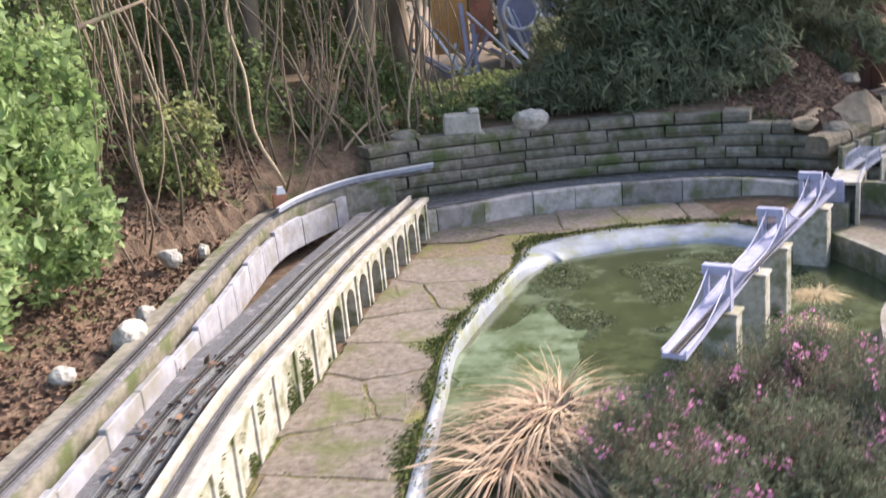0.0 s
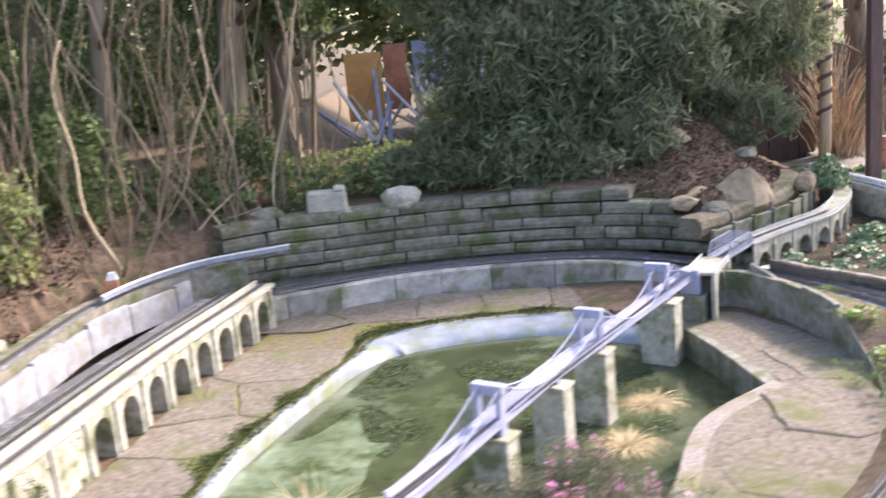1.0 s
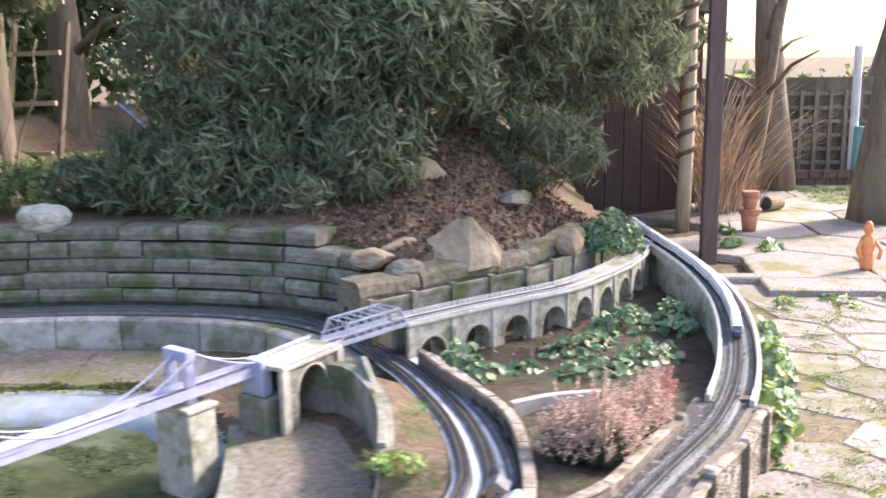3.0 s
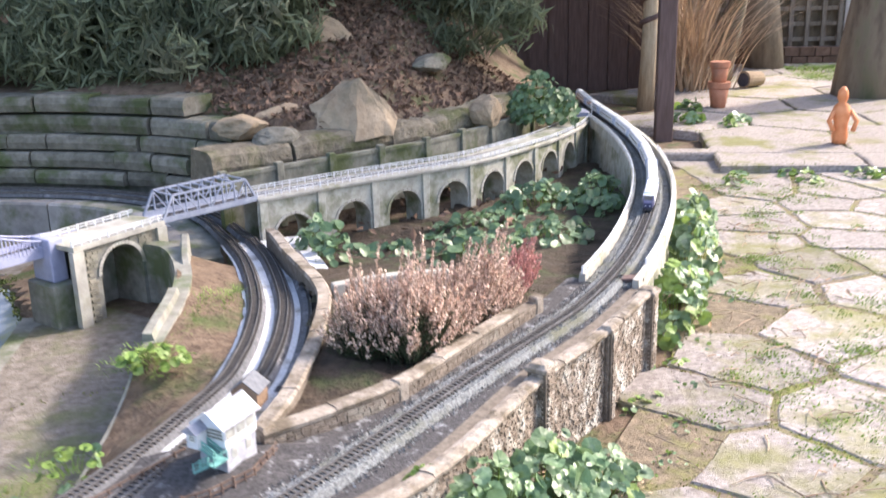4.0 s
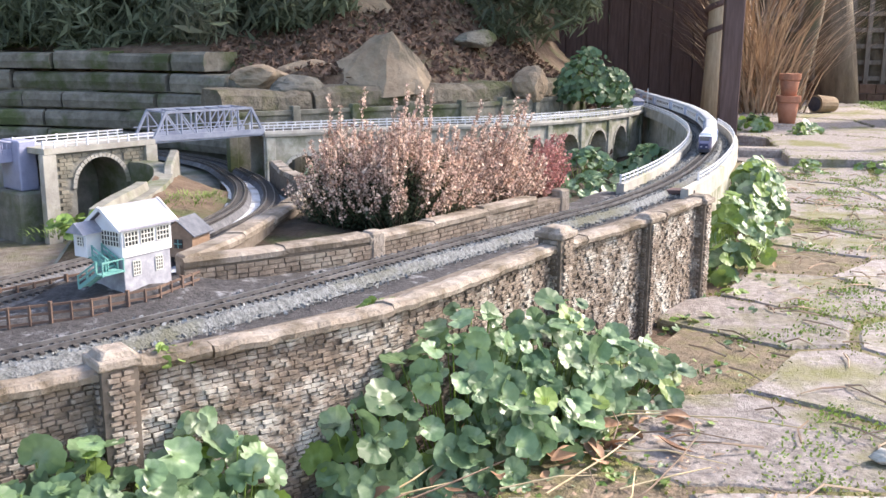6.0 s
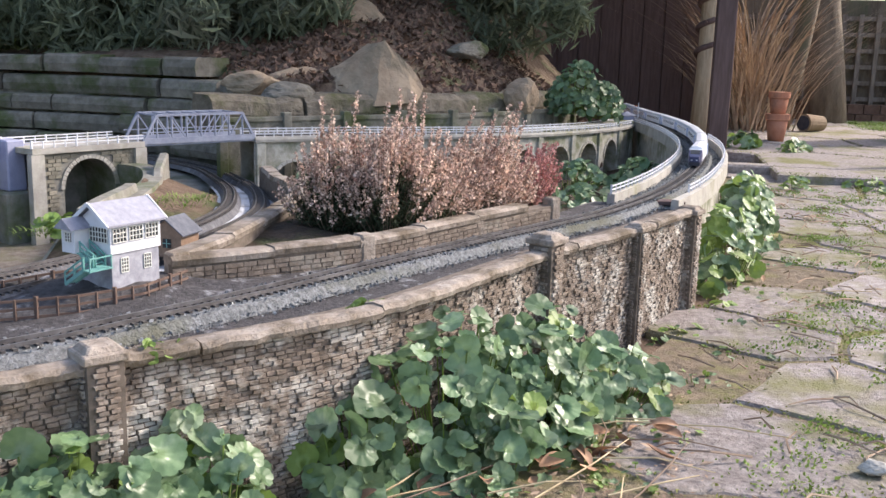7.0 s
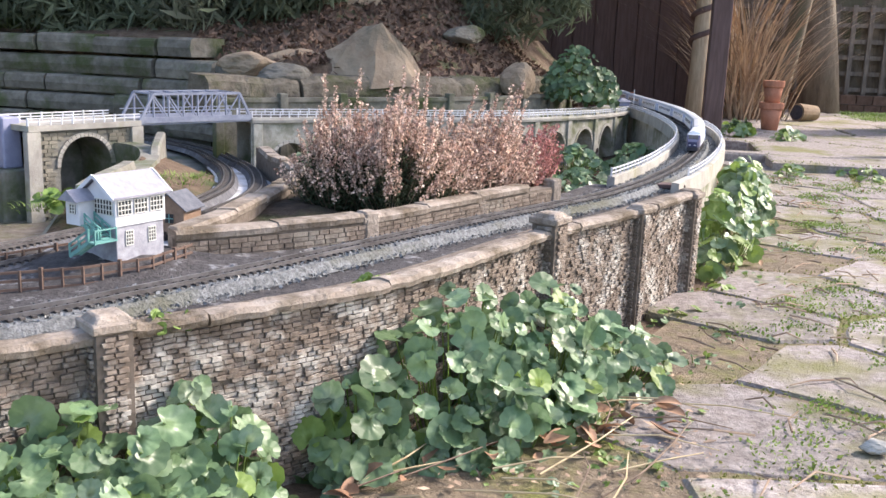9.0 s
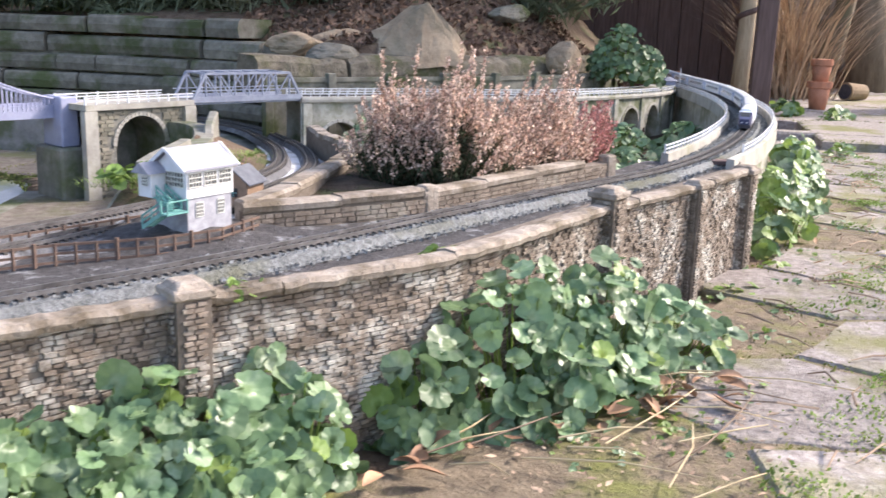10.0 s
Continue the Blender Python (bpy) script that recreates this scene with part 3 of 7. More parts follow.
truss = thing("truss_bridge", "grey-blue steel truss girder bridge", "railway bridge", (A1.x, A1.y, 0.31))
d = (T1 - A1).normalized()
nrm = Vector((d.y, -d.x, 0))
lt = (T1 - A1).length
for side in (0.004, -0.096):
    o = A1 + nrm * side + Vector((0, 0, 0.308))
    P = lambda s, z: o + d * s + Vector((0, 0, z))
    k = 6
    part("bottom_chord", Geo().bar(P(0, 0.004), P(lt, 0.004), 0.005, 0.014), STEEL, truss)
    part("top_chord", Geo().bar(P(lt * 0.12, 0.068), P(lt * 0.88, 0.068), 0.006, 0.006), STEEL, truss)
    part("end_post", Geo().bar(P(0.004, 0.004), P(lt * 0.12, 0.068), 0.006), STEEL, truss)
    part("end_post", Geo().bar(P(lt - 0.004, 0.004), P(lt * 0.88, 0.068), 0.006), STEEL, truss)
    for j in range(k + 1):
        s = lt * (0.12 + 0.76 * j / k)
        part("upright", Geo().bar(P(s, 0.004), P(s, 0.068), 0.004), STEEL, truss)
        if j < k:
            s2 = lt * (0.12 + 0.76 * (j + 1) / k)
            a, b = (s, s2) if j < k / 2 else (s2, s)
            part("diagonal", Geo().bar(P(a, 0.066), P(b, 0.006), 0.003), STEEL, truss)
    part("handrail", Geo().bar(P(0, 0.026), P(lt, 0.026), 0.0025), STEEL, truss)
for j in range(7):
    s = lt * (0.12 + 0.76 * j / 6)
    a = A1 + d * s + Vector((0, 0, 0.376))
    part("cross_beam", Geo().bar(a + nrm * 0.004, a - nrm * 0.096, 0.004), STEEL, truss)
part("deck", Geo().sweep([A1 + d * (lt * k / 4) for k in range(5)], [(-0.094, 0.300), (0.002, 0.300), (0.002, 0.306), (-0.094, 0.306)]), STEEL, truss)
tp = [A1 - nrm * 0.046 + d * s + Vector((0, 0, 0.306)) for s in np.linspace(-0.27, lt, 12)]
track("railway_track", tp, "model railway track over the truss bridge")

# suspension bridge over the pond
towers = [Vector((1.755, 4.80, 0)), Vector((1.38, 4.205, 0)), Vector((0.98, 3.50, 0))]
joint = Vector((1.19, 3.86, 0))
ends = [Vector((1.985, 5.09, 0)), joint, Vector((0.72, 3.02, 0))]
bd = (towers[0] - towers[2]).normalized()
bn = Vector((bd.y, -bd.x, 0))
ang = math.atan2(bd.y, bd.x)
DZ = 0.296


def suspension(start, tws, end):
    b = thing("suspension_bridge", "lilac-grey model suspension bridge with cable hangers", "railway bridge", (start.x, start.y, DZ), "suspension bridges over the pond")
    span = [start + (end - start) * k / 20 for k in range(21)]
    part("deck", Geo().sweep(span, [(-0.036, DZ - 0.016), (0.036, DZ - 0.016), (0.036, DZ), (-0.036, DZ)]), LILAC, b)
    for side in (-0.036, 0.036):
        part("parapet", Geo().sweep(side_line(span, side), [(-0.002, DZ - 0.018), (0.002, DZ - 0.018), (0.002, DZ + 0.012), (-0.002, DZ + 0.012)]), LILAC, b)
    stops = [(0.0, DZ + 0.012)] + [((t - start).length, 0.413) for t in tws] + [((end - start).length, DZ + 0.012)]
    for t in tws:
        for side in (-0.04, 0.04):
            part("tower_leg", Geo().box((t.x + bn.x * side, t.y + bn.y * side, 0.33), (0.036, 0.018, 0.165), ang, 0.8), LILAC, b)
        part("tower_head", Geo().box((t.x, t.y, 0.397), (0.036, 0.108, 0.034), ang), LILAC, b, bevel=0.002)
    wire = Geo()
    for side in (-0.038, 0.038):
        for (s0, z0), (s1, z1) in zip(stops, stops[1:]):
            mid = abs(z0 - z1) < 0.02
            pts = []
            for k in range(37):
                u = k / 36
                z = z0 + (z1 - z0) * u - (0.66 if mid else 0.30) * (s1 - s0) * u * (1 - u)
                z = max(z, DZ + 0.008)
                p = start + (end - start).normalized() * (s0 + (s1 - s0) * u) + bn * side
                pts.append(Vector((p.x, p.y, z)))
                if 0 < k < 36:
                    wire.bar((p.x, p.y, DZ), (p.x, p.y, z), 0.0017)
            part("main_cable", Geo().tube(pts, 0.0028, 6), LILAC, b)
    tagged(part("hanger_wire", wire, LILAC, b, "thin upright hanger wires"), kind="stuff")
    return b


suspension(ends[0], towers[:2], joint)
suspension(joint, [towers[2]], ends[2])
track("railway_track", [ends[0] + (ends[2] - ends[0]) * k / 30 + Vector((0, 0, DZ + 0.001)) for k in range(31)], "model railway track on the suspension bridge")
for t, w, top, lab in ((towers[0], 0.14, 0.25, "tall mossy pale concrete bridge pier"), (towers[1], 0.12, 0.255, "pale concrete bridge pier standing in the pond"),
                       (joint, 0.11, 0.262, "yellowish concrete bridge pier at the joint"), (towers[2], 0.11, 0.25, "pale concrete bridge pier among shrubs")):
    pier = thing("bridge_pier", lab, "bridge pier", (t.x, t.y, -0.2), "concrete bridge piers")
    c = t + bn * 0.012
    part("shaft", Geo().box((c.x, c.y, (top - 0.012 - 0.25) / 2), (w * 0.8, w * 1.15, top - 0.012 + 0.25), ang, 0.95), CONCRETE, pier, bevel=0.006)
    part("cap", Geo().box((c.x, c.y, top - 0.006), (w * 0.84, w * 1.2, 0.014), ang), PALE, pier, bevel=0.003)
    if t is joint:
        part("saddle", Geo().box((t.x, t.y, 0.272), (0.02, 0.08, 0.03), ang), LILAC, pier)
foot = thing("bridge_pier", "lilac bridge end block on a mossy stone base", "bridge pier", (1.96, 4.99, 0.05), "concrete bridge piers")
part("shaft", Geo().box((1.95, 4.98, 0.12), (0.10, 0.13, 0.185), ang, 0.97), DARKCON, foot, bevel=0.005)
part("saddle", Geo().box((1.94, 4.975, 0.270), (0.045, 0.09, 0.115), ang, 0.94), LILAC, foot, "lilac painted end tower", bevel=0.003)

# lower tracks
for off, lab in ((0.03, "outer lower model railway track"), (0.095, "middle lower model railway track")):
    ps = [Vector((p.x, p.y, low_z(p.y))) for p in side_line(LOW_LEFT, off)]
    tail = smooth_path([(2.25 + off * 0.9, 5.40 + off * 0.3, 0.19), (2.05 + off * 0.5, 5.72 + off * 0.6, 0.18), (1.8, 5.93 + off, 0.174), (1.5, 6.04 + off, 0.172), (1.18, 6.07 + off, 0.172), (0.84, 6.06 + off, 0.172), (0.47, 5.99 + off, 0.174), (0.12, 5.86 + off, 0.178), (-0.15, 5.72 + off, 0.182)], 0.03)
    track("railway_track", ps[:-1] + tail, lab, ASH, 0.023)
ps = [Vector((p.x, p.y, low_z(p.y))) for p in side_line(LOW_LEFT, 0.165) if 4.2 < p.y < 5.3]
track("railway_track", ps, "short siding track ending at a hut", ASH)
bed = Geo()
rows, inner_edge = list(LOW_LEFT), side_line(LOW_LEFT, 0.24)
for i, p in enumerate(rows):
    r = inner_edge[i]
    for k in range(9):
        q = p + (r - p) * k / 8
        bed.v.append((q.x, q.y, low_z(q.y) - 0.012 + 0.002 * noise.noise((q.x * 20, q.y * 20, 0))))
bed.f = [(i * 9 + k, i * 9 + k + 1, i * 9 + 10 + k, i * 9 + 9 + k) for i in range(len(rows) - 1) for k in range(8)]
single("lower_track_bed", bed, WHITEBALLAST, "pale ballast bed of the lower curve", "ground", kind="structure")
single("lower_bank", Geo().sweep([Vector((p.x, p.y, low_z(p.y) - 0.27)) for p in LOW_LEFT], [(-0.004, 0.02), (0.0, 0.25), (0.24, 0.25), (0.24, 0.02)]), SOIL, "earth bank under the lower tracks", "ground", kind="structure")

# grassy plot between the curved wall and the lower tracks
CURVE = smooth_path([(2.10, 5.14, 0), (2.20, 5.10, 0), (2.30, 4.93, 0), (2.37, 4.71, 0), (2.41, 4.45, -0.012), (2.42, 4.25, -0.09), (2.40, 4.02, -0.15), (2.30, 3.75, -0.17), (2.0, 3.3, -0.18), (1.6, 2.9, -0.18)], 0.03)
cw = thing("curved_wall", "dark curved retaining wall", "wall", (2.37, 4.71, 0.08), kind="structure")
part("wall_body", Geo().sweep(CURVE, [(0.0, 0.04), (0.006, 0.262), (-0.035, 0.262), (-0.04, -0.03)]), DARKCON, cw)
part("wall_top", Geo().sweep([p for p in CURVE[4:] if 4.45 < p.y < 4.74], [(0.010, 0.262), (0.008, 0.277), (-0.012, 0.277), (-0.016, 0.262)]), DARKCON, cw)
plot = Geo()
m = len(CURVE)
for i, p in enumerate(CURVE):
    q0 = min(LOW_LEFT, key=lambda w: abs(w.y - p.y))
    for k in range(7):
        q = p + (Vector((q0.x + 0.01, q0.y, 0)) - p) * k / 6
        plot.v.append((q.x, q.y, 0.262 + p.z * (1 - k / 6) + (low_z(q.y) - 0.015 - 0.262) * k / 6 + 0.008 * noise.noise((q.x * 12, q.y * 12, 3))))
plot.f = [(i * 7 + k, i * 7 + k + 1, i * 7 + 8 + k, i * 7 + 7 + k) for i in range(m - 1) for k in range(6)]
single("plot_soil", plot, SOIL, "mossy soil plot beside the lower tracks", "soil bed", kind="structure")
single("wing_wall", Geo().sweep([Vector((2.255, 5.12, 0.0)), Vector((2.30, 4.99, -0.02)), Vector((2.365, 4.84, -0.07))], [(-0.015, 0.05), (0.015, 0.05), (0.011, 0.296), (-0.011, 0.296)]), DARKCON,
       "sloping pale wing wall beside the bridge", "wall", kind="structure", bevel=0.004)

# raised planter inside the loop
FLATSTONE = material("dark_flat_stone", (0.13, 0.10, 0.08), (0.25, 0.205, 0.17), 60, (0.36, 0.33, 0.28), 9, 0.35, bump=0.8, bscale=240, depth=0.003, vary=0.25, island=True)
pl = thing("planter_wall", "low weathered stone planter wall with coping", "planter wall", (2.83, 3.92, 0.27), kind="structure")
for path, low, fall in ((PLANT_FRONT, 0.26, 0.0), (PLANT_LEFT, 0.20, 0.05)):
    part("wall_body", Geo().sweep([Vector((p.x, p.y, -fall * step(4.3, 5.3, p.y))) for p in path], [(-0.014, low - 0.02), (0.010, low - 0.02), (0.010, 0.294), (-0.014, 0.294)]), MORTAR, pl)
    for i in range(0, len(path) - 4, 4):
        seg = [Vector((p.x, p.y, 0.002 * math.sin(i * 2.1) - fall * step(4.3, 5.3, p.y))) for p in path[i:i + 5]]
        part("coping_stone", Geo().sweep(seg, [(-0.018, 0.293), (0.013, 0.293), (0.0145, 0.300), (0.010, 0.304), (-0.015, 0.303)]), COPING, pl)
    cours = Geo()
    cr = random.Random(len(path))
    lp = length(path)
    for row in range(9):
        zz = low - 0.01 + 0.0062 * row
        s = 0.008 * (row % 2)
        while zz < 0.290 and s < lp - 0.03:
            w = cr.uniform(0.010, 0.024)
            p, dd = along(path, s + w / 2)
            for side in (0.0105, -0.0145):
                cours.box((p.x + dd.y * side, p.y - dd.x * side, zz - fall * step(4.3, 5.3, p.y)), (w - 0.0012, 0.003 + cr.uniform(0, 0.002), 0.0052), math.atan2(dd.y, dd.x))
            s += w
    tagged(part("flat_stones", cours, FLATSTONE, pl, "thin flat coursed stones"), kind="stuff")
for x, y in ((2.79, 4.012), (2.975, 4.19), (3.096, 4.415), (3.205, 4.612)):
    part("pillar", Geo().box((x, y, 0.277), (0.025, 0.025, 0.060), 0.9, 0.97), COPING, pl, bevel=0.003)
bedpoly = [(2.81, 4.04), (2.965, 4.22), (3.08, 4.44), (3.20, 4.65), (3.34, 4.9), (3.42, 5.2), (3.49, 5.6), (3.52, 6.0), (3.51, 6.4), (3.46, 6.8), (3.40, 6.9), (3.24, 6.5), (3.05, 6.18), (2.9, 6.0), (2.6, 5.7), (2.42, 5.5), (2.45, 5.36), (2.60, 5.05), (2.74, 4.66), (2.81, 4.32)]
soil = Geo()
bx, by = np.arange(2.38, 3.56, 0.035), np.arange(3.92, 6.95, 0.035)
idx = {}
for j, y in enumerate(by):
    for i, x in enumerate(bx):
        if inside(x, y, bedpoly) or edge_gap(x, y, bedpoly) < 0.04:
            idx[i, j] = len(soil.v)
            z = float(np.interp(y, [4.0, 4.6, 5.1, 5.6, 6.9], [0.285, 0.275, 0.20, 0.13, 0.11]))
            soil.v.append((x, y, z + 0.02 * noise.noise((x * 9, y * 9, 1))))
for (i, j) in list(idx):
    q = [(i, j), (i + 1, j), (i + 1, j + 1), (i, j + 1)]
    if all(c in idx for c in q):
        soil.f.append(tuple(idx[c] for c in q))
DIVIDE = smooth_path([(2.745, 4.72, 0), (2.86, 4.79, 0), (3.0, 4.83, 0)], 0.03)
single("bed_divider", Geo().sweep(DIVIDE, [(-0.011, 0.20), (0.011, 0.20), (0.009, 0.292), (-0.009, 0.294)]), PALE, "low pale kerb dividing the planter", "kerb", kind="structure", bevel=0.003)
# Soil colour made darker to carry the shadow inside the planter.
SHADESOIL = material("shade_darkened_soil", (0.035, 0.025, 0.018), (0.09, 0.065, 0.048), 30, (0.06, 0.07, 0.03), 7, 0.35, bump=1.0, bscale=80, depth=0.012)
single("planter_soil", soil, SHADESOIL, "crumbly soil inside the planter and loop, coloured darker for shade", "soil bed", kind="structure")

# sleeper wall, back track shelf and stone wall
SL = smooth_path([(-0.30, 5.55), (-0.11, 5.70), (0.15, 5.80), (0.47, 5.93), (0.84, 5.99), (1.18, 5.99), (1.50, 5.95), (1.76, 5.83), (1.98, 5.60), (2.16, 5.28)], 0.02)
slw = thing("block_wall", "low curved wall of mottled stone blocks", "wall", (0.84, 5.99, 0.03), kind="structure")
part("wall_core", Geo().sweep([Vector((p.x, p.y, 0)) for p in SL], [(-0.01, 0.0), (-0.01, 0.155), (-0.22, 0.155), (-0.22, 0.0)]), DARKCON, slw)
s, n, rng = 0.0, length(SL), random.Random(3)
while s < n - 0.05:
    w = rng.uniform(0.26, 0.36)
    seg = [along(SL, min(s + 0.003 + (w - 0.006) * k / 5, n - 0.001))[0] for k in range(6)]
    o = rng.uniform(-0.004, 0.006)
    part("block", Geo().sweep([Vector((p.x, p.y, 0)) for p in seg], [(o, -0.01), (o + 0.004, 0.02), (o + 0.002, 0.155), (o - 0.006, 0.163 + o * 0.5), (-0.05, 0.163), (-0.05, -0.01)]), SANDSTONE, slw)
    s += w
back = thing("stone_wall", "mossy dark dry-stone garden wall in courses", "wall", (0.9, 6.2, 0.17), kind="structure")
BK = smooth_path([(-0.42, 5.95), (-0.2, 6.08), (0.15, 6.16), (0.47, 6.24), (0.84, 6.28), (1.2, 6.28), (1.6, 6.22), (1.95, 6.08), (2.25, 5.84)], 0.02)
part("wall_core", Geo().sweep([Vector((p.x, p.y, 0)) for p in BK[:-14]], [(-0.06, 0.1), (-0.09, 0.40), (-0.16, 0.40), (-0.16, 0.1)]), DARKCON, back)
z = 0.165
for c, h in enumerate((0.062, 0.07, 0.066, 0.075, 0.07)):
    s = -0.1 * (c % 2)
    top = length(BK) - (0.0 if c < 3 else 0.25 * (c - 2))
    while s < top - 0.05:
        w = rng.uniform(0.16, 0.42)
        a0, a1 = max(s + 0.004, 0), min(s + w - 0.004, top)
        seg = [along(BK, a0 + (a1 - a0) * k / 4)[0] for k in range(5)]
        o = rng.uniform(-0.02, 0.012) - c * 0.018
        hh = h * rng.uniform(0.86, 1.02)
        part("stone", Geo().sweep([Vector((p.x, p.y, z)) for p in seg], [(o, 0.004), (o + 0.006, hh * 0.5), (o, hh - 0.008), (o - 0.012, hh), (o - 0.16, hh), (o - 0.16, 0.004)]), STONE, back)
        s += w
    z += h

# left viaduct and its tracks
LV = smooth_path([(-0.64, 1.7), (-0.62, 2.5), (-0.585, 3.1), (-0.49, 3.7), (-0.365, 4.5), (-0.20, 5.25), (-0.12, 5.62)], 0.03)
lv = thing("viaduct", "weathered pale concrete viaduct along the paving", "viaduct", (-0.36, 4.5, 0.03), kind="structure")
g, r = Geo(), Geo()
nl = length(LV)
s = nl - 0.05
bays = []
while len(bays) < 8:
    bays.append(s)
    s -= 0.215
for s in bays:
    arch_wall(g, LV, s - 0.215, s, 0.0, 0.245, 0.10, 0.07, 0.135)
g.sweep([Vector((along(LV, k)[0].x, along(LV, k)[0].y, 0)) for k in np.linspace(0, bays[-1] - 0.215, 12)], [(0, 0), (0, 0.245), (-0.1, 0.245), (-0.1, 0)])
part("arched_wall", g, CONCRETE, lv)
for s in bays + [bays[-1] - 0.215 * (k + 1) for k in range(8)]:
    p, d = along(LV, max(s, 0.02))
    part("pilaster", Geo().box((p.x + d.y * 0.003, p.y - d.x * 0.003, 0.12), (0.03, 0.014, 0.24), math.atan2(d.y, d.x), 0.94), CONCRETE, lv, bevel=0.002)
part("cornice", Geo().sweep([Vector((p.x, p.y, 0)) for p in LV], [(-0.05, 0.245), (0.014, 0.245), (0.014, 0.262), (0.0, 0.266), (-0.05, 0.262)]), PALE, lv)
shelf = Geo()
for p in LV:
    a, b = p, Vector((p.x - 0.42 - 0.05 * math.sin(p.y), p.y, 0))
    for k in range(9):
        q = a + (b - a) * k / 8
        shelf.v.append((q.x - 0.01, q.y, 0.246 - 0.04 * step(0.1, 0.3, k / 8) + 0.003 * noise.noise((q.x * 15, q.y * 15, 0))))
shelf.f = [(i * 9 + k, i * 9 + k + 1, i * 9 + 10 + k, i * 9 + 9 + k) for i in range(len(LV) - 1) for k in range(8)]
single("track_shelf", shelf, ASH, "dark ballast shelf under the parallel tracks", "ground", kind="structure")
for off, dz, lab in ((-0.045, 0.262, "front model railway track on the viaduct"), (-0.15, 0.225, "second parallel model railway track"), (-0.215, 0.218, "third parallel model railway track"), (-0.28, 0.216, "fourth parallel model railway track")):
    track("railway_track", [Vector((p.x, p.y, dz)) for p in side_line(LV, off)], lab, BALLAST if off < -0.1 else ASH)
single("track_kerb", Geo().sweep([Vector((p.x, p.y, 0)) for p in side_line(LV, -0.095)], [(-0.008, 0.24), (0.008, 0.24), (0.008, 0.278), (-0.008, 0.279)]), PALE, "white kerb between the tracks", "kerb", kind="structure")
WW = smooth_path([(-1.02, 1.7), (-0.99, 2.6), (-0.95, 3.26), (-0.925, 3.74), (-0.91, 4.56), (-0.86, 5.16), (-0.6, 5.75)], 0.03)
ww = thing("panel_wall", "whitewashed low retaining wall of short panels", "wall", (-0.92, 4.5, 0.2), kind="structure")
s, n = 0.0, length(WW)
while s < n - 0.05:
    w = rng.uniform(0.24, 0.34)
    seg = [along(WW, min(s + 0.003 + (w - 0.006) * k / 4, n - 0.001))[0] for k in range(5)]
    hh = rng.uniform(0.262, 0.285)
    part("panel", Geo().sweep([Vector((p.x, p.y, 0)) for p in seg], [(0.012, 0.12), (0.008, hh), (-0.02, hh), (-0.02, 0.12)]), PANEL, ww, bevel=0.003)
    s += w
UL = smooth_path([(-1.2, 1.7, 0.29), (-1.12, 2.61, 0.29), (-1.06, 3.5, 0.295), (-1.02, 4.68, 0.30), (-0.93, 5.41, 0.31), (-0.62, 5.85, 0.33), (-0.1, 6.05, 0.35)], 0.03)
track("railway_track", UL, "high model railway track at the foot of the hedge", ASH)
single("upper_shelf", Geo().sweep(UL[:-6], [(-0.10, -0.2), (0.05, -0.2), (0.05, -0.012), (-0.10, -0.012)]), STONE, "dark ledge under the high track", "wall", kind="structure")
gird = thing("girder_parapet", "white-topped girder parapet beside the high track", "railway bridge", tuple(UL[-1]))
seg = [p for p in UL if p.y > 5.3]
part("girder", Geo().sweep(side_line(seg, 0.06), [(-0.004, 0.012), (0.004, 0.012), (0.004, 0.035), (-0.004, 0.035)]), STEEL, gird)
part("girder_flange", Geo().sweep(side_line(seg, 0.06), [(-0.010, 0.035), (0.010, 0.035), (0.010, 0.042), (-0.010, 0.042)]), WHITE, gird, "white painted flange")


# ---- brick front wall ----
def brick_mesh(w, h, dpt, seed):
    r = random.Random(seed)
    j = lambda: r.uniform(-0.0007, 0.0007)
    vs = [(-w / 2 + j(), 0, -h / 2 + j()), (w / 2 + j(), 0, -h / 2 + j()), (w / 2 + j(), 0, h / 2 + j()), (-w / 2 + j(), 0, h / 2 + j())]
    vs += [(x * 0.95, -dpt, z * 0.84) for x, _, z in vs]
    return vs, [(4, 5, 6, 7), (0, 1, 5, 4), (1, 2, 6, 5), (2, 3, 7, 6), (3, 0, 4, 7)]


NW = length(WALL)
COURSE, BL = 0.0049, 0.0110
rng = random.Random(11)
wall_bricks, bulk = [], Geo()
shapes = []
for k in range(8):
    g = Geo().add(*brick_mesh(0.0104, 0.0043, 0.0022, k))
    me = bpy.data.meshes.new("brick")
    me.from_pydata(g.v, [], g.f)
    me.materials.append(BRICK)
    shapes.append(me)


def s_of(x, y):
    best, acc = (9, 0), 0.0
    for p, q in zip(WALL, WALL[1:]):
        dd = math.hypot(p.x - x, p.y - y)
        best = min(best, (dd, acc))
        acc += (q - p).length
    return best[1]


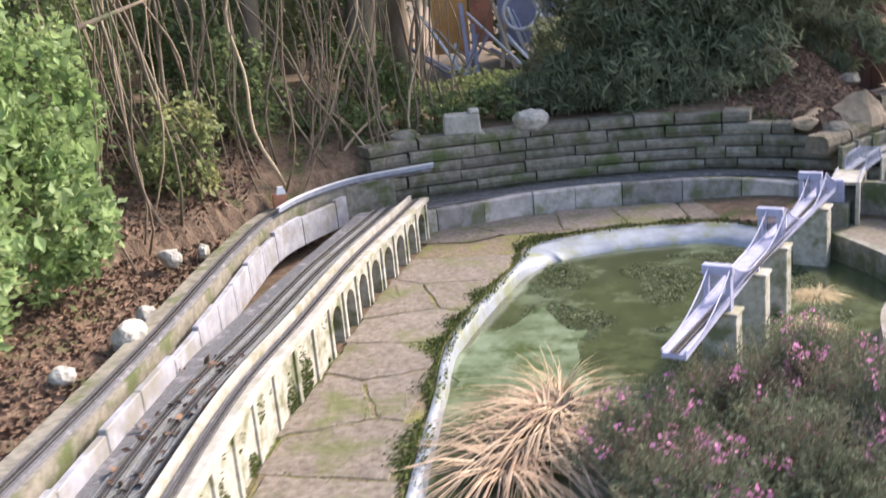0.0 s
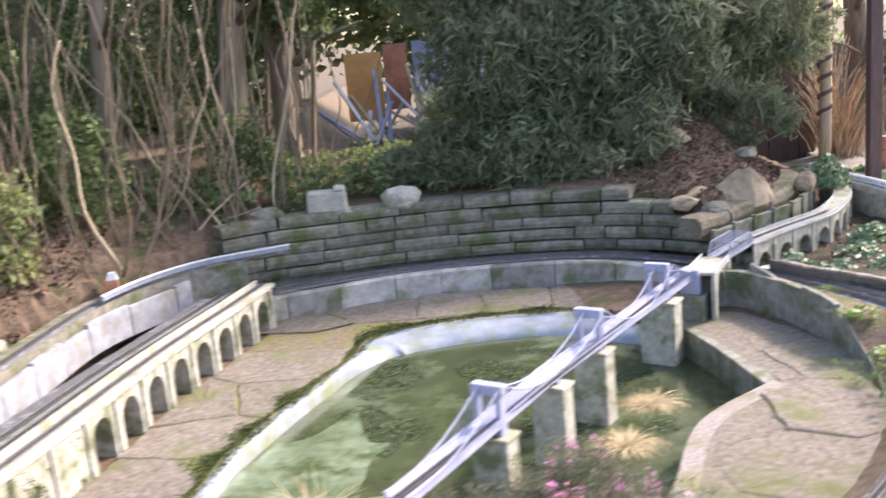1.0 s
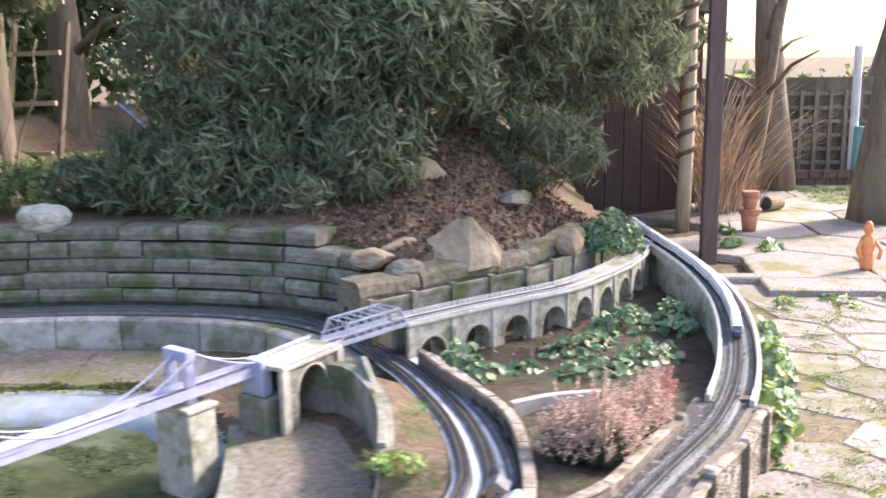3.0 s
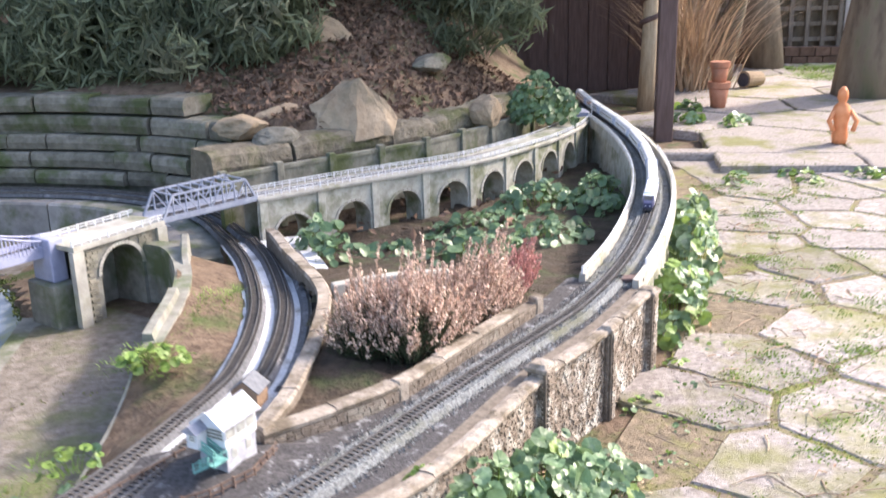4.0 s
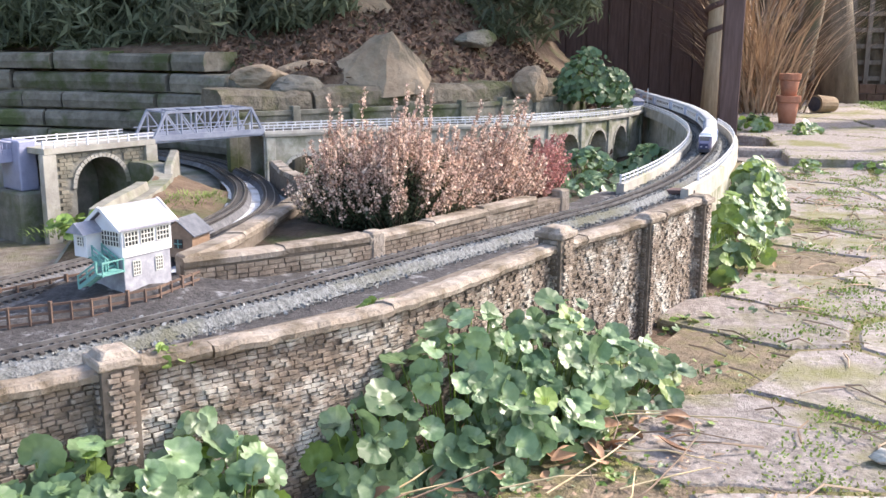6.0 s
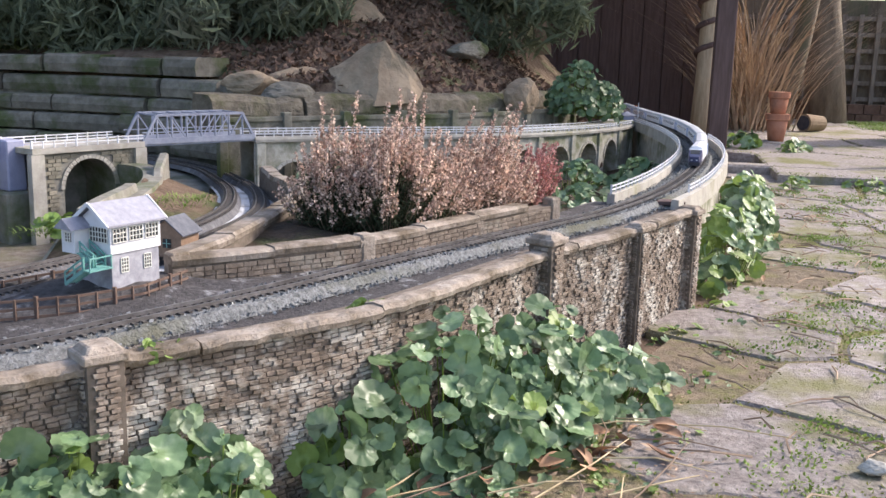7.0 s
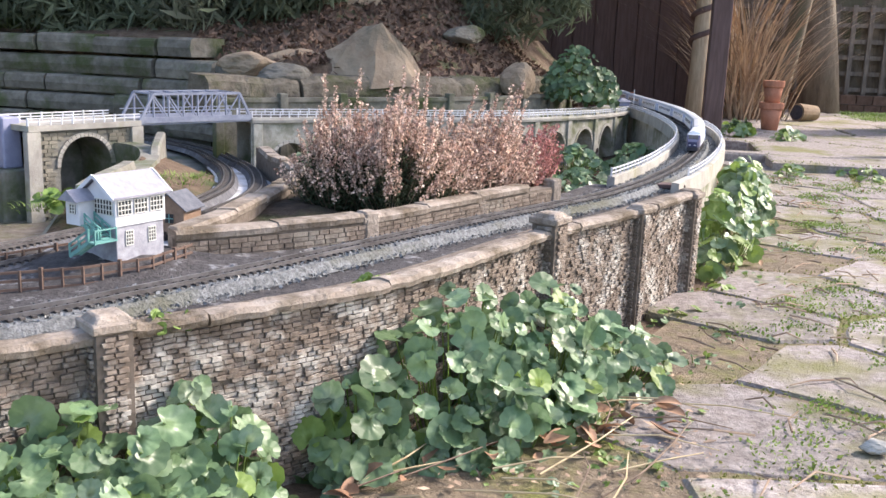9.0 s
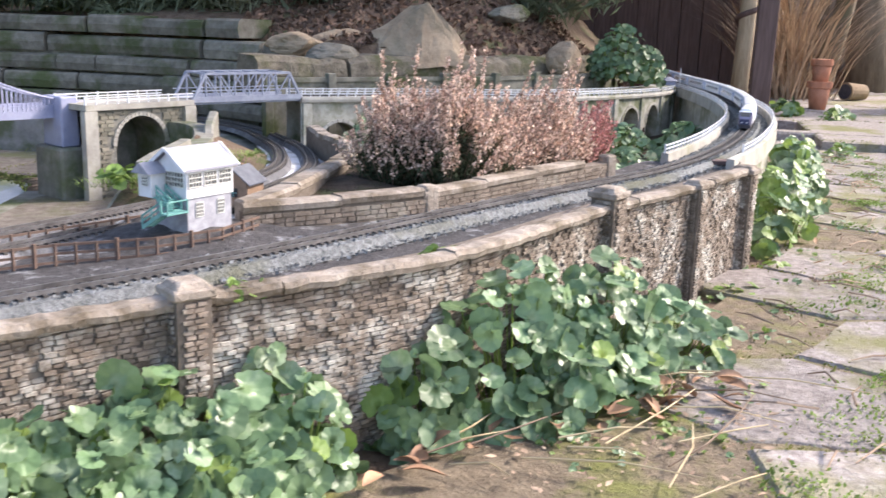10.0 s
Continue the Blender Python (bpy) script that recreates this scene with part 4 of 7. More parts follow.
S0 = s_of(2.5, 3.22)
near0, near1 = s_of(2.90, 3.73), s_of(2.99, 3.84)
count = 0
for row in range(42):
    z = 0.086 + COURSE * (row + 0.5)
    if z > 0.273:
        break
    s = S0 + rng.random() * BL
    while s < NW - 0.004:
        p, d = along(WALL, s)
        rz = math.atan2(d.y, d.x)
        o = rng.uniform(-0.0028, 0.0012)
        c = (p.x + d.y * (-0.003 + o), p.y - d.x * (-0.003 + o), z)
        if near0 < s < near1 and z > 0.15 and count < 300:
            b = new("brick", shapes[rng.randrange(8)])
            b.parent = front
            b.location = Vector(c) - front.location
            b.rotation_euler = (0, 0, rz)
            count += 1
        elif rng.random() > 0.012:
            vs, fs = brick_mesh(rng.uniform(0.0092, 0.0108), rng.uniform(0.0037, 0.0046), 0.0022, rng.randrange(50))
            cs, sn = math.cos(rz), math.sin(rz)
            bulk.add([(c[0] + x * cs - y * sn, c[1] + x * sn + y * cs, c[2] + zz) for x, y, zz in vs], fs)
        s += BL
tagged(part("brickwork", bulk, BRICK_BULK, front, "small uneven lime-stained bricks"), kind="stuff")
s, i = S0 - 0.1, 0
while s < NW - 0.01:
    w = rng.uniform(0.18, 0.30)
    seg = [along(WALL, max(0, min(s + 0.001 + (w - 0.002) * k / 15, NW - 0.001)))[0] for k in range(16)]
    seg = [Vector((p.x + rng.uniform(-0.0012, 0.0012), p.y + rng.uniform(-0.0012, 0.0012), rng.uniform(-0.0015, 0.0012))) for p in seg]
    part("coping_stone", Geo().sweep(seg, [(0.007, 0.272), (0.009, 0.278), (0.006, 0.283), (-0.008, 0.284), (-0.020, 0.281), (-0.022, 0.271)]), COPING, front)
    s += w


def wall_pillar(x, y, top, w, proud=0.010):
    s = s_of(x, y)
    p, d = along(WALL, s)
    rz = math.atan2(d.y, d.x)
    c = (p.x + d.y * (proud - w * 0.4), p.y - d.x * (proud - w * 0.4))
    pil = part("pillar", Geo().box((c[0], c[1], (top + 0.05) / 2), (w, w, top - 0.05), rz), MORTAR, front)
    cap = Geo()
    cap.box((c[0], c[1], top + 0.004), (w * 1.26, w * 1.26, 0.009), rz).box((c[0], c[1], top + 0.011), (w * 1.1, w * 1.1, 0.007), rz, 0.7)
    part("pillar_cap", cap, COPING, front, bevel=0.0015)
    g = Geo()
    for row in range(46):
        z = 0.088 + COURSE * (row + 0.5)
        if z > top - 0.002:
            break
        for face in (0, 1, 3):
            a = rz - math.pi / 2 + face * math.pi / 2
            for k in range(3):
                u = (k - 1) * w / 3 + (0.004 if row % 2 else -0.004)
                if abs(u) > w / 2 - 0.004:
                    continue
                vs, fs = brick_mesh(w / 3 - 0.0014, 0.0040, 0.003, rng.randrange(60))
                o = w / 2 + rng.uniform(-0.001, 0.0008)
                ca, sa = math.cos(a), math.sin(a)
                g.add([(c[0] + ca * (o - yy) - sa * (u + xx), c[1] + sa * (o - yy) + ca * (u + xx), z + zz) for xx, yy, zz in vs], fs)
    tagged(part("pillar_brickwork", g, BRICK_BULK, front), kind="stuff")


for x, y, top, w in ((2.55, 3.29, 0.284, 0.03), (2.868, 3.695, 0.282, 0.032), (3.222, 4.274, 0.292, 0.036), (3.345, 4.488, 0.276, 0.026), (3.458, 4.735, 0.272, 0.036)):
    wall_pillar(x, y, top, w)
single("bridge_board", Geo().box((3.405, 4.81, 0.279), (0.085, 0.03, 0.008), 0.1), WOOD, "dark plank laid across the yard end", "plank", (3.405, 4.81, 0.275), bevel=0.001)


# ---- signal box, hut and yard fence ----
ROOF = material("lilac_slate", (0.25, 0.25, 0.30), (0.33, 0.33, 0.385), 120, rough=0.7, bump=0.2)
BOXSTONE = material("grey_block", (0.26, 0.26, 0.30), (0.40, 0.40, 0.45), 90, bump=0.5, bscale=200, depth=0.0015)
TEAL = material("teal_paint", (0.12, 0.30, 0.28), (0.20, 0.40, 0.37), 40, rough=0.5, bump=0.05)
DARKGLASS = material("dark_window", (0.03, 0.03, 0.035), (0.06, 0.06, 0.06), 20, rough=0.12, bump=0)
CREAM = material("off_white_frame", (0.62, 0.61, 0.57), (0.72, 0.71, 0.67), 60, rough=0.5, bump=0)
F = Vector((2.764, 3.904, 0.294))
ex = Vector((0.38, 0.925, 0))
ey = Vector((-0.925, 0.38, 0))
LONG, WIDE = 0.070, 0.054
box_thing = thing("signal_box", "white and grey model signal box with teal stairs", "model building", tuple(F))
bz = math.atan2(ex.y, ex.x)


def at(u, v, z):
    """A place in the signal box: u along its front, v across it."""
    p = F + ex * u + ey * v
    return (p.x, p.y, F.z + z)


EAVE, STOREY = 0.060, 0.029
part("lower_storey", Geo().box(at(LONG / 2, WIDE / 2, STOREY / 2 - 0.009), (LONG - 0.003, WIDE - 0.003, STOREY + 0.018), bz), BOXSTONE, box_thing, "grey block lower storey", bevel=0.0006)
up_s = Geo().box(at(LONG / 2, WIDE / 2, (STOREY + EAVE) / 2), (LONG, WIDE, EAVE - STOREY), bz)
for u0 in (0.0, LONG):
    a, b, c = at(u0, 0, EAVE), at(u0, WIDE, EAVE), at(u0, WIDE / 2, EAVE + 0.020)
    a2, b2, c2 = at(u0 + (0.001 if u0 == 0 else -0.001), 0, EAVE), at(u0 + (0.001 if u0 == 0 else -0.001), WIDE, EAVE), at(u0 + (0.001 if u0 == 0 else -0.001), WIDE / 2, EAVE + 0.020)
    up_s.add([a, b, c, a2, b2, c2], [(0, 1, 2), (5, 4, 3), (0, 3, 4, 1), (1, 4, 5, 2), (2, 5, 3, 0)])
part("upper_storey", up_s, WHITE, box_thing, "white boarded upper storey")
for s0, s1 in ((-1, 0), (1, 0)):
    e = WIDE / 2 + s0 * (WIDE / 2 + 0.0045)
    g = Geo()
    vs = [at(-0.006, e, EAVE - 0.0005), at(LONG + 0.006, e, EAVE - 0.0005), at(LONG + 0.006, WIDE / 2, EAVE + 0.0215), at(-0.006, WIDE / 2, EAVE + 0.0215)]
    g.add(vs + [(x, y, z + 0.0022) for x, y, z in vs], [(0, 1, 2, 3), (7, 6, 5, 4), (0, 4, 5, 1), (1, 5, 6, 2), (2, 6, 7, 3), (3, 7, 4, 0)])
    part("roof_slope", g, ROOF, box_thing, "pale lilac slate roof")
for u0 in (-0.0065, LONG + 0.0065):
    part("bargeboard", Geo().bar(at(u0, -0.0045, EAVE - 0.0005), at(u0, WIDE / 2, EAVE + 0.023), 0.0014, 0.004), WHITE, box_thing)
    part("bargeboard", Geo().bar(at(u0, WIDE + 0.0045, EAVE - 0.0005), at(u0, WIDE / 2, EAVE + 0.023), 0.0014, 0.004), WHITE, box_thing)


def sash(u, v, z, w, h, nx, ny, face):
    """A glazed sash on the front (face 0) or on the end (face 1)."""
    P = (lambda a, o, zz: at(u + a, v - o, zz)) if face == 0 else (lambda a, o, zz: at(u - o, v + a, zz))
    win = part("window", Geo().add([P(0, 0.0006, z), P(w, 0.0006, z), P(w, 0.0006, z + h), P(0, 0.0006, z + h), P(0, -0.001, z), P(w, -0.001, z), P(w, -0.001, z + h), P(0, -0.001, z + h)],
                                   [(0, 1, 2, 3), (7, 6, 5, 4), (0, 4, 5, 1), (1, 5, 6, 2), (2, 6, 7, 3), (3, 7, 4, 0)]), DARKGLASS, box_thing, "dark glazed window")
    bars = Geo()
    for k in range(nx + 1):
        bars.bar(P(w * k / nx, 0.001, z), P(w * k / nx, 0.001, z + h), 0.0009)
    for k in range(ny + 1):
        bars.bar(P(0, 0.001, z + h * k / ny), P(w, 0.001, z + h * k / ny), 0.0009)
    part("glazing_bar", bars, CREAM, win, "cream glazing bars")


for k in range(3):
    sash(0.003 + k * 0.0225, 0, 0.0415, 0.018, 0.0155, 4, 3, 0)
for k in range(2):
    sash(0.014 + k * 0.032, 0.0018, 0.007, 0.010, 0.016, 3, 4, 0)
sash(0, 0.004, 0.0415, 0.028, 0.0165, 6, 3, 1)
porch = part("porch", Geo().box(at(-0.010, WIDE - 0.010, 0.043), (0.020, 0.021, 0.027), bz), WHITE, box_thing, "small white entrance porch")
g = Geo()
a = [at(-0.027, WIDE + 0.005, 0.056), at(0.0, WIDE + 0.005, 0.056), at(0.0, WIDE - 0.010, 0.068), at(-0.027, WIDE - 0.010, 0.068), at(0.0, WIDE - 0.025, 0.056), at(-0.027, WIDE - 0.025, 0.056)]
g.add(a, [(0, 1, 2, 3), (3, 2, 4, 5), (0, 3, 5), (1, 4, 2), (0, 5, 4, 1)])
part("porch_roof", g, ROOF, box_thing)
sash(-0.0205, WIDE - 0.015, 0.042, 0.008, 0.010, 2, 3, 1)
def flight(u0, v0, z0, v1, z1, n):
    """One straight flight of teal stairs along the gable end, with both handrails."""
    for side in (0.0, 0.013):
        u = u0 - side
        part("stringer", Geo().bar(at(u, v0, z0), at(u, v1, z1), 0.0014, 0.004), TEAL, box_thing, "teal stair stringer")
        for h in (0.007, 0.013):
            part("handrail", Geo().bar(at(u, v0, z0 + h), at(u, v1, z1 + h), 0.0013, 0.0018), TEAL, box_thing)
        for f in (0.0, 0.5, 1.0):
            v, z = v0 + (v1 - v0) * f, z0 + (z1 - z0) * f
            part("newel", Geo().bar(at(u, v, z - 0.001), at(u, v, z + 0.0145), 0.0015), TEAL, box_thing)
    for k in range(n):
        f = (k + 0.5) / n
        part("tread", Geo().box(at(u0 - 0.0065, v0 + (v1 - v0) * f, z0 + (z1 - z0) * f), (0.013, 0.0045, 0.0012), bz), TEAL, box_thing)


flight(-0.003, 0.030, 0.029, 0.006, 0.0165, 5)
part("landing", Geo().box(at(-0.017, 0.001, 0.0165), (0.030, 0.012, 0.0016), bz), TEAL, box_thing)
part("landing", Geo().box(at(-0.010, 0.035, 0.0295), (0.016, 0.012, 0.0016), bz), TEAL, box_thing)
flight(-0.019, 0.006, 0.0165, 0.036, -0.002, 6)
for u, v in ((-0.003, -0.004), (-0.031, -0.004), (-0.003, 0.006), (-0.031, 0.006)):
    part("landing_post", Geo().bar(at(u, v, 0.015), at(u, v, 0.031), 0.0014), TEAL, box_thing)
part("landing_rail", Geo().bar(at(-0.003, -0.004, 0.030), at(-0.031, -0.004, 0.030), 0.0013), TEAL, box_thing)

HUTBRICK = material("brown_hut", (0.20, 0.13, 0.09), (0.30, 0.20, 0.14), 90, bump=0.3, bscale=160, depth=0.001)
SLATE = material("blue_slate", (0.075, 0.08, 0.10), (0.13, 0.135, 0.16), 90, rough=0.5, bump=0.2)
hut = thing("trackside_hut", "small brown hut with a dark slate roof", "model building", (2.715, 4.16, 0.262))
H = Vector((2.742, 4.13, 0.274))
hx, hy = Vector((0.12, 0.9928, 0)), Vector((-0.9928, 0.12, 0))
hz = math.atan2(hx.y, hx.x)
hp = lambda u, v, z: tuple(H + hx * u + hy * v + Vector((0, 0, z)))
HD, HW = 0.045, 0.046
g = Geo().box(hp(HD / 2, HW / 2, 0.013), (HD, HW, 0.032), hz)
g.add([hp(0, 0, 0.029), hp(0, HW, 0.029), hp(0, HW / 2, 0.047), hp(HD, 0, 0.029), hp(HD, HW, 0.029), hp(HD, HW / 2, 0.047)], [(0, 1, 2), (5, 4, 3), (0, 3, 4, 1)])
part("hut_wall", g, HUTBRICK, hut)
for e in (-0.005, HW + 0.005):
    vs = [hp(-0.003, e, 0.0265), hp(HD + 0.003, e, 0.0265), hp(HD + 0.003, HW / 2, 0.048), hp(-0.003, HW / 2, 0.048)]
    part("roof_slope", Geo().add(vs + [(x, y, z + 0.0018) for x, y, z in vs], [(0, 1, 2, 3), (7, 6, 5, 4), (0, 4, 5, 1), (1, 5, 6, 2), (2, 6, 7, 3), (3, 7, 4, 0)]), SLATE, hut)
hw = part("window", Geo().box(hp(-0.0004, HW * 0.45, 0.016), (0.002, 0.012, 0.012), hz), DARKGLASS, hut)
part("glazing_bar", Geo().bar(hp(-0.0016, HW * 0.45, 0.010), hp(-0.0016, HW * 0.45, 0.022), 0.0009).bar(hp(-0.0016, HW * 0.45 - 0.006, 0.016), hp(-0.0016, HW * 0.45 + 0.006, 0.016), 0.0009), TEAL, hw)
rail_fence([Vector((*p, 0.272)) for p in ((2.45, 3.53), (2.60, 3.70), (2.68, 3.79), (2.755, 3.845), (2.80, 3.905), (2.815, 3.985))], "brown wooden model rail fence beside the yard", 0.02, 0.021, BROWNWOOD, "yard_fence", 3, "brown yard fences")
rail_fence([Vector((*p, 0.268)) for p in ((2.44, 3.62), (2.60, 3.83), (2.675, 3.97))], "brown wooden model rail fence beside the lower track", 0.02, 0.020, BROWNWOOD, "yard_fence", 3, "brown yard fences")

# end hut and signal at the far end of the loop
endhut = thing("lineside_hut", "tiny lilac-grey hut at the viaduct end", "model building", (3.395, 7.0, 0.28))
part("hut_wall", Geo().box((3.395, 7.02, 0.297), (0.045, 0.045, 0.034), 0.4), LILAC, endhut)
part("roof", Geo().box((3.395, 7.02, 0.3215), (0.06, 0.06, 0.015), 0.4, 0.15), ROOF, endhut)
sig = thing("railway_signal", "slender white model railway signal", "signal", (3.44, 7.02, 0.28))
part("post", Geo().tube([(3.44, 7.02, 0.275), (3.44, 7.02, 0.365)], 0.0018, 6), WHITE, sig)
part("arm", Geo().box((3.432, 7.02, 0.352), (0.016, 0.002, 0.004)), TERRACOTTA, sig)


# ---- train ----
TRAINWHITE = material("white_coach_paint", (0.72, 0.73, 0.77), (0.80, 0.81, 0.85), 30, rough=0.3, bump=0.0, spec=0.5)
TRAINDARK = material("dark_underframe", (0.03, 0.03, 0.045), (0.06, 0.06, 0.08), 60, rough=0.5, bump=0.0)
NAVY = material("navy_nose_paint", (0.03, 0.035, 0.09), (0.05, 0.055, 0.12), 30, rough=0.3, bump=0.0)
ROOFGREY = material("coach_roof_grey", (0.42, 0.43, 0.47), (0.52, 0.53, 0.57), 30, rough=0.5, bump=0.0)
BLUEDOOR = material("blue_coach_door", (0.25, 0.33, 0.55), (0.32, 0.40, 0.62), 30, rough=0.35, bump=0.0)


def vehicle(s, long, nose):
    """A coach, or a nosed power car, that lies along the line from s onwards; its rear is further on."""
    a, b = along(UPPER, s + 0.004)[0], along(UPPER, s + long - 0.004)[0]
    d = (b - a).normalized()
    r = Vector((d.y, -d.x, 0))
    o = Vector((a.x, a.y, 0.2885))
    lab = "white power car with a sloping navy nose" if nose else "white passenger coach with dark square windows"
    t = thing("power_car" if nose else "railway_coach", lab, "model train", tuple(o), "train")
    P = lambda u, v, z: tuple(o + d * u + r * v + Vector((0, 0, z)))
    full = (b - a).length
    prof = [(-0.0175, 0.012), (0.0175, 0.012), (0.0185, 0.026), (0.0165, 0.040), (-0.0165, 0.040), (-0.0185, 0.026)]
    cuts = [(0, 1, 1, 0), (full, 1, 1, 0)] if not nose else [(0.0, 0.62, 0.45, 0), (0.012, 0.84, 0.62, 0), (0.034, 0.95, 0.98, 0), (0.05, 1, 1, 0), (full, 1, 1, 0)]

    def hull(pr, cs, first, last):
        g = Geo()
        for u, w, h, _ in cs[first:last]:
            g.v += [P(u, v * w, 0.012 + (z - 0.012) * h) for v, z in pr]
        k, m = len(pr), last - first
        g.f = [(i * k + j, i * k + (j + 1) % k, (i + 1) * k + (j + 1) % k, (i + 1) * k + j) for i in range(m - 1) for j in range(k)]
        g.f += [tuple(range(k - 1, -1, -1)), tuple((m - 1) * k + j for j in range(k))]
        return g
    if nose:
        part("nose", hull(prof, cuts, 0, 3), NAVY, t, "sloping navy nose")
        part("headlight", Geo().box(P(-0.0005, -0.006, 0.017), (0.002, 0.004, 0.002), math.atan2(d.y, d.x)), WHITE, t)
        part("headlight", Geo().box(P(-0.0005, 0.006, 0.017), (0.002, 0.004, 0.002), math.atan2(d.y, d.x)), WHITE, t)
        part("windscreen", Geo().add([P(0.0135, -0.011, 0.030), P(0.0135, 0.011, 0.030), P(0.030, 0.012, 0.0398), P(0.030, -0.012, 0.0398)], [(0, 1, 2, 3)]), DARKGLASS, t)
    part("body", hull(prof, cuts, 2 if nose else 0, len(cuts)), TRAINWHITE, t)
    rp = [(-0.0165, 0.040), (0.0165, 0.040), (0.0125, 0.0455), (0.0, 0.0475), (-0.0125, 0.0455)]
    part("roof", hull(rp, [(0.05 if nose else 0, 1, 1, 0), (full, 1, 1, 0)], 0, 2), ROOFGREY if not nose else TRAINWHITE, t)
    if not nose:
        for side in (-1, 1):
            for k in range(8):
                u = full * (0.14 + 0.72 * (k + 0.1) / 8)
                w = full * 0.052
                vs = [P(u, side * 0.0186, 0.025), P(u + w, side * 0.0186, 0.025), P(u + w, side * 0.0178, 0.0335), P(u, side * 0.0178, 0.0335)]
                vs += [P(u, side * 0.0165, 0.025), P(u + w, side * 0.0165, 0.025), P(u + w, side * 0.016, 0.0335), P(u, side * 0.016, 0.0335)]
                part("window", Geo().add([(x, y, z) for x, y, z in vs], [(0, 1, 2, 3), (7, 6, 5, 4), (0, 4, 5, 1), (1, 5, 6, 2), (2, 6, 7, 3), (3, 7, 4, 0)]), DARKGLASS, t)
    ang2 = math.atan2(d.y, d.x)
    for u in ((full - 0.012,) if nose else (0.010, full - 0.010)):
        part("door", Geo().box(P(u, 0, 0.026), (0.012, 0.0378, 0.026), ang2), BLUEDOOR, t, "pale blue end door")
    part("underframe", Geo().box(P(full / 2, 0, 0.008), (full * 0.94, 0.026, 0.010), ang2), TRAINDARK, t)
    for u in (0.045, full - 0.045):
        bg = part("bogie", Geo().box(P(u, 0, 0.005), (0.042, 0.028, 0.007), ang2), TRAINDARK, t)
        for e in (-0.015, 0.015):
            for side in (-0.0085, 0.0085):
                g = Geo()
                c = Vector(P(u + e, side, 0.0058))
                g.tube([c - r * 0.0012, c + r * 0.0012], 0.0062, 12)
                part("wheel", g, TRAINDARK, bg)


NOSE = 0.0
for p, q in zip(UPPER, UPPER[1:]):
    if p.y > 5.35:
        break
    NOSE += (q - p).length
vehicle(NOSE, 0.236, True)
for k in range(7):
    vehicle(NOSE + 0.236 + 0.29 * k, 0.29, False)


# ---- paving ----
def clip(poly, m, nn):
    out = []
    for (x0, y0), (x1, y1) in zip(poly, poly[1:] + poly[:1]):
        a, b = (x0 - m[0]) * nn[0] + (y0 - m[1]) * nn[1], (x1 - m[0]) * nn[0] + (y1 - m[1]) * nn[1]
        if a <= 0:
            out.append((x0, y0))
        if (a < 0) != (b < 0) and a != b:
            t = a / (a - b)
            out.append((x0 + (x1 - x0) * t, y0 + (y1 - y0) * t))
    return out


JOINTS = []


def slabs(parent, seeds, region, top, gap, mat, tilt=0.004, reach=0.9, seed=1, edges=None):
    """Uneven flat stones, one about each seed, trimmed to region (a test) and laid to top height."""
    r = random.Random(seed)
    for i, (x, y) in enumerate(seeds):
        if not region(x, y):
            continue
        poly = [(x - 0.6, y - 0.6), (x + 0.6, y - 0.6), (x + 0.6, y + 0.6), (x - 0.6, y + 0.6)]
        for j, (u, v) in enumerate(seeds):
            dd = math.hypot(u - x, v - y)
            if j != i and dd < reach:
                nn = ((u - x) / dd, (v - y) / dd)
                poly = clip(poly, ((x + u) / 2 - nn[0] * gap, (y + v) / 2 - nn[1] * gap), nn)
        for m, nn in (edges(x, y) if edges else ()):
            poly = clip(poly, m, nn)
        if len(poly) < 3:
            continue
        rim = []
        for (x0, y0), (x1, y1) in zip(poly, poly[1:] + poly[:1]):
            k = max(1, int(math.hypot(x1 - x0, y1 - y0) / 0.05))
            for q in range(k):
                px, py = x0 + (x1 - x0) * q / k, y0 + (y1 - y0) * q / k
                w = 0.007 if q else 0.005
                rim.append((px + r.uniform(-w, w), py + r.uniform(-w, w)))
        if any(inside(a, b, POND) for a, b in rim):
            continue
        n = len(rim)
        JOINTS.extend((a, b, zj) for a, b in rim for zj in ((top(x, y) if callable(top) else top),))
        tx, ty, tz = r.uniform(-tilt, tilt) * 4, r.uniform(-tilt, tilt) * 4, r.uniform(-tilt, tilt)
        zt = top(x, y) if callable(top) else top
        h = lambda a, b: zt + tz + (a - x) * tx + (b - y) * ty
        g = Geo()
        vs = [(a, b, zt - 0.05) for a, b in rim] + [(a, b, h(a, b) - 0.0045) for a, b in rim]
        vs += [(x + (a - x) * 0.965, y + (b - y) * 0.965, h(a, b)) for a, b in rim] + [(x + (a - x) * 0.5, y + (b - y) * 0.5, h(a, b) + r.uniform(-0.0015, 0.002)) for a, b in rim] + [(x, y, h(x, y))]
        fs = [(k2 * n + q, k2 * n + (q + 1) % n, (k2 + 1) * n + (q + 1) % n, (k2 + 1) * n + q) for k2 in range(3) for q in range(n)]
        fs += [(3 * n + q, 3 * n + (q + 1) % n, 4 * n) for q in range(n)]
        g.add(vs, fs)
        part("paving_stone", g, mat, parent)


def seeds_in(x0, x1, y0, y1, dx, dy, jit, seed, turn=0.0):
    r = random.Random(seed)
    out = []
    for j in range(int((y1 - y0) / dy) + 1):
        for i in range(int((x1 - x0) / dx) + 1):
            x = x0 + (i + 0.5 * (j % 2)) * dx + r.uniform(-jit, jit) * dx
            y = y0 + j * dy + r.uniform(-jit, jit) * dy
            out.append((x + turn * (y - y0), y))
    return out


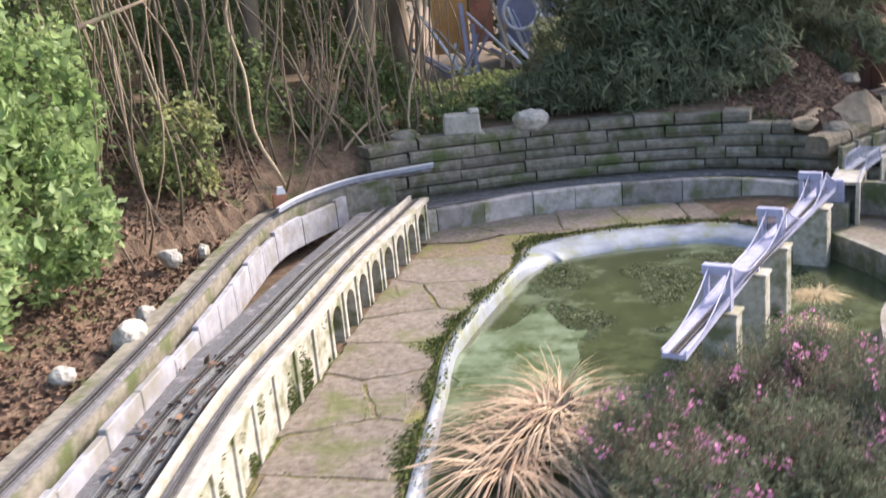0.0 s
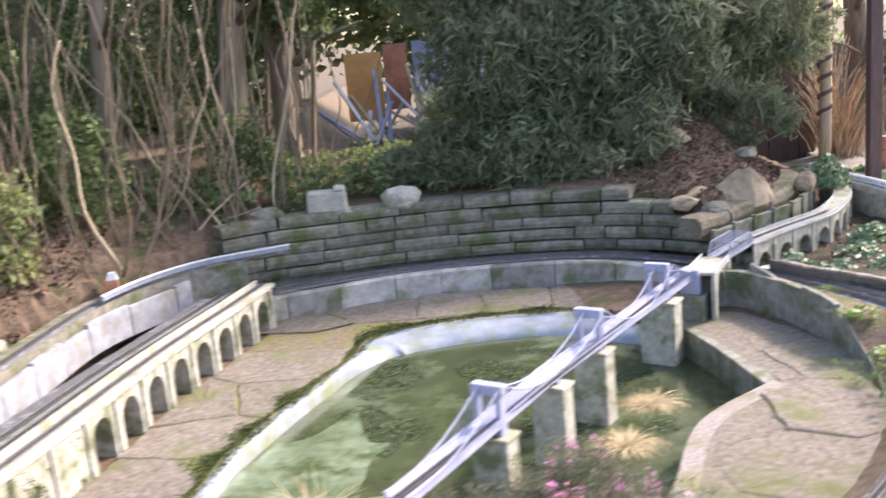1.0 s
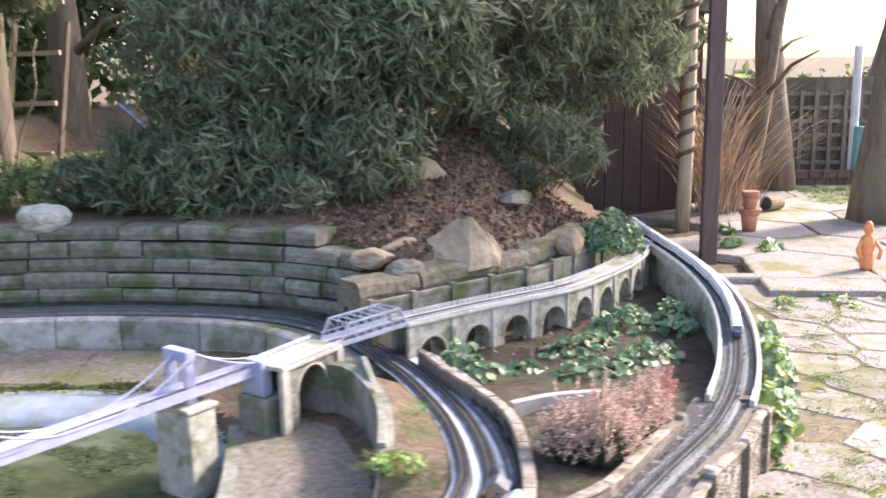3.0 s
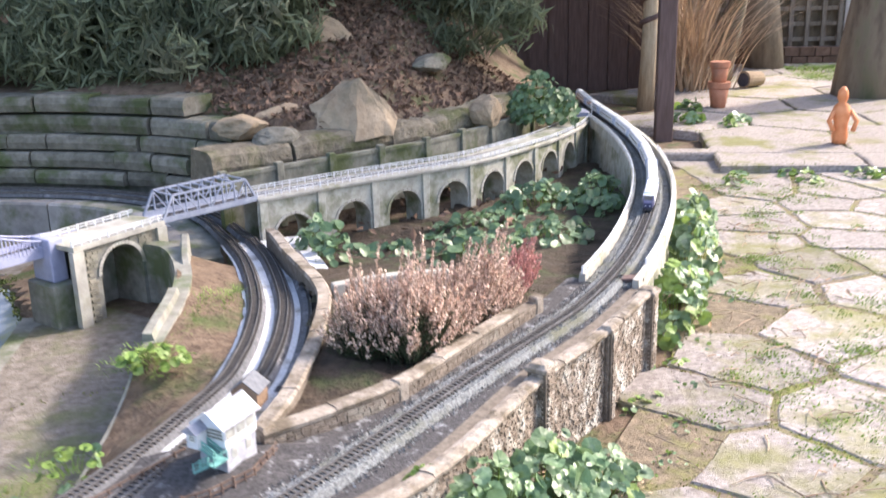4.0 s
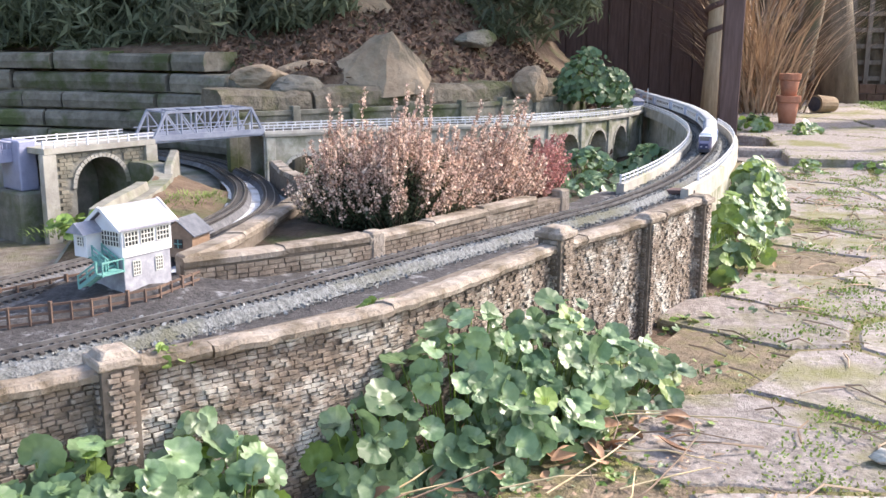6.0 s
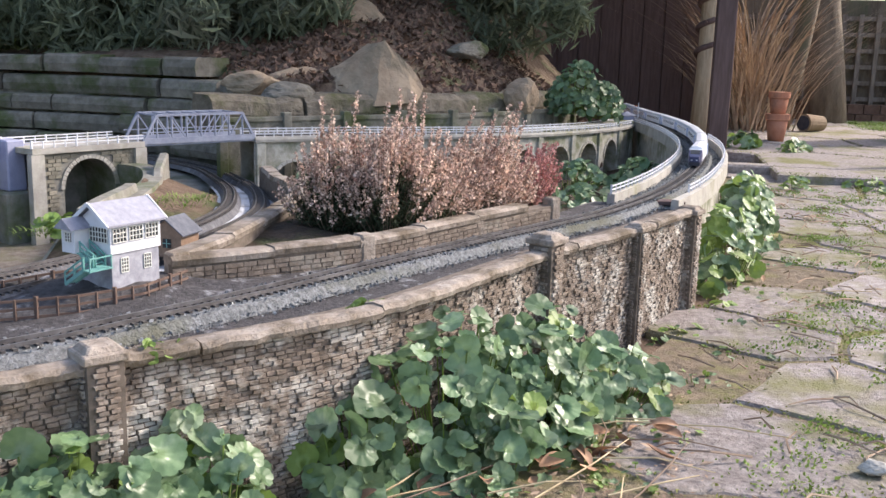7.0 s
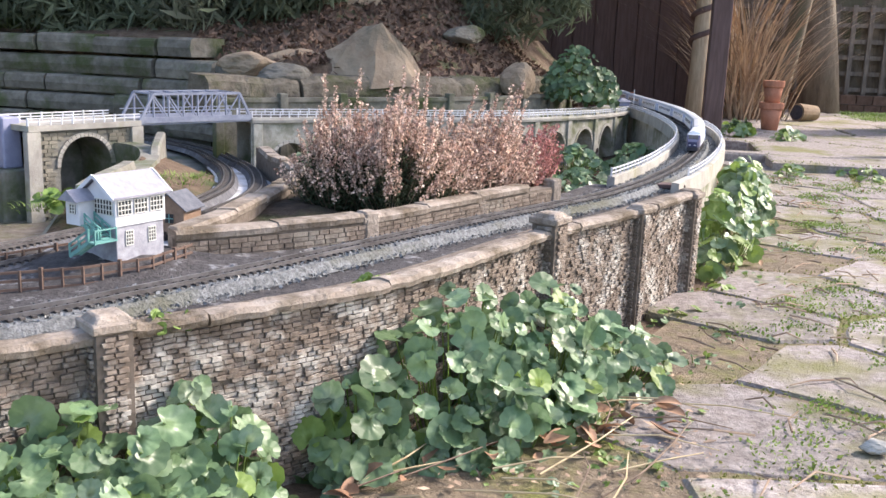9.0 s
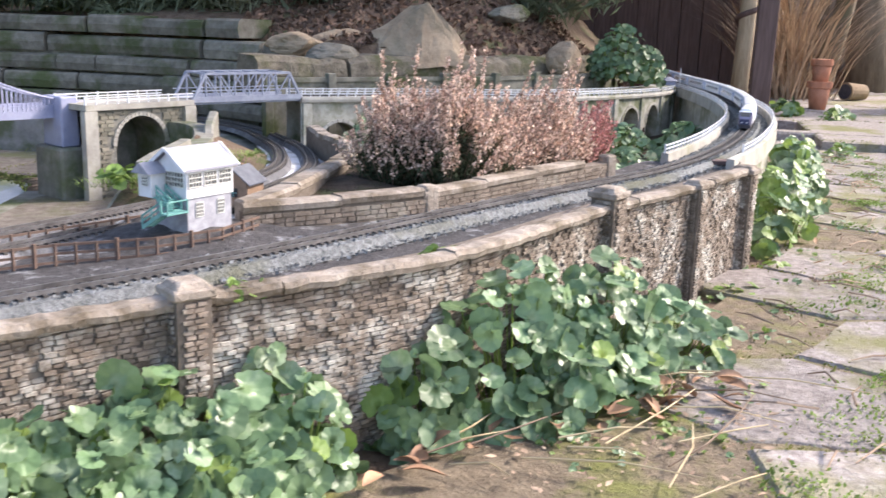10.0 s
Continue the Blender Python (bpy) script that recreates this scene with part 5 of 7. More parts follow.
def patio_region(x, y):
    return x > float(np.interp(y, [p[1] for p in EAST], [p[0] for p in EAST])) + float(np.interp(y, [3.9, 4.1, 4.5, 5.0], [0.36, 0.33, 0.16, 0.16]))


def base_sheet(parent, poly, z, mat=PAVING):
    part("worn_base", Geo().prism(poly, z - 0.05, z), mat, parent, "sunken worn paving between the stones")


patio = thing("patio", "worn uneven stone patio paving with mossy joints", "paving", (4.2, 5.0, 0.1), kind="structure")
slabs(patio, seeds_in(1.9, 6.2, 2.2, 6.55, 0.31, 0.235, 0.36, 5, 0.15), patio_region, 0.10, 0.008, PAVING, 0.0012, seed=2)
terrace = thing("upper_patio", "pale square stone slabs behind a low step", "paving", (4.4, 8.0, 0.14), kind="structure")
slabs(terrace, seeds_in(3.7, 7.2, 7.3, 10.6, 0.62, 0.52, 0.08, 8), lambda x, y: 3.7 < x < 7.5, 0.135, 0.006, PAVING, 0.002, 1.4, 3)
part("step_edge", Geo().box((5.2, 6.98, 0.09), (3.0, 0.10, 0.088), -0.03), PAVING, terrace, "long pale step edging", bevel=0.008)
side_path = thing("pond_path", "worn pinkish paving between the viaduct and the pond", "paving", (-0.2, 4.0, 0.03), kind="structure")


def pond_x(y):
    return float(np.interp(y, [2.7, 3.44, 4.05, 4.92, 5.3], [-0.11, -0.04, 0.03, 0.34, 0.47]))


def wall_x(y):
    return float(np.interp(y, [p.y for p in LV], [p.x for p in LV]))


def path_edges(x, y):
    """The limits of a flag: the viaduct's foot and the pond's rim, or the rim and the block wall."""
    if y < 5.2:
        return [((wall_x(y) + 0.012, y), (-0.98, 0.2)), ((pond_x(y) - 0.045, y), (0.97, -0.25))]
    return [((0.98, 5.52), (0.0, -1.0)), ((x, float(np.interp(x, [p.x for p in SL[:75]], [p.y for p in SL[:75]])) - 0.02), (0.0, 1.0))]


pr = random.Random(14)
flags = []
for k in range(9):
    y = 1.95 + 0.37 * k + pr.uniform(-0.05, 0.05)
    mid = (wall_x(y) + pond_x(y)) / 2
    if k % 3 == 1:
        flags += [(mid - 0.13, y), (mid + 0.13, y + 0.06)]
    else:
        flags.append((mid + pr.uniform(-0.05, 0.05), y))
flags += [(0.12, 5.42)] + [(0.45 + 0.36 * k, 5.68 + pr.uniform(-0.03, 0.03)) for k in range(4)]
slabs(side_path, flags, lambda x, y: True, 0.036, 0.004, PATHSTONE, 0.002, 1.0, 4, path_edges)
RT = [(1.90, 4.92), (2.08, 4.12), (1.74, 3.78), (1.52, 3.3), (1.35, 2.7), (1.75, 2.75), (2.2, 3.5), (2.36, 4.0), (2.36, 4.6), (2.18, 5.0), (1.98, 5.1)]
rterr = thing("pond_terrace", "pale worn paving terrace beside the pond", "paving", (2.1, 4.4, 0.09), kind="structure")
slabs(rterr, seeds_in(1.4, 2.5, 2.6, 5.1, 0.48, 0.42, 0.18, 21), lambda x, y: inside(x, y, RT), 0.10, 0.004, PATHSTONE, 0.003, seed=6)
base_sheet(patio, [(x + 0.10 if y < 4.6 else x + 0.05, y) for x, y in EAST[1:10]] + [(7.0, 6.8), (7.0, 2.55)], 0.0962, JOINTSOIL)
base_sheet(side_path, [(p.x + 0.02, p.y) for p in LV[6:]] + [(0.15, 5.72), (0.5, 5.86), (1.2, 5.9), (1.6, 5.8), (1.75, 5.6)] + [(1.55, 5.43), (0.98, 5.49), (0.45, 5.33), (0.31, 4.94), (0.0, 4.06), (-0.07, 3.44), (-0.14, 2.7)], 0.0305, JOINTSOIL)
base_sheet(rterr, RT, 0.0955, PATHSTONE)
edge = smooth_path([(1.88, 5.0, 0), (1.98, 4.6, 0), (2.06, 4.13, 0)], 0.04)
single("terrace_edge", Geo().sweep(edge, [(0.05, 0.095), (-0.012, 0.095), (-0.02, 0.07), (-0.006, -0.22), (0.05, -0.22)]), DARKCON, "dark mossy concrete pond edge", "kerb", kind="structure")
edge = smooth_path([(2.06, 4.13, 0), (1.71, 3.80, 0), (1.5, 3.3, 0), (1.2, 2.8, 0)], 0.04)
single("terrace_edge", Geo().sweep(edge, [(0.02, 0.096), (-0.05, 0.096), (-0.05, -0.2), (0.02, -0.2)]), PAVING, "pale stone pond edge", "kerb", kind="structure")


# ---- rocks and stones ----
def rock(name, c, size, seed, mat, label, category="rock", turn=0.0, sharp=0.5, group=""):
    """A rough boulder: a faceted lump cut by a few planes, sunk a little into its bed."""
    r = random.Random(seed)
    bm = bmesh.new()
    bmesh.ops.create_icosphere(bm, subdivisions=4, radius=1.0)
    planes = [(Vector((r.gauss(0, 1), r.gauss(0, 1), r.gauss(0.2, 0.8))).normalized(), r.uniform(0.55, 0.9)) for _ in range(9)]
    for v in bm.verts:
        p = v.co.copy()
        for nrm_, dist in planes:
            k = p.dot(nrm_)
            if k > dist:
                p -= nrm_ * (k - dist) * (0.6 + 0.4 * sharp)
        p *= 1 + 0.12 * noise.noise(p * 2.3 + Vector((seed, 0, 0))) + 0.05 * noise.noise(p * 6 + Vector((seed, 3, 0))) + 0.025 * noise.noise(p * 14 + Vector((seed, 5, 0)))
        v.co = Vector((p.x * size[0], p.y * size[1], p.z * size[2]))
    me = bpy.data.meshes.new(name)
    bm.to_mesh(me)
    bm.free()
    me.materials.append(mat)
    ob = new(name, me)
    ob.location, ob.rotation_euler = c, (0, 0, turn)
    return tagged(ob, label, category, group)


apex = [(2.37, 6.17, 0.48), (2.40, 6.10, 0.40), (2.56, 6.04, 0.375), (2.68, 6.11, 0.38), (2.70, 6.18, 0.43), (2.63, 6.16, 0.52), (2.56, 6.15, 0.585), (2.50, 6.18, 0.57), (2.43, 6.30, 0.48), (2.62, 6.36, 0.42), (2.45, 6.13, 0.50)]
bm = bmesh.new()
for p in apex:
    bm.verts.new(p)
bmesh.ops.convex_hull(bm, input=bm.verts)
bmesh.ops.subdivide_edges(bm, edges=bm.edges[:], cuts=3, use_grid_fill=True)
for v in bm.verts:
    v.co += Vector((noise.noise(v.co * 22), noise.noise(v.co * 22 + Vector((5, 0, 0))), noise.noise(v.co * 22 + Vector((0, 7, 0))))) * 0.012
me = bpy.data.meshes.new("boulder")
bm.to_mesh(me)
bm.free()
me.materials.append(ROCK)
tagged(new("boulder", me), "large pointed sandstone boulder on the bank", "rock", "rocks on the bank")
rock("rock", (2.25, 6.17, 0.43), (0.13, 0.07, 0.06), 4, ROCK, "flat leaning grey-brown stone on the bank", turn=0.5, group="rocks on the bank")
rock("rock", (3.0, 6.52, 0.40), (0.07, 0.06, 0.07), 7, ROCK, "rounded brown stone on the bank", turn=0.2, group="rocks on the bank")
rock("rock", (2.74, 6.85, 0.56), (0.11, 0.08, 0.04), 9, STONE, "dark flat stone lying on the bank", turn=0.7, group="rocks on the bank")
rock("rock", (2.27, 6.88, 0.64), (0.18, 0.14, 0.13), 12, ROCK, "large brown boulder high on the bank", turn=0.2, group="rocks on the bank")
rock("rock", (2.16, 6.02, 0.43), (0.11, 0.08, 0.045), 15, ROCK, "pinkish flat stone on the wall end", turn=0.6, group="rocks on the bank")
rock("rock", (2.30, 5.93, 0.40), (0.10, 0.07, 0.045), 17, STONE, "grey flat stone on the wall end", turn=0.9, group="rocks on the bank")
rock("rock", (3.12, 6.95, 0.38), (0.07, 0.06, 0.05), 19, STONE, "small dark stone on the bank", turn=0.1, group="rocks on the bank")
rock("rock", (0.55, 6.38, 0.545), (0.12, 0.08, 0.085), 22, PALE, "pale rounded stone on the garden wall", turn=0.3)
rock("rock", (-0.25, 6.3, 0.50), (0.12, 0.08, 0.06), 23, STONE, "mossy stone on the garden wall", turn=0.3)
for k, (x, y, z, s) in enumerate(((-1.17, 3.62, 0.30, 0.085), (-1.28, 4.55, 0.34, 0.06), (-1.22, 3.95, 0.27, 0.05), (-1.18, 4.75, 0.3, 0.045), (-1.3, 3.3, 0.28, 0.05))):
    rock("stone", (x, y, z - 0.02), (s * 0.8, s, s * 0.9), 30 + k, PALE, "pale rough stone in the leaf litter", "stone", k * 1.3, group="pale stones under the hedge")
tr = thing("stone_trough", "weathered pale stone trough on the garden wall", "planter", (0.10, 6.33, 0.50))
part("trough_body", Geo().box((0.11, 6.34, 0.56), (0.24, 0.13, 0.13), 0.05, 0.94), PALE, tr, bevel=0.012)
part("trough_lip", Geo().box((0.19, 6.335, 0.635), (0.07, 0.11, 0.03), 0.05, 0.9), PALE, tr, bevel=0.008)
part("trough_foot", Geo().box((0.11, 6.34, 0.492), (0.28, 0.15, 0.02), 0.05), PALE, tr, bevel=0.004)
mini = thing("model_cottage", "tiny pinkish model cottage with a white roof", "model building", (-0.93, 5.50, 0.30))
part("hut_wall", Geo().box((-0.93, 5.50, 0.345), (0.075, 0.06, 0.075), 0.3), TERRACOTTA, mini)
part("roof", Geo().box((-0.92, 5.50, 0.40), (0.06, 0.05, 0.04), 0.3, 0.5), WHITE, mini, "white roof")
MOSSCON = material("mossy_panel_concrete", (0.15, 0.14, 0.115), (0.27, 0.255, 0.21), 24, (0.09, 0.105, 0.045), 7, 0.6, bump=0.6, bscale=120)
fen = thing("concrete_fence", "low mossy concrete panel fence behind the viaduct", "fence", (2.5, 5.8, 0.2), kind="structure")
FL = side_line(FACE, -0.215)
lf = length(FL)
s = 0.0
while s < lf - 0.02:
    e = min(s + 0.205, lf)
    seg = [along(FL, s + (e - s) * k / 3)[0] for k in range(4)]
    seg = [Vector((p.x, p.y, 0)) for p in seg]
    part("panel", Geo().sweep(seg, [(0.0, 0.15), (0.0, 0.335), (-0.012, 0.335), (-0.012, 0.15)]), MOSSCON, fen)
    part("panel_cap", Geo().sweep(seg, [(0.006, 0.335), (0.006, 0.347), (-0.018, 0.347), (-0.018, 0.335)]), MOSSCON, fen)
    p, d = along(FL, s)
    part("post", Geo().box((p.x, p.y, 0.25), (0.026, 0.026, 0.22), math.atan2(d.y, d.x)), MOSSCON, fen, bevel=0.002)
    s += 0.205


# long rough stones that edge the bank above the panel fence
ledge = thing("bank_ledge", "rough long sandstone blocks edging the bank", "wall", (2.5, 6.0, 0.3), kind="structure")
LG = side_line(FACE, -0.33)
lr = random.Random(51)
s, lg = 0.0, length(LG)
while s < lg - 0.1:
    w = min(lr.uniform(0.26, 0.46), lg - s)
    seg = [along(LG, s + 0.003 + (w - 0.006) * k / 7)[0] for k in range(8)]
    seg = [Vector((p.x + lr.uniform(-0.006, 0.006), p.y + lr.uniform(-0.006, 0.006), lr.uniform(-0.007, 0.007))) for p in seg]
    part("ledge_stone", Geo().sweep(seg, [(0.03, 0.30), (0.042, 0.345), (0.034, 0.385), (0.012, 0.402), (-0.08, 0.405), (-0.10, 0.30)]), LEDGE, ledge)
    s += w


# ---- leafy plants ----
def leaf_mesh(seed, mat, lobes=11, notch=0.55, cup=0.25, long=1.0):
    r = random.Random(seed)
    g = Geo()
    n = 44 if lobes else 24
    rim = []
    for k in range(n):
        a = 2 * math.pi * k / n
        rad = 1 + (0.05 * math.cos(3 * a) + 0.085 * abs(math.cos(lobes * a / 2)) - 0.07 if lobes else 0)
        back = math.exp(-((min(a, 2 * math.pi - a)) / 0.32) ** 2)
        rad *= (1 - notch * back) * r.uniform(0.98, 1.02)
        x, y = -rad * math.cos(a) * long, rad * math.sin(a)
        rim.append((x * 0.5 + 0.2, y * 0.5, 0.5 * (cup * (rad * rad - 0.5) * 0.5 + 0.07 * math.sin(3 * a + seed) + 0.022 * math.sin(9 * a) - 0.10 * abs(math.sin(a)) * (seed % 2))))
    mid = [(0.2 + (x - 0.2) * 0.5, y * 0.5, z * 0.35 - 0.02) for x, y, z in rim]
    g.add(rim + mid + [(0.02, 0, -0.03)], [(k, (k + 1) % n, n + (k + 1) % n, n + k) for k in range(n)] + [(n + k, n + (k + 1) % n, 2 * n) for k in range(n)])
    return mesh_of("leaf", g, mat, True)


LEAFYOUNG = material("young_leaf", (0.15, 0.24, 0.05), (0.24, 0.34, 0.09), 35, rough=0.45, bump=0.2, vary=0.25, trans=0.35, spec=0.5)
IVYDARK = material("dark_ivy_leaf", (0.065, 0.12, 0.055), (0.12, 0.19, 0.085), 35, (0.16, 0.22, 0.10), 14, 0.3, rough=0.4, bump=0.2, vary=0.35, trans=0.2, spec=0.5)
ROUND = [leaf_mesh(k, LEAF) for k in range(5)]
YOUNG = [leaf_mesh(k + 10, LEAFYOUNG) for k in range(3)]
IVY = [leaf_mesh(k + 20, IVYDARK, 0, 0.25, 0.2, 1.35) for k in range(4)]


def leafy(name, label, spots, size, n, kinds, seed, out=(0, -0.4, 0.8), spread=0.55, group="leafy plants along the wall", jitter=0.24, category="plant", stems=True):
    """A low plant: n leaves on the skins of domes (x, y, z, along, across, tall, turn)."""
    r = random.Random(seed)
    t = thing(name, label, category, tuple(spots[0][:3]), group)
    g = Geo()
    tot = sum(s[3] * (s[4] + s[5]) for s in spots)
    for x, y, z, a, b, c, turn in spots:
        k = max(3, round(n * a * (b + c) / tot))
        for _ in range(k):
            u = Vector((r.gauss(0, 1), r.gauss(0, 1), abs(r.gauss(0, 1)) * 0.9 + 0.02)).normalized()
            rad = r.uniform(0.6, 1.0) ** 0.6
            q = Vector((u.x * a * rad, u.y * b * rad, u.z * c * rad))
            q = Matrix.Rotation(turn, 3, "Z") @ q
            nn = Matrix.Rotation(turn, 3, "Z") @ Vector((u.x / a, u.y / b, u.z / c)).normalized()
            nn = (nn * 0.7 + Vector(out) * 0.9 + Vector((r.gauss(0, 1), r.gauss(0, 1), r.gauss(0, 1))) * spread).normalized()
            o = new("leaf", r.choice(kinds))
            o.parent = t
            o.location = Vector((x, y, z)) + q - t.location
            o.rotation_euler = (Matrix.Rotation(0, 3, "Z") @ nn.to_track_quat("Z", "X").to_matrix() @ Matrix.Rotation(r.uniform(0, 6.28), 3, "Z")).to_euler()
            sc = size * max(0.35, r.gauss(1, jitter))
            o.scale = (sc, sc, sc)
            if stems and r.random() < 0.5:
                e = Vector((x, y, z)) + q
                f = Vector((x, y, z)) + Vector((q.x * 0.5, q.y * 0.5, 0))
                g.bar(f, e, 0.0012)
    if g.v:
        tagged(part("stalk", g, GRASS, t, "thin green stalks"), kind="stuff")
    return t


wt = math.atan2(0.86, 0.5)
leafy("wall_plant", "round-leaved green plant sprawling against the brick wall", [(3.13, 3.975, 0.085, 0.15, 0.08, 0.185, 1.05), (3.22, 4.10, 0.085, 0.14, 0.09, 0.165, 1.1), (3.05, 3.87, 0.085, 0.075, 0.055, 0.12, 0.9), (3.20, 3.98, 0.085, 0.15, 0.07, 0.10, 1.0), (3.31, 4.17, 0.085, 0.12, 0.075, 0.10, 1.0)], 0.028, 720, ROUND + ROUND + YOUNG[:1], 3, (0.25, -0.75, 0.8))
leafy("wall_plant", "round-leaved green plant at the foot of the brick wall", [(2.86, 3.635, 0.085, 0.16, 0.075, 0.145, 0.9), (2.945, 3.73, 0.085, 0.07, 0.05, 0.125, 0.9), (2.925, 3.725, 0.19, 0.02, 0.016, 0.05, 0.9), (2.76, 3.49, 0.085, 0.2, 0.085, 0.155, 0.9), (2.90, 3.625, 0.085, 0.14, 0.07, 0.10, 0.9)], 0.0245, 900, ROUND + ROUND + YOUNG[:1], 5, (0.25, -0.75, 0.8))
leafy("wall_plant", "bright round-leaved plant hanging over the causeway side", [(3.56, 5.02, 0.07, 0.19, 0.075, 0.19, 1.36), (3.66, 5.42, 0.07, 0.24, 0.085, 0.20, 1.38), (3.73, 5.85, 0.07, 0.2, 0.07, 0.16, 1.5)], 0.036, 380, ROUND + YOUNG, 8, (0.3, -0.6, 0.7))
leafy("bank_plant", "glossy dark evergreen shrub at the viaduct end", [(3.20, 6.72, 0.33, 0.15, 0.10, 0.20, 0.9), (3.30, 6.80, 0.31, 0.09, 0.08, 0.15, 0.9)], 0.0195, 620, IVY, 9, (0.1, -0.9, 0.35), group="leafy plants round the railway")
leafy("bed_plant", "low green plant spreading inside the loop", [(2.74, 5.36, 0.13, 0.17, 0.10, 0.07, 0.6), (3.02, 5.32, 0.14, 0.2, 0.12, 0.09, 0.6), (3.25, 5.6, 0.12, 0.2, 0.12, 0.08, 1.0), (3.2, 6.05, 0.12, 0.18, 0.12, 0.10, 0.8), (3.42, 6.1, 0.12, 0.1, 0.2, 0.12, 0), (3.0, 5.75, 0.11, 0.2, 0.1, 0.07, 0.7)], 0.029, 800, IVY + ROUND, 12, (0, -0.5, 0.9), group="leafy plants round the railway")
leafy("bed_plant", "green plant beneath the first viaduct arch", [(2.55, 5.42, 0.15, 0.10, 0.07, 0.11, 0.8), (2.62, 5.25, 0.18, 0.10, 0.05, 0.07, 1.9)], 0.028, 70, IVY + ROUND, 14, (0, -0.6, 0.8), group="leafy plants round the railway")
leafy("bed_plant", "bright young leaf cluster on the grassy plot", [(2.47, 4.36, 0.255, 0.075, 0.05, 0.03, 0.4)], 0.022, 45, YOUNG, 15, (0, -0.4, 0.9), group="leafy plants round the railway")
leafy("bed_plant", "young green leaf cluster beside the lower track", [(2.43, 4.08, 0.17, 0.06, 0.05, 0.05, 0.4), (2.40, 3.92, 0.17, 0.07, 0.06, 0.05, 0.4), (2.36, 3.75, 0.15, 0.08, 0.06, 0.05, 0.4)], 0.02, 80, YOUNG + ROUND[:2], 16, (0, -0.4, 0.9), group="leafy plants round the railway")
for k, (x, y, n, s) in enumerate(((3.43, 4.55, 40, 0.018), (3.50, 4.72, 36, 0.018), (3.33, 3.93, 90, 0.010), (3.40, 4.08, 60, 0.009), (3.56, 4.62, 30, 0.012), (3.22, 3.86, 70, 0.009), (3.30, 4.02, 60, 0.010), (3.44, 4.30, 60, 0.009), (3.52, 4.44, 50, 0.011), (3.62, 4.86, 40, 0.012), (3.72, 5.2, 40, 0.014), (4.0, 6.55, 60, 0.026), (4.25, 6.6, 60, 0.026), (4.55, 6.62, 60, 0.026), (3.95, 7.75, 50, 0.04), (4.2, 7.7, 40, 0.04), (4.05, 8.2, 40, 0.045))):
    leafy("weed", "low green weed growing in the paving joints", [(x, y, 0.075 if y < 7 else 0.12, 0.09 if y < 6 else 0.13, 0.06, 0.035 if y < 6 else 0.07, k * 0.7)], s, n, YOUNG + ROUND[:2], 40 + k, (0, -0.3, 0.9), group="weeds in the paving")
leafy("track_weed", "small weed on the wall coping", [(2.90, 3.735, 0.274, 0.03, 0.014, 0.012, 0.9)], 0.011, 26, YOUNG, 60, group="weeds on the railway")
leafy("track_weed", "small weed on the wall coping", [(3.04, 3.93, 0.274, 0.035, 0.012, 0.010, 0.9)], 0.009, 26, YOUNG, 61, group="weeds on the railway")


# ---- heather ----
HEATH = material("faded_heather_bloom", (0.34, 0.19, 0.15), (0.88, 0.72, 0.61), 90, rough=0.7, bump=0, vary=0.6, island=True, trans=0.3)
HEATHRED = material("red_heather_bloom", (0.34, 0.12, 0.12), (0.62, 0.36, 0.33), 40, rough=0.7, bump=0, vary=0.35, island=True, trans=0.3)
HEATHGREEN = material("heather_green", (0.03, 0.042, 0.022), (0.065, 0.08, 0.04), 30, rough=0.7, bump=0, vary=0.4, island=True, trans=0.2)
PINK = material("pink_bloom", (0.60, 0.20, 0.42), (0.75, 0.36, 0.55), 30, rough=0.6, bump=0, vary=0.25, island=True, trans=0.3)
STEM = material("woody_stem", (0.16, 0.11, 0.08), (0.26, 0.19, 0.14), 30, rough=0.8, bump=0)


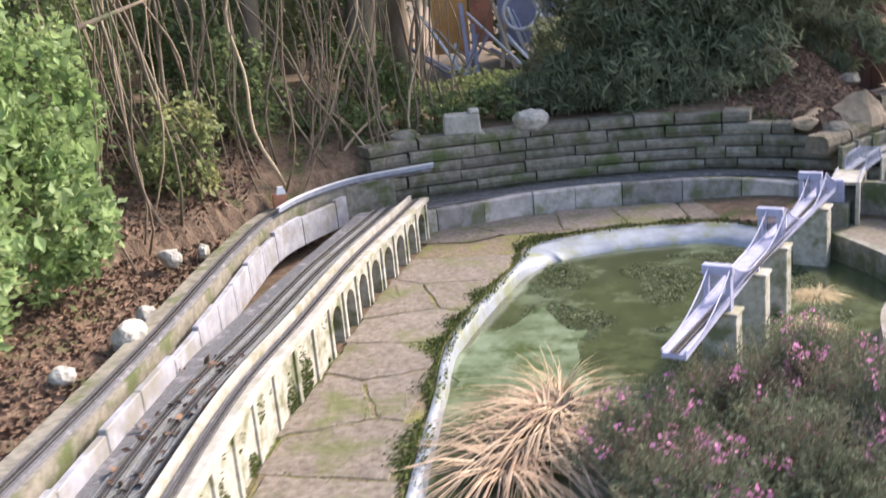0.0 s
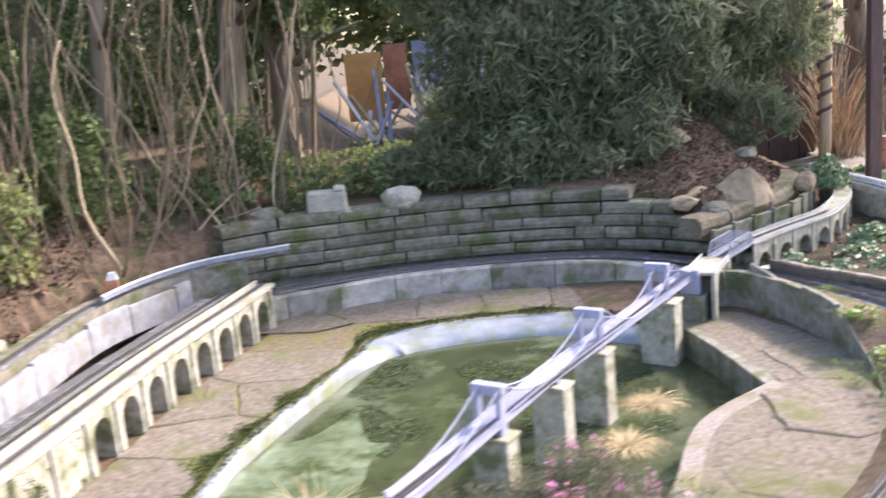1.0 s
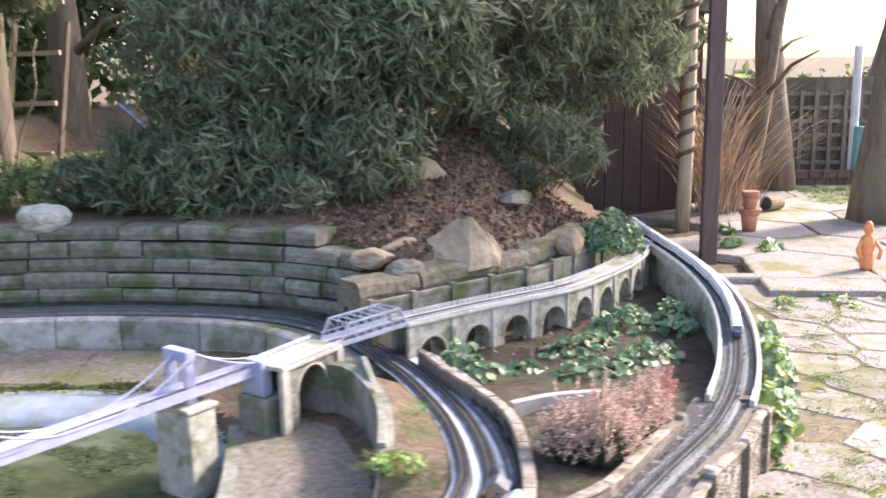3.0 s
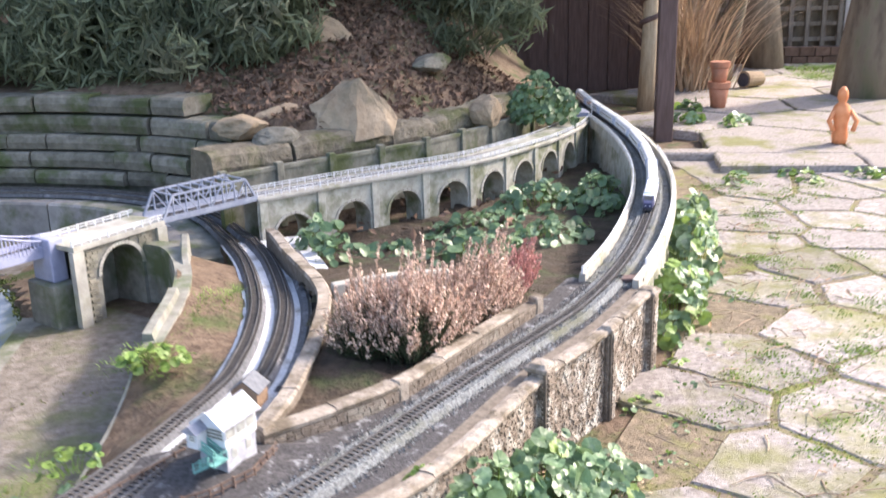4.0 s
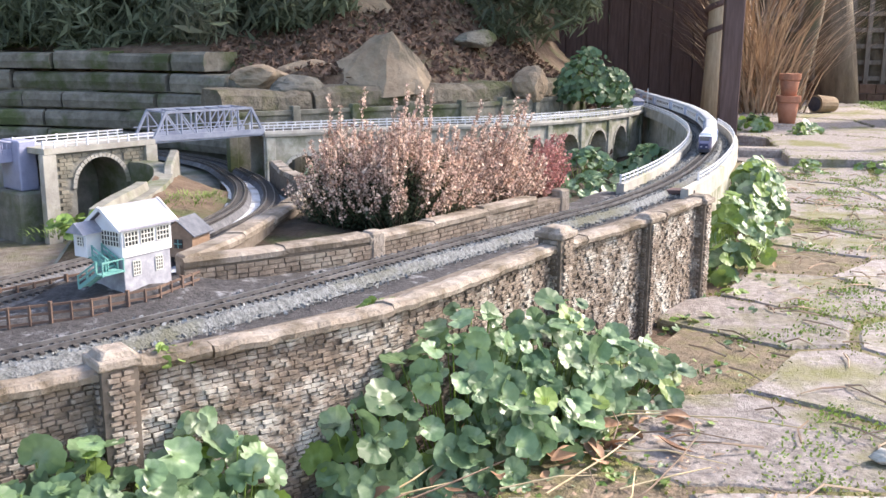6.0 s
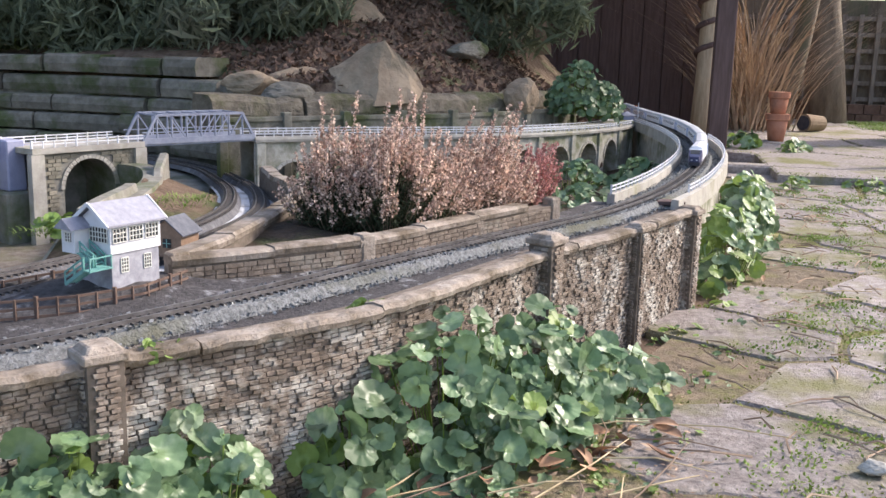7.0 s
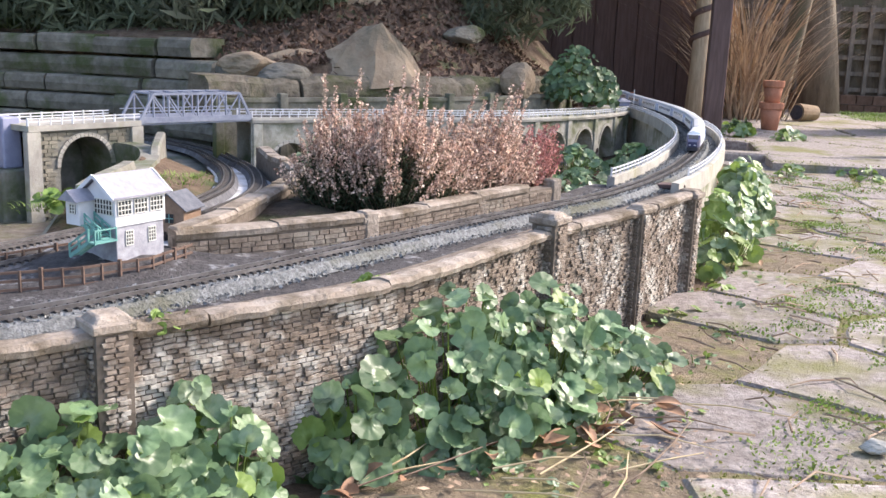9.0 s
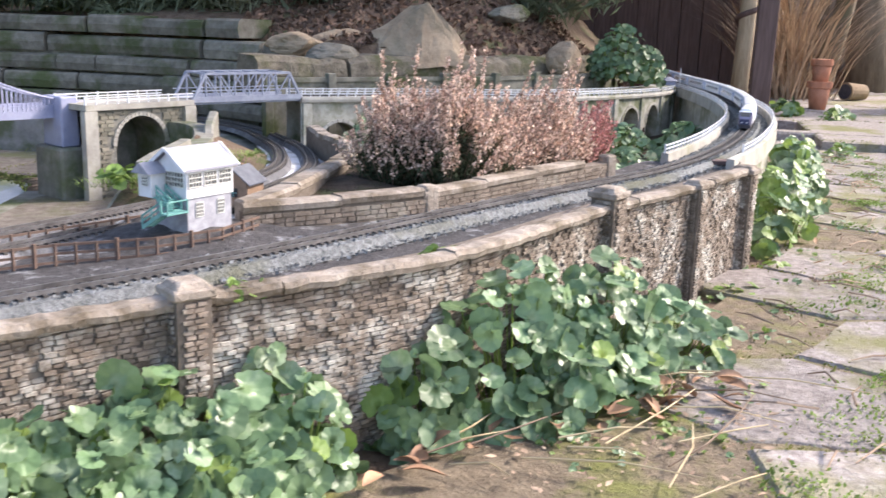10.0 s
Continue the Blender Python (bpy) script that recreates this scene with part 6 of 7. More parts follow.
def heather(label, roots, n, tall, lean, bloom, seed, at_, spike=0.5, fl=0.0040, name="heather", wild=0.09):
    """A heather bush: thin stems that fan out from its roots, dark needles below, spikes of florets above."""
    r = np.random.default_rng(seed)
    rr = random.Random(seed)
    t = thing(name, label, "shrub", at_, "heather bushes")
    stems, fl_c, gr_c = Geo(), [], []
    for _ in range(n):
        x, y, z, sp = rr.choice(roots)
        a = rr.uniform(0, 6.28)
        e = rr.uniform(0, 1) ** 0.6 * sp
        h = tall * rr.uniform(0.72, 1.0) * (1 - 0.62 * (e / sp) ** 2)
        long = rr.random() < wild
        if long:
            h *= rr.uniform(1.25, 1.5)
        out = Vector((math.cos(a), math.sin(a), 0))
        root = Vector((x, y, z - 0.005)) + out * 0.25 * e
        tip = Vector((x + lean[0] * h, y + lean[1] * h, z + h)) + out * e
        bend = root.lerp(tip, 0.45) + out * 0.16 * e
        pts = [root.lerp(bend, u).lerp(bend.lerp(tip, u), u) for u in (0, 0.33, 0.66, 1)]
        stems.tube(pts, [0.0012, 0.001, 0.0008, 0.0004], 3)
        cut = spike * rr.uniform(0.85, 1.15)
        for _ in range(int(175 * h / 0.15)):
            u = rr.uniform(0.12, 1)
            p = root.lerp(bend, u).lerp(bend.lerp(tip, u), u)
            w = 0.0034 * (1.35 - 0.85 * u) if u > cut else 0.0075
            q = p + Vector((rr.gauss(0, 1), rr.gauss(0, 1), rr.gauss(0, 1))) * w
            (fl_c if u > cut else gr_c).append(tuple(q))
    tagged(part("stem", stems, STEM, t, "fine woody stems"), kind="stuff")
    v, f = leaf_cards(r, np.array(fl_c), fl, 0.6, 0.85)
    stuff("floret", v.tolist(), f.tolist(), bloom, "tiny dry florets", "", t)
    v, f = leaf_cards(r, np.array(gr_c), fl * 1.7, 0.8, 0.35)
    stuff("needle_leaf", v.tolist(), f.tolist(), HEATHGREEN, "dark needle leaves", "", t)
    return t


heather("faded pinkish-brown heather bush in the stone planter", [(2.885, 4.37, 0.27, 0.10), (2.94, 4.40, 0.27, 0.12), (2.99, 4.42, 0.27, 0.11), (2.97, 4.36, 0.27, 0.09)], 420, 0.185, (0.05, 0.02), HEATH, 71, (2.95, 4.38, 0.27), 0.62)
heather("faded pinkish heather bush with long flower spikes", [(3.02, 4.50, 0.27, 0.085), (3.07, 4.56, 0.27, 0.085), (3.10, 4.60, 0.26, 0.07)], 260, 0.155, (0.28, 0.12), HEATH, 72, (3.03, 4.50, 0.27), 0.42, wild=0.10)
heather("reddish heather bush at the planter end", [(3.14, 4.70, 0.26, 0.05), (3.16, 4.76, 0.26, 0.05)], 120, 0.135, (0.25, 0.1), HEATHRED, 73, (3.14, 4.70, 0.26), 0.35, wild=0.02)
POUT = [(0.62, 2.85, -0.02, 0.26), (0.92, 3.1, -0.02, 0.28), (1.2, 3.28, 0.02, 0.25), (1.35, 2.9, 0.06, 0.28), (1.0, 2.65, 0.0, 0.28), (0.65, 2.5, 0.0, 0.22)]


def shrub(label, roots, n, seed, at_):
    r = np.random.default_rng(seed)
    rr = random.Random(seed)
    t = thing("flowering_heath", label, "shrub", at_, "heather bushes")
    stems, gr, pk = Geo(), [], []
    for _ in range(n):
        x, y, z, sp = rr.choice(roots)
        a, e = rr.uniform(0, 6.28), rr.uniform(0, 1) ** 0.6 * sp
        h = rr.uniform(0.15, 0.30) * (1 - 0.4 * (e / sp) ** 2)
        root = Vector((x + 0.4 * e * math.cos(a), y + 0.4 * e * math.sin(a), z))
        tip = Vector((x + e * math.cos(a), y + e * math.sin(a), z + h))
        stems.tube([root, root.lerp(tip, 0.5) + Vector((0, 0, 0.02)), tip], [0.0016, 0.0012, 0.0006], 3)
        blossom = rr.random() < 0.06
        for _ in range(60):
            u = rr.uniform(0.25, 1)
            q = root.lerp(tip, u) + Vector((rr.gauss(0, 1), rr.gauss(0, 1), rr.gauss(0, 1))) * 0.012
            (pk if blossom and u > 0.8 else gr).append(tuple(q))
    tagged(part("stem", stems, STEM, t), kind="stuff")
    v, f = leaf_cards(r, np.array(gr), 0.016, 0.8, 0.22)
    stuff("needle_leaf", v.tolist(), f.tolist(), HEATHLEAF, "grey-green needle leaves", "", t)
    v, f = leaf_cards(r, np.array(pk), 0.013, 0.5, 0.8)
    stuff("bloom", v.tolist(), f.tolist(), PINK, "small pink blooms", "", t)


HEATHLEAF = material("heath_leaf", (0.11, 0.14, 0.08), (0.20, 0.22, 0.14), 8, (0.24, 0.17, 0.14), 5, 0.35, rough=0.7, bump=0, vary=0.4, island=True, trans=0.25)
shrub("grey-green heath with scattered pink blooms beside the pond", POUT[:3], 620, 81, (0.9, 3.1, 0.0))
shrub("grey-green heath with scattered pink blooms on the near bank", POUT[3:], 620, 82, (1.0, 2.65, 0.0))


# ---- grasses, straw, litter ----
def blades(name, label, centres, n, size, spread, mat, seed, droop=0.6, wide=0.0035, category="grass", group=""):
    r = random.Random(seed)
    g = Geo()
    for _ in range(n):
        x, y, z = r.choice(centres)
        a, l = r.uniform(0, 6.28), size * r.uniform(0.5, 1.1)
        d = Vector((math.cos(a), math.sin(a), 0))
        side = Vector((-d.y, d.x, 0)) * wide * r.uniform(0.6, 1.2)
        o = Vector((x, y, z)) + d * r.uniform(0, spread) + side * 0
        pts = []
        for k in range(5):
            u = k / 4
            pts.append(o + d * l * (0.25 * u + droop * u * u) + Vector((0, 0, l * (0.9 * u - droop * 0.9 * u * u))))
        vs = []
        for k, p in enumerate(pts):
            w = 1 - 0.85 * k / 4
            vs += [p - side * w, p + side * w]
        g.add(vs, [(2 * k, 2 * k + 1, 2 * k + 3, 2 * k + 2) for k in range(4)])
    me = bpy.data.meshes.new(name)
    c = centres[0]
    me.from_pydata([(x - c[0], y - c[1], z - c[2]) for x, y, z in g.v], [], g.f)
    me.materials.append(mat)
    o = new(name, me)
    o.location = c
    return tagged(o, label, category, group, "stuff" if n > 400 else "")


DEAD = material("dead_reed", (0.30, 0.20, 0.14), (0.52, 0.40, 0.28), 9, rough=0.8, bump=0, vary=0.4, island=True)
blades("dead_reed_clump", "clump of drooping dead brown reeds at the pond edge", [(0.24, 3.02, -0.02), (0.33, 3.14, 0.02), (0.38, 3.22, 0.02), (0.28, 3.08, 0.0), (0.18, 2.92, -0.02)], 398, 0.36, 0.06, DEAD, 1, 1.05, 0.0055, "reeds")
blades("reed_clump", "tuft of pale reeds standing in the pond", [(0.38, 3.45, -0.04), (0.42, 3.5, -0.04)], 70, 0.26, 0.03, STRAW, 2, 0.4, 0.003, "reeds")
blades("straw_tuft", "mound of pale dead grass in the pond", [(1.60, 4.30, -0.05), (1.64, 4.33, -0.05)], 330, 0.11, 0.05, STRAW, 3, 0.8, 0.0022, "reeds", "straw tufts in the pond")
blades("straw_tuft", "mound of pale dead grass in the pond", [(1.45, 3.93, -0.05), (1.48, 3.97, -0.05)], 330, 0.11, 0.05, STRAW, 4, 0.8, 0.0022, "reeds", "straw tufts in the pond")
mg = random.Random(9)
joint_spots = [(mg.uniform(3.45, 5.0), mg.uniform(3.9, 6.8), 0.075) for _ in range(70)]
blades("paving_grass", "short grass and moss growing in the paving joints", joint_spots + [(3.42 + 0.25 * mg.random(), 4.1 + 0.6 * mg.random(), 0.08) for _ in range(40)], 5200, 0.028, 0.07, GRASS, 5, 0.6, 0.0012)
blades("plot_grass", "short grass and moss on the grassy plot", [(2.40 + 0.10 * mg.random(), 4.3 + 0.5 * mg.random(), 0.245) for _ in range(30)] + [(2.30 + 0.16 * mg.random(), 3.7 + 0.5 * mg.random(), 0.13) for _ in range(30)], 2200, 0.022, 0.05, GRASS, 6, 0.6, 0.001)
blades("pond_moss", "moss and grass along the pond edge", [(float(np.interp(y, [2.7, 3.44, 4.05, 4.92, 5.3], [-0.11, -0.04, 0.03, 0.34, 0.47])) - 0.03, y, 0.02) for y in np.sort(np.random.default_rng(3).uniform(2.6, 5.3, 160))] + [(x, 5.5 + 0.02 * math.sin(9 * x), 0.02) for x in np.random.default_rng(4).uniform(0.55, 1.8, 110)], 4200, 0.026, 0.045, GRASS, 7, 0.6, 0.0014)
blades("path_moss", "moss tufts at the foot of the viaduct", [(along(LV, s)[0].x + 0.03, along(LV, s)[0].y, 0.02) for s in np.linspace(0.6, 2.2, 40)], 2600, 0.024, 0.03, GRASS, 8, 0.6, 0.0014)
MOSS = material("joint_moss", (0.12, 0.14, 0.035), (0.24, 0.25, 0.07), 9, rough=0.8, bump=0, vary=0.4, island=True, trans=0.2)
pts = []
for a, b, zj in JOINTS:
    d = noise.noise((a * 1.7, b * 1.7, 5)) + (0.25 if a > 3 and b < 5.2 else 0.0)
    for _ in range(int(max(0, 26 * (d + 0.36)))):
        w = 0.010 + 0.03 * max(0.0, d)
        pts.append((a + mg.gauss(0, w), b + mg.gauss(0, w), zj + mg.uniform(-0.004, 0.004)))
rm = np.random.default_rng(12)
v, f = leaf_cards(rm, np.array(pts), 0.006, 0.5, 0.5)
stuff("joint_moss", v.tolist(), f.tolist(), MOSS, "yellow-green moss filling the paving joints", "moss")
# twigs and spreading weeds on the patio
TWIG = material("dry_twig", (0.26, 0.17, 0.12), (0.44, 0.33, 0.24), 20, rough=0.8, bump=0.1, vary=0.3, island=True)
tw = Geo()
for _ in range(150):
    y = mg.uniform(3.9, 6.6)
    x = float(np.interp(y, [p[1] for p in EAST], [p[0] for p in EAST])) + 0.17 + abs(mg.gauss(0, 0.16)) + (0.18 if y < 4.3 else 0.0)
    a, l = mg.uniform(0, 6.28), mg.uniform(0.02, 0.10)
    d, s2 = Vector((math.cos(a), math.sin(a), 0)), Vector((-math.sin(a), math.cos(a), 0)) * mg.uniform(-0.2, 0.2)
    p = Vector((x, y, 0.104))
    tw.tube([p, p + d * l * 0.5 + s2 * l + Vector((0, 0, mg.uniform(0, 0.01))), p + d * l], [0.0016, 0.0014, 0.0008], 4)
stuff("fallen_twigs", tw.v, tw.f, TWIG, "dry brown twigs scattered on the paving", "twigs")
wpts = []
for _ in range(95):
    y = mg.uniform(3.75, 6.5)
    x = float(np.interp(y, [p[1] for p in EAST], [p[0] for p in EAST])) + 0.2 + abs(mg.gauss(0, 0.22)) + (0.2 if y < 4.4 else 0.0)
    sp = mg.uniform(0.010, 0.034)
    wpts += [(x + mg.gauss(0, sp), y + mg.gauss(0, sp), 0.0995 + mg.uniform(0, 0.007)) for _ in range(int(150 * sp / 0.03))]
v, f = leaf_cards(rm, np.array(wpts), 0.0052, 0.6, 0.6)
stuff("patio_weeds", v.tolist(), f.tolist(), GRASS, "low green weeds creeping across the patio joints", "weeds")
front_soil = [(3.12 + 0.3 * mg.random(), 3.75 + 0.5 * mg.random()) for _ in range(380)]
v, f = leaf_cards(rm, np.array([(x, y, 0.104) for x, y in front_soil]), 0.010, 0.0, 0.5)
v[:, 2] = 0.104 + (v[:, 2] - 0.104) * 0.3
stuff("leaf_litter", v.tolist(), f.tolist(), TWIG, "brown leaf crumbs at the foot of the wall", "leaf litter")
# loose ballast stones beside the rails
CHIP = material("ballast_chip", (0.11, 0.115, 0.12), (0.30, 0.31, 0.32), 300, rough=0.9, bump=0, vary=0.4, island=True)
rows_, lu = [], length(UPPER)
for _ in range(15000):
    p, d = along(UPPER, mg.uniform(0.6, lu - 1.2))
    o = mg.uniform(-0.052, 0.05)
    rows_.append((p.x + d.y * o, p.y - d.x * o, 0.284 if abs(o) < 0.027 else 0.2745))
v, f = leaf_cards(rm, np.array(rows_), 0.0034, 0.0, 0.8)
stuff("ballast_chippings", v.tolist(), f.tolist(), CHIP, "loose grey ballast chippings beside the rails", "ballast")
# ragged moss on the pond's rim
EDGEMOSS = material("edge_moss", (0.055, 0.075, 0.02), (0.12, 0.14, 0.045), 12, rough=0.85, bump=0, vary=0.4, island=True, trans=0.15)
rim_, mp_ = smooth_path(POND[:8], 0.02), []
for i in range(1, len(rim_) - 1):
    p, d = rim_[i], (rim_[i + 1] - rim_[i - 1]).normalized()
    w = 0.5 + noise.noise((p.x * 5, p.y * 5, 4))
    for _ in range(int(max(0, 150 * w))):
        o = 0.015 + abs(mg.gauss(0, 0.05 * max(0.2, w)))
        if mg.random() < 0.12:
            o = -mg.uniform(0, 0.03)
        e = mg.uniform(-0.014, 0.014)
        mp_.append((p.x - d.y * o + d.x * e, p.y + d.x * o + d.y * e, 0.034 + mg.uniform(0, 0.008)))
v, f = leaf_cards(rm, np.array(mp_), 0.011, 0.7, 0.6)
stuff("pond_rim_moss", v.tolist(), f.tolist(), EDGEMOSS, "dark green moss creeping along the pond rim", "moss")
# moss streaks on the solid end of the long viaduct
wm_ = []
for _ in range(9000):
    q, z = mg.uniform(0.3, bays[-1] - 0.2), abs(mg.gauss(0, 0.075))
    p, d = along(LV, q)
    if z < 0.22 and noise.noise((q * 9, z * 7, 2)) > 0.05:
        wm_.append((p.x + d.y * 0.004, p.y - d.x * 0.004, 0.03 + z))
v, f = leaf_cards(rm, np.array(wm_), 0.010, 0.2, 0.6)
stuff("wall_moss", v.tolist(), f.tolist(), EDGEMOSS, "dark green moss streaking the viaduct wall", "moss")
WEED = material("pond_weed", (0.035, 0.05, 0.02), (0.075, 0.10, 0.04), 30, rough=0.5, bump=0, vary=0.5, island=True)
r = np.random.default_rng(5)
pts = np.column_stack([r.uniform(0.2, 1.7, 22000), r.uniform(4.0, 5.1, 22000), r.uniform(-0.036, -0.028, 22000)])
keep = [inside(x, y, POND) and edge_gap(x, y, POND) > 0.10 and noise.noise((x * 3.2, y * 3.2, 8)) > 0.0 for x, y, _ in pts]
v, f = leaf_cards(r, pts[np.array(keep)], 0.016, 0.0, 0.6)
v[:, 2] = -0.033 + (v[:, 2] + 0.033) * 0.25
stuff("pond_weed", v.tolist(), f.tolist(), WEED, "mat of dark green floating pond weed", "water plants")
pts = []
for _ in range(16000):
    x, y = mg.uniform(-2.4, -1.08), mg.uniform(2.2, 6.2)
    pts.append((x, y, ground_height(x, y) + 0.006))
for _ in range(9000):
    x, y = mg.uniform(1.8, 3.3), mg.uniform(5.9, 7.6)
    if y > float(np.interp(x, [2.2, 2.6, 2.81, 3.2], [6.0, 6.12, 6.38, 6.9])):
        pts.append((x, y, ground_height(x, y) + 0.006))
v, f = leaf_cards(r, np.array(pts), 0.03, 0.0, 0.5)
stuff("leaf_litter", v.tolist(), f.tolist(), LITTER, "brown fallen leaves and twigs on the banks", "leaf litter")
pts = [(mg.gauss(-0.78, 0.06), mg.uniform(2.3, 3.5), 0.222) for _ in range(160)] + [(mg.uniform(2.5, 3.3), mg.uniform(4.3, 6.6), 0.15) for _ in range(300)]
v, f = leaf_cards(r, np.array(pts), 0.03, 0.0, 0.55)
stuff("fallen_leaves", v.tolist(), f.tolist(), LITTER, "orange-brown leaves fallen on the tracks", "leaf litter")


def curled_leaf(seed):
    rr = random.Random(seed)
    g = Geo()
    for i in range(7):
        u = i / 6
        w = 0.5 * math.sin(math.pi * min(1, u * 0.96 + 0.04)) ** 0.8 * 0.42
        for k in (-1, -0.5, 0, 0.5, 1):
            g.v.append(((u - 0.5), k * w, 0.18 * k * k * w * 2 + 0.12 * math.sin(3 * u + seed)))
    g.f = [(i * 5 + k, i * 5 + k + 1, i * 5 + 6 + k, i * 5 + 5 + k) for i in range(6) for k in range(4)]
    return mesh_of("dry_leaf", g, DRYLEAF, True)


CURL = [curled_leaf(k) for k in range(4)]
for k in range(56):
    if k < 34:
        u = mg.random()
        x, y = 3.00 + 0.34 * u + 0.06 * mg.random(), 3.76 + 0.30 * u + mg.uniform(-0.05, 0.06)
        s = mg.uniform(0.022, 0.05)
    else:
        x, y = mg.uniform(3.5, 4.4), mg.uniform(4.2, 6.3)
        s = mg.uniform(0.012, 0.03)
    o = new("dry_leaf", CURL[k % 4])
    o.location, o.rotation_euler, o.scale = (x, y, 0.106 + s * 0.10), (mg.gauss(0, 0.3), mg.gauss(0, 0.3), mg.uniform(0, 6.28)), (s, s, s)
    tagged(o, "curled brown dry leaf on the paving", "leaf", "dry leaves on the paving")
for k in range(40):
    x, y, a, l = 3.02 + 0.34 * mg.random(), 3.76 + 0.34 * mg.random(), mg.uniform(-0.3, 1.6), mg.uniform(0.06, 0.2)
    if k > 31:
        x, y = mg.uniform(3.45, 3.9), mg.uniform(4.4, 5.6)
    p = Vector((x, y, 0.108))
    q = p + Vector((math.cos(a) * l, math.sin(a) * l, mg.uniform(0, 0.012)))
    single("twig", Geo().tube([p, p.lerp(q, 0.5) + Vector((0.01, 0, 0.004 + 0.006 * mg.random())), q], [0.0011, 0.0010, 0.0006], 5), STRAW if k % 3 else STEM, "thin dry twig lying on the paving", "twig", tuple(p), "twigs on the paving")
rock("pebble", (3.60, 4.02, 0.108), (0.018, 0.014, 0.009), 44, PALE, "small pale pebble on the paving", "stone")


# ---- far garden ----
fp = thing("timber_post", "dark brown square timber post", "post", (3.82, 7.52, 0.1))
part("shaft", Geo().box((3.82, 7.52, 1.5), (0.085, 0.085, 2.9)), WOOD, fp, bevel=0.004)
shed = thing("garden_shed", "dark brown boarded garden shed", "shed", (3.4, 9.6, 0.1))
for k in range(12):
    part("board", Geo().box((2.52 + 0.135 * k, 9.42 - 0.006 * (k % 2), 0.80), (0.13, 0.025, 1.5)), WOOD, shed)
part("shed_body", Geo().box((3.27, 10.2, 0.8), (1.66, 1.5, 1.46)), WOOD, shed)
part("roof", Geo().box((3.27, 10.2, 1.58), (1.9, 1.8, 0.08)), DARKCON, shed)
pole = thing("carved_pole", "pale wooden pole with a carved dark spiral top", "garden ornament", (3.83, 8.5, 0.1))
part("pole", Geo().tube([(3.83, 8.5, 0.05), (3.845, 8.5, 0.5), (3.85, 8.51, 1.0), (3.84, 8.52, 2.2)], [0.05, 0.046, 0.046, 0.045], 10), PALEWOOD, pole, smooth=True)
sp = [(3.845 + 0.052 * math.cos(k * 0.55), 8.51 + 0.052 * math.sin(k * 0.55), 0.52 + 0.0115 * k) for k in range(140)]
part("spiral", Geo().tube(sp, 0.016, 6), WOOD, pole, "dark carved spiral", smooth=True)
blades("ornamental_grass", "tall clump of dry ornamental grass", [(4.20, 9.0, 0.1), (4.1, 9.05, 0.1), (4.30, 9.1, 0.1), (4.22, 9.15, 0.35), (4.12, 9.1, 0.4)], 398, 1.25, 0.16, DEAD, 30, 0.34, 0.006, "grass")
for z, s in ((0.135, 0.66), (0.262, 0.58)):
    pot = thing("plant_pot", "orange terracotta plant pot", "plant pot", (4.21, 8.25, z), "stacked terracotta pots")
    part("bowl", Geo().lathe((4.21, 8.25, z), [(0.062 * s, 0.0), (0.085 * s, 0.17 * s), (0.08 * s, 0.17 * s), (0.058 * s, 0.02)]), TERRACOTTA, pot, smooth=True)
    part("rim", Geo().lathe((4.21, 8.25, z + 0.165 * s), [(0.085 * s, 0), (0.096 * s, 0.004), (0.096 * s, 0.034), (0.082 * s, 0.034)]), TERRACOTTA, pot)
pot = thing("plant_pot", "brown plant pot lying on its side", "plant pot", (4.55, 9.1, 0.135), "stacked terracotta pots")
part("bowl", Geo().tube([(4.50, 9.02, 0.19), (4.62, 9.11, 0.185)], [0.055, 0.045], 16), ROCK, pot)
# Solid dark disc stands in for the shade inside the opening.
part("mouth", Geo().tube([(4.494, 9.015, 0.19), (4.51, 9.03, 0.19)], [0.044, 0.04], 16), TRAINDARK, pot, "dark disc painting the shaded hollow")
GREYWOOD = material("grey_trellis_wood", (0.20, 0.16, 0.13), (0.33, 0.28, 0.235), 14, stretch=(4, 4, 0.7), bump=0.3)
tre = thing("trellis_fence", "dark wooden trellis fence panel", "fence", (5.7, 10.8, 0.1))
for k in range(27):
    part("upright_slat", Geo().box((4.08 + 0.125 * k, 10.8, 0.50), (0.032, 0.02, 0.82)), GREYWOOD, tre)
for k in range(7):
    part("cross_slat", Geo().box((5.71, 10.822, 0.16 + 0.12 * k), (3.3, 0.02, 0.032)), GREYWOOD, tre)
part("backing", Geo().box((5.71, 10.87, 0.56), (3.3, 0.03, 0.92)), BARK, tre)
REDBRICK = material("red_brick_bed", (0.13, 0.075, 0.055), (0.21, 0.13, 0.10), 20, bump=0.4, vary=0.2)
bedw = thing("brick_bed_edge", "low dark red brick edging of a flower bed", "brick edging", (5.0, 9.35, 0.1))
for k in range(20):
    for c in range(2):
        part("brick", Geo().box((4.5 + 0.115 * k + 0.055 * (c % 2), 10.45, 0.15 + 0.07 * c), (0.108, 0.09, 0.064)), REDBRICK, bedw)
blades("lawn", "small bright green lawn patch", [(4.95 + 1.1 * mg.random(), 9.35 + 0.8 * mg.random(), 0.128) for _ in range(150)], 4200, 0.05, 0.10, GRASS, 31, 0.4, 0.004)
gnome = Geo().lathe((4.56, 7.16, 0.135), [(0.030, 0.0), (0.036, 0.03), (0.030, 0.09), (0.040, 0.13), (0.036, 0.165), (0.016, 0.185), (0.024, 0.205), (0.022, 0.235), (0.008, 0.255)], 14)
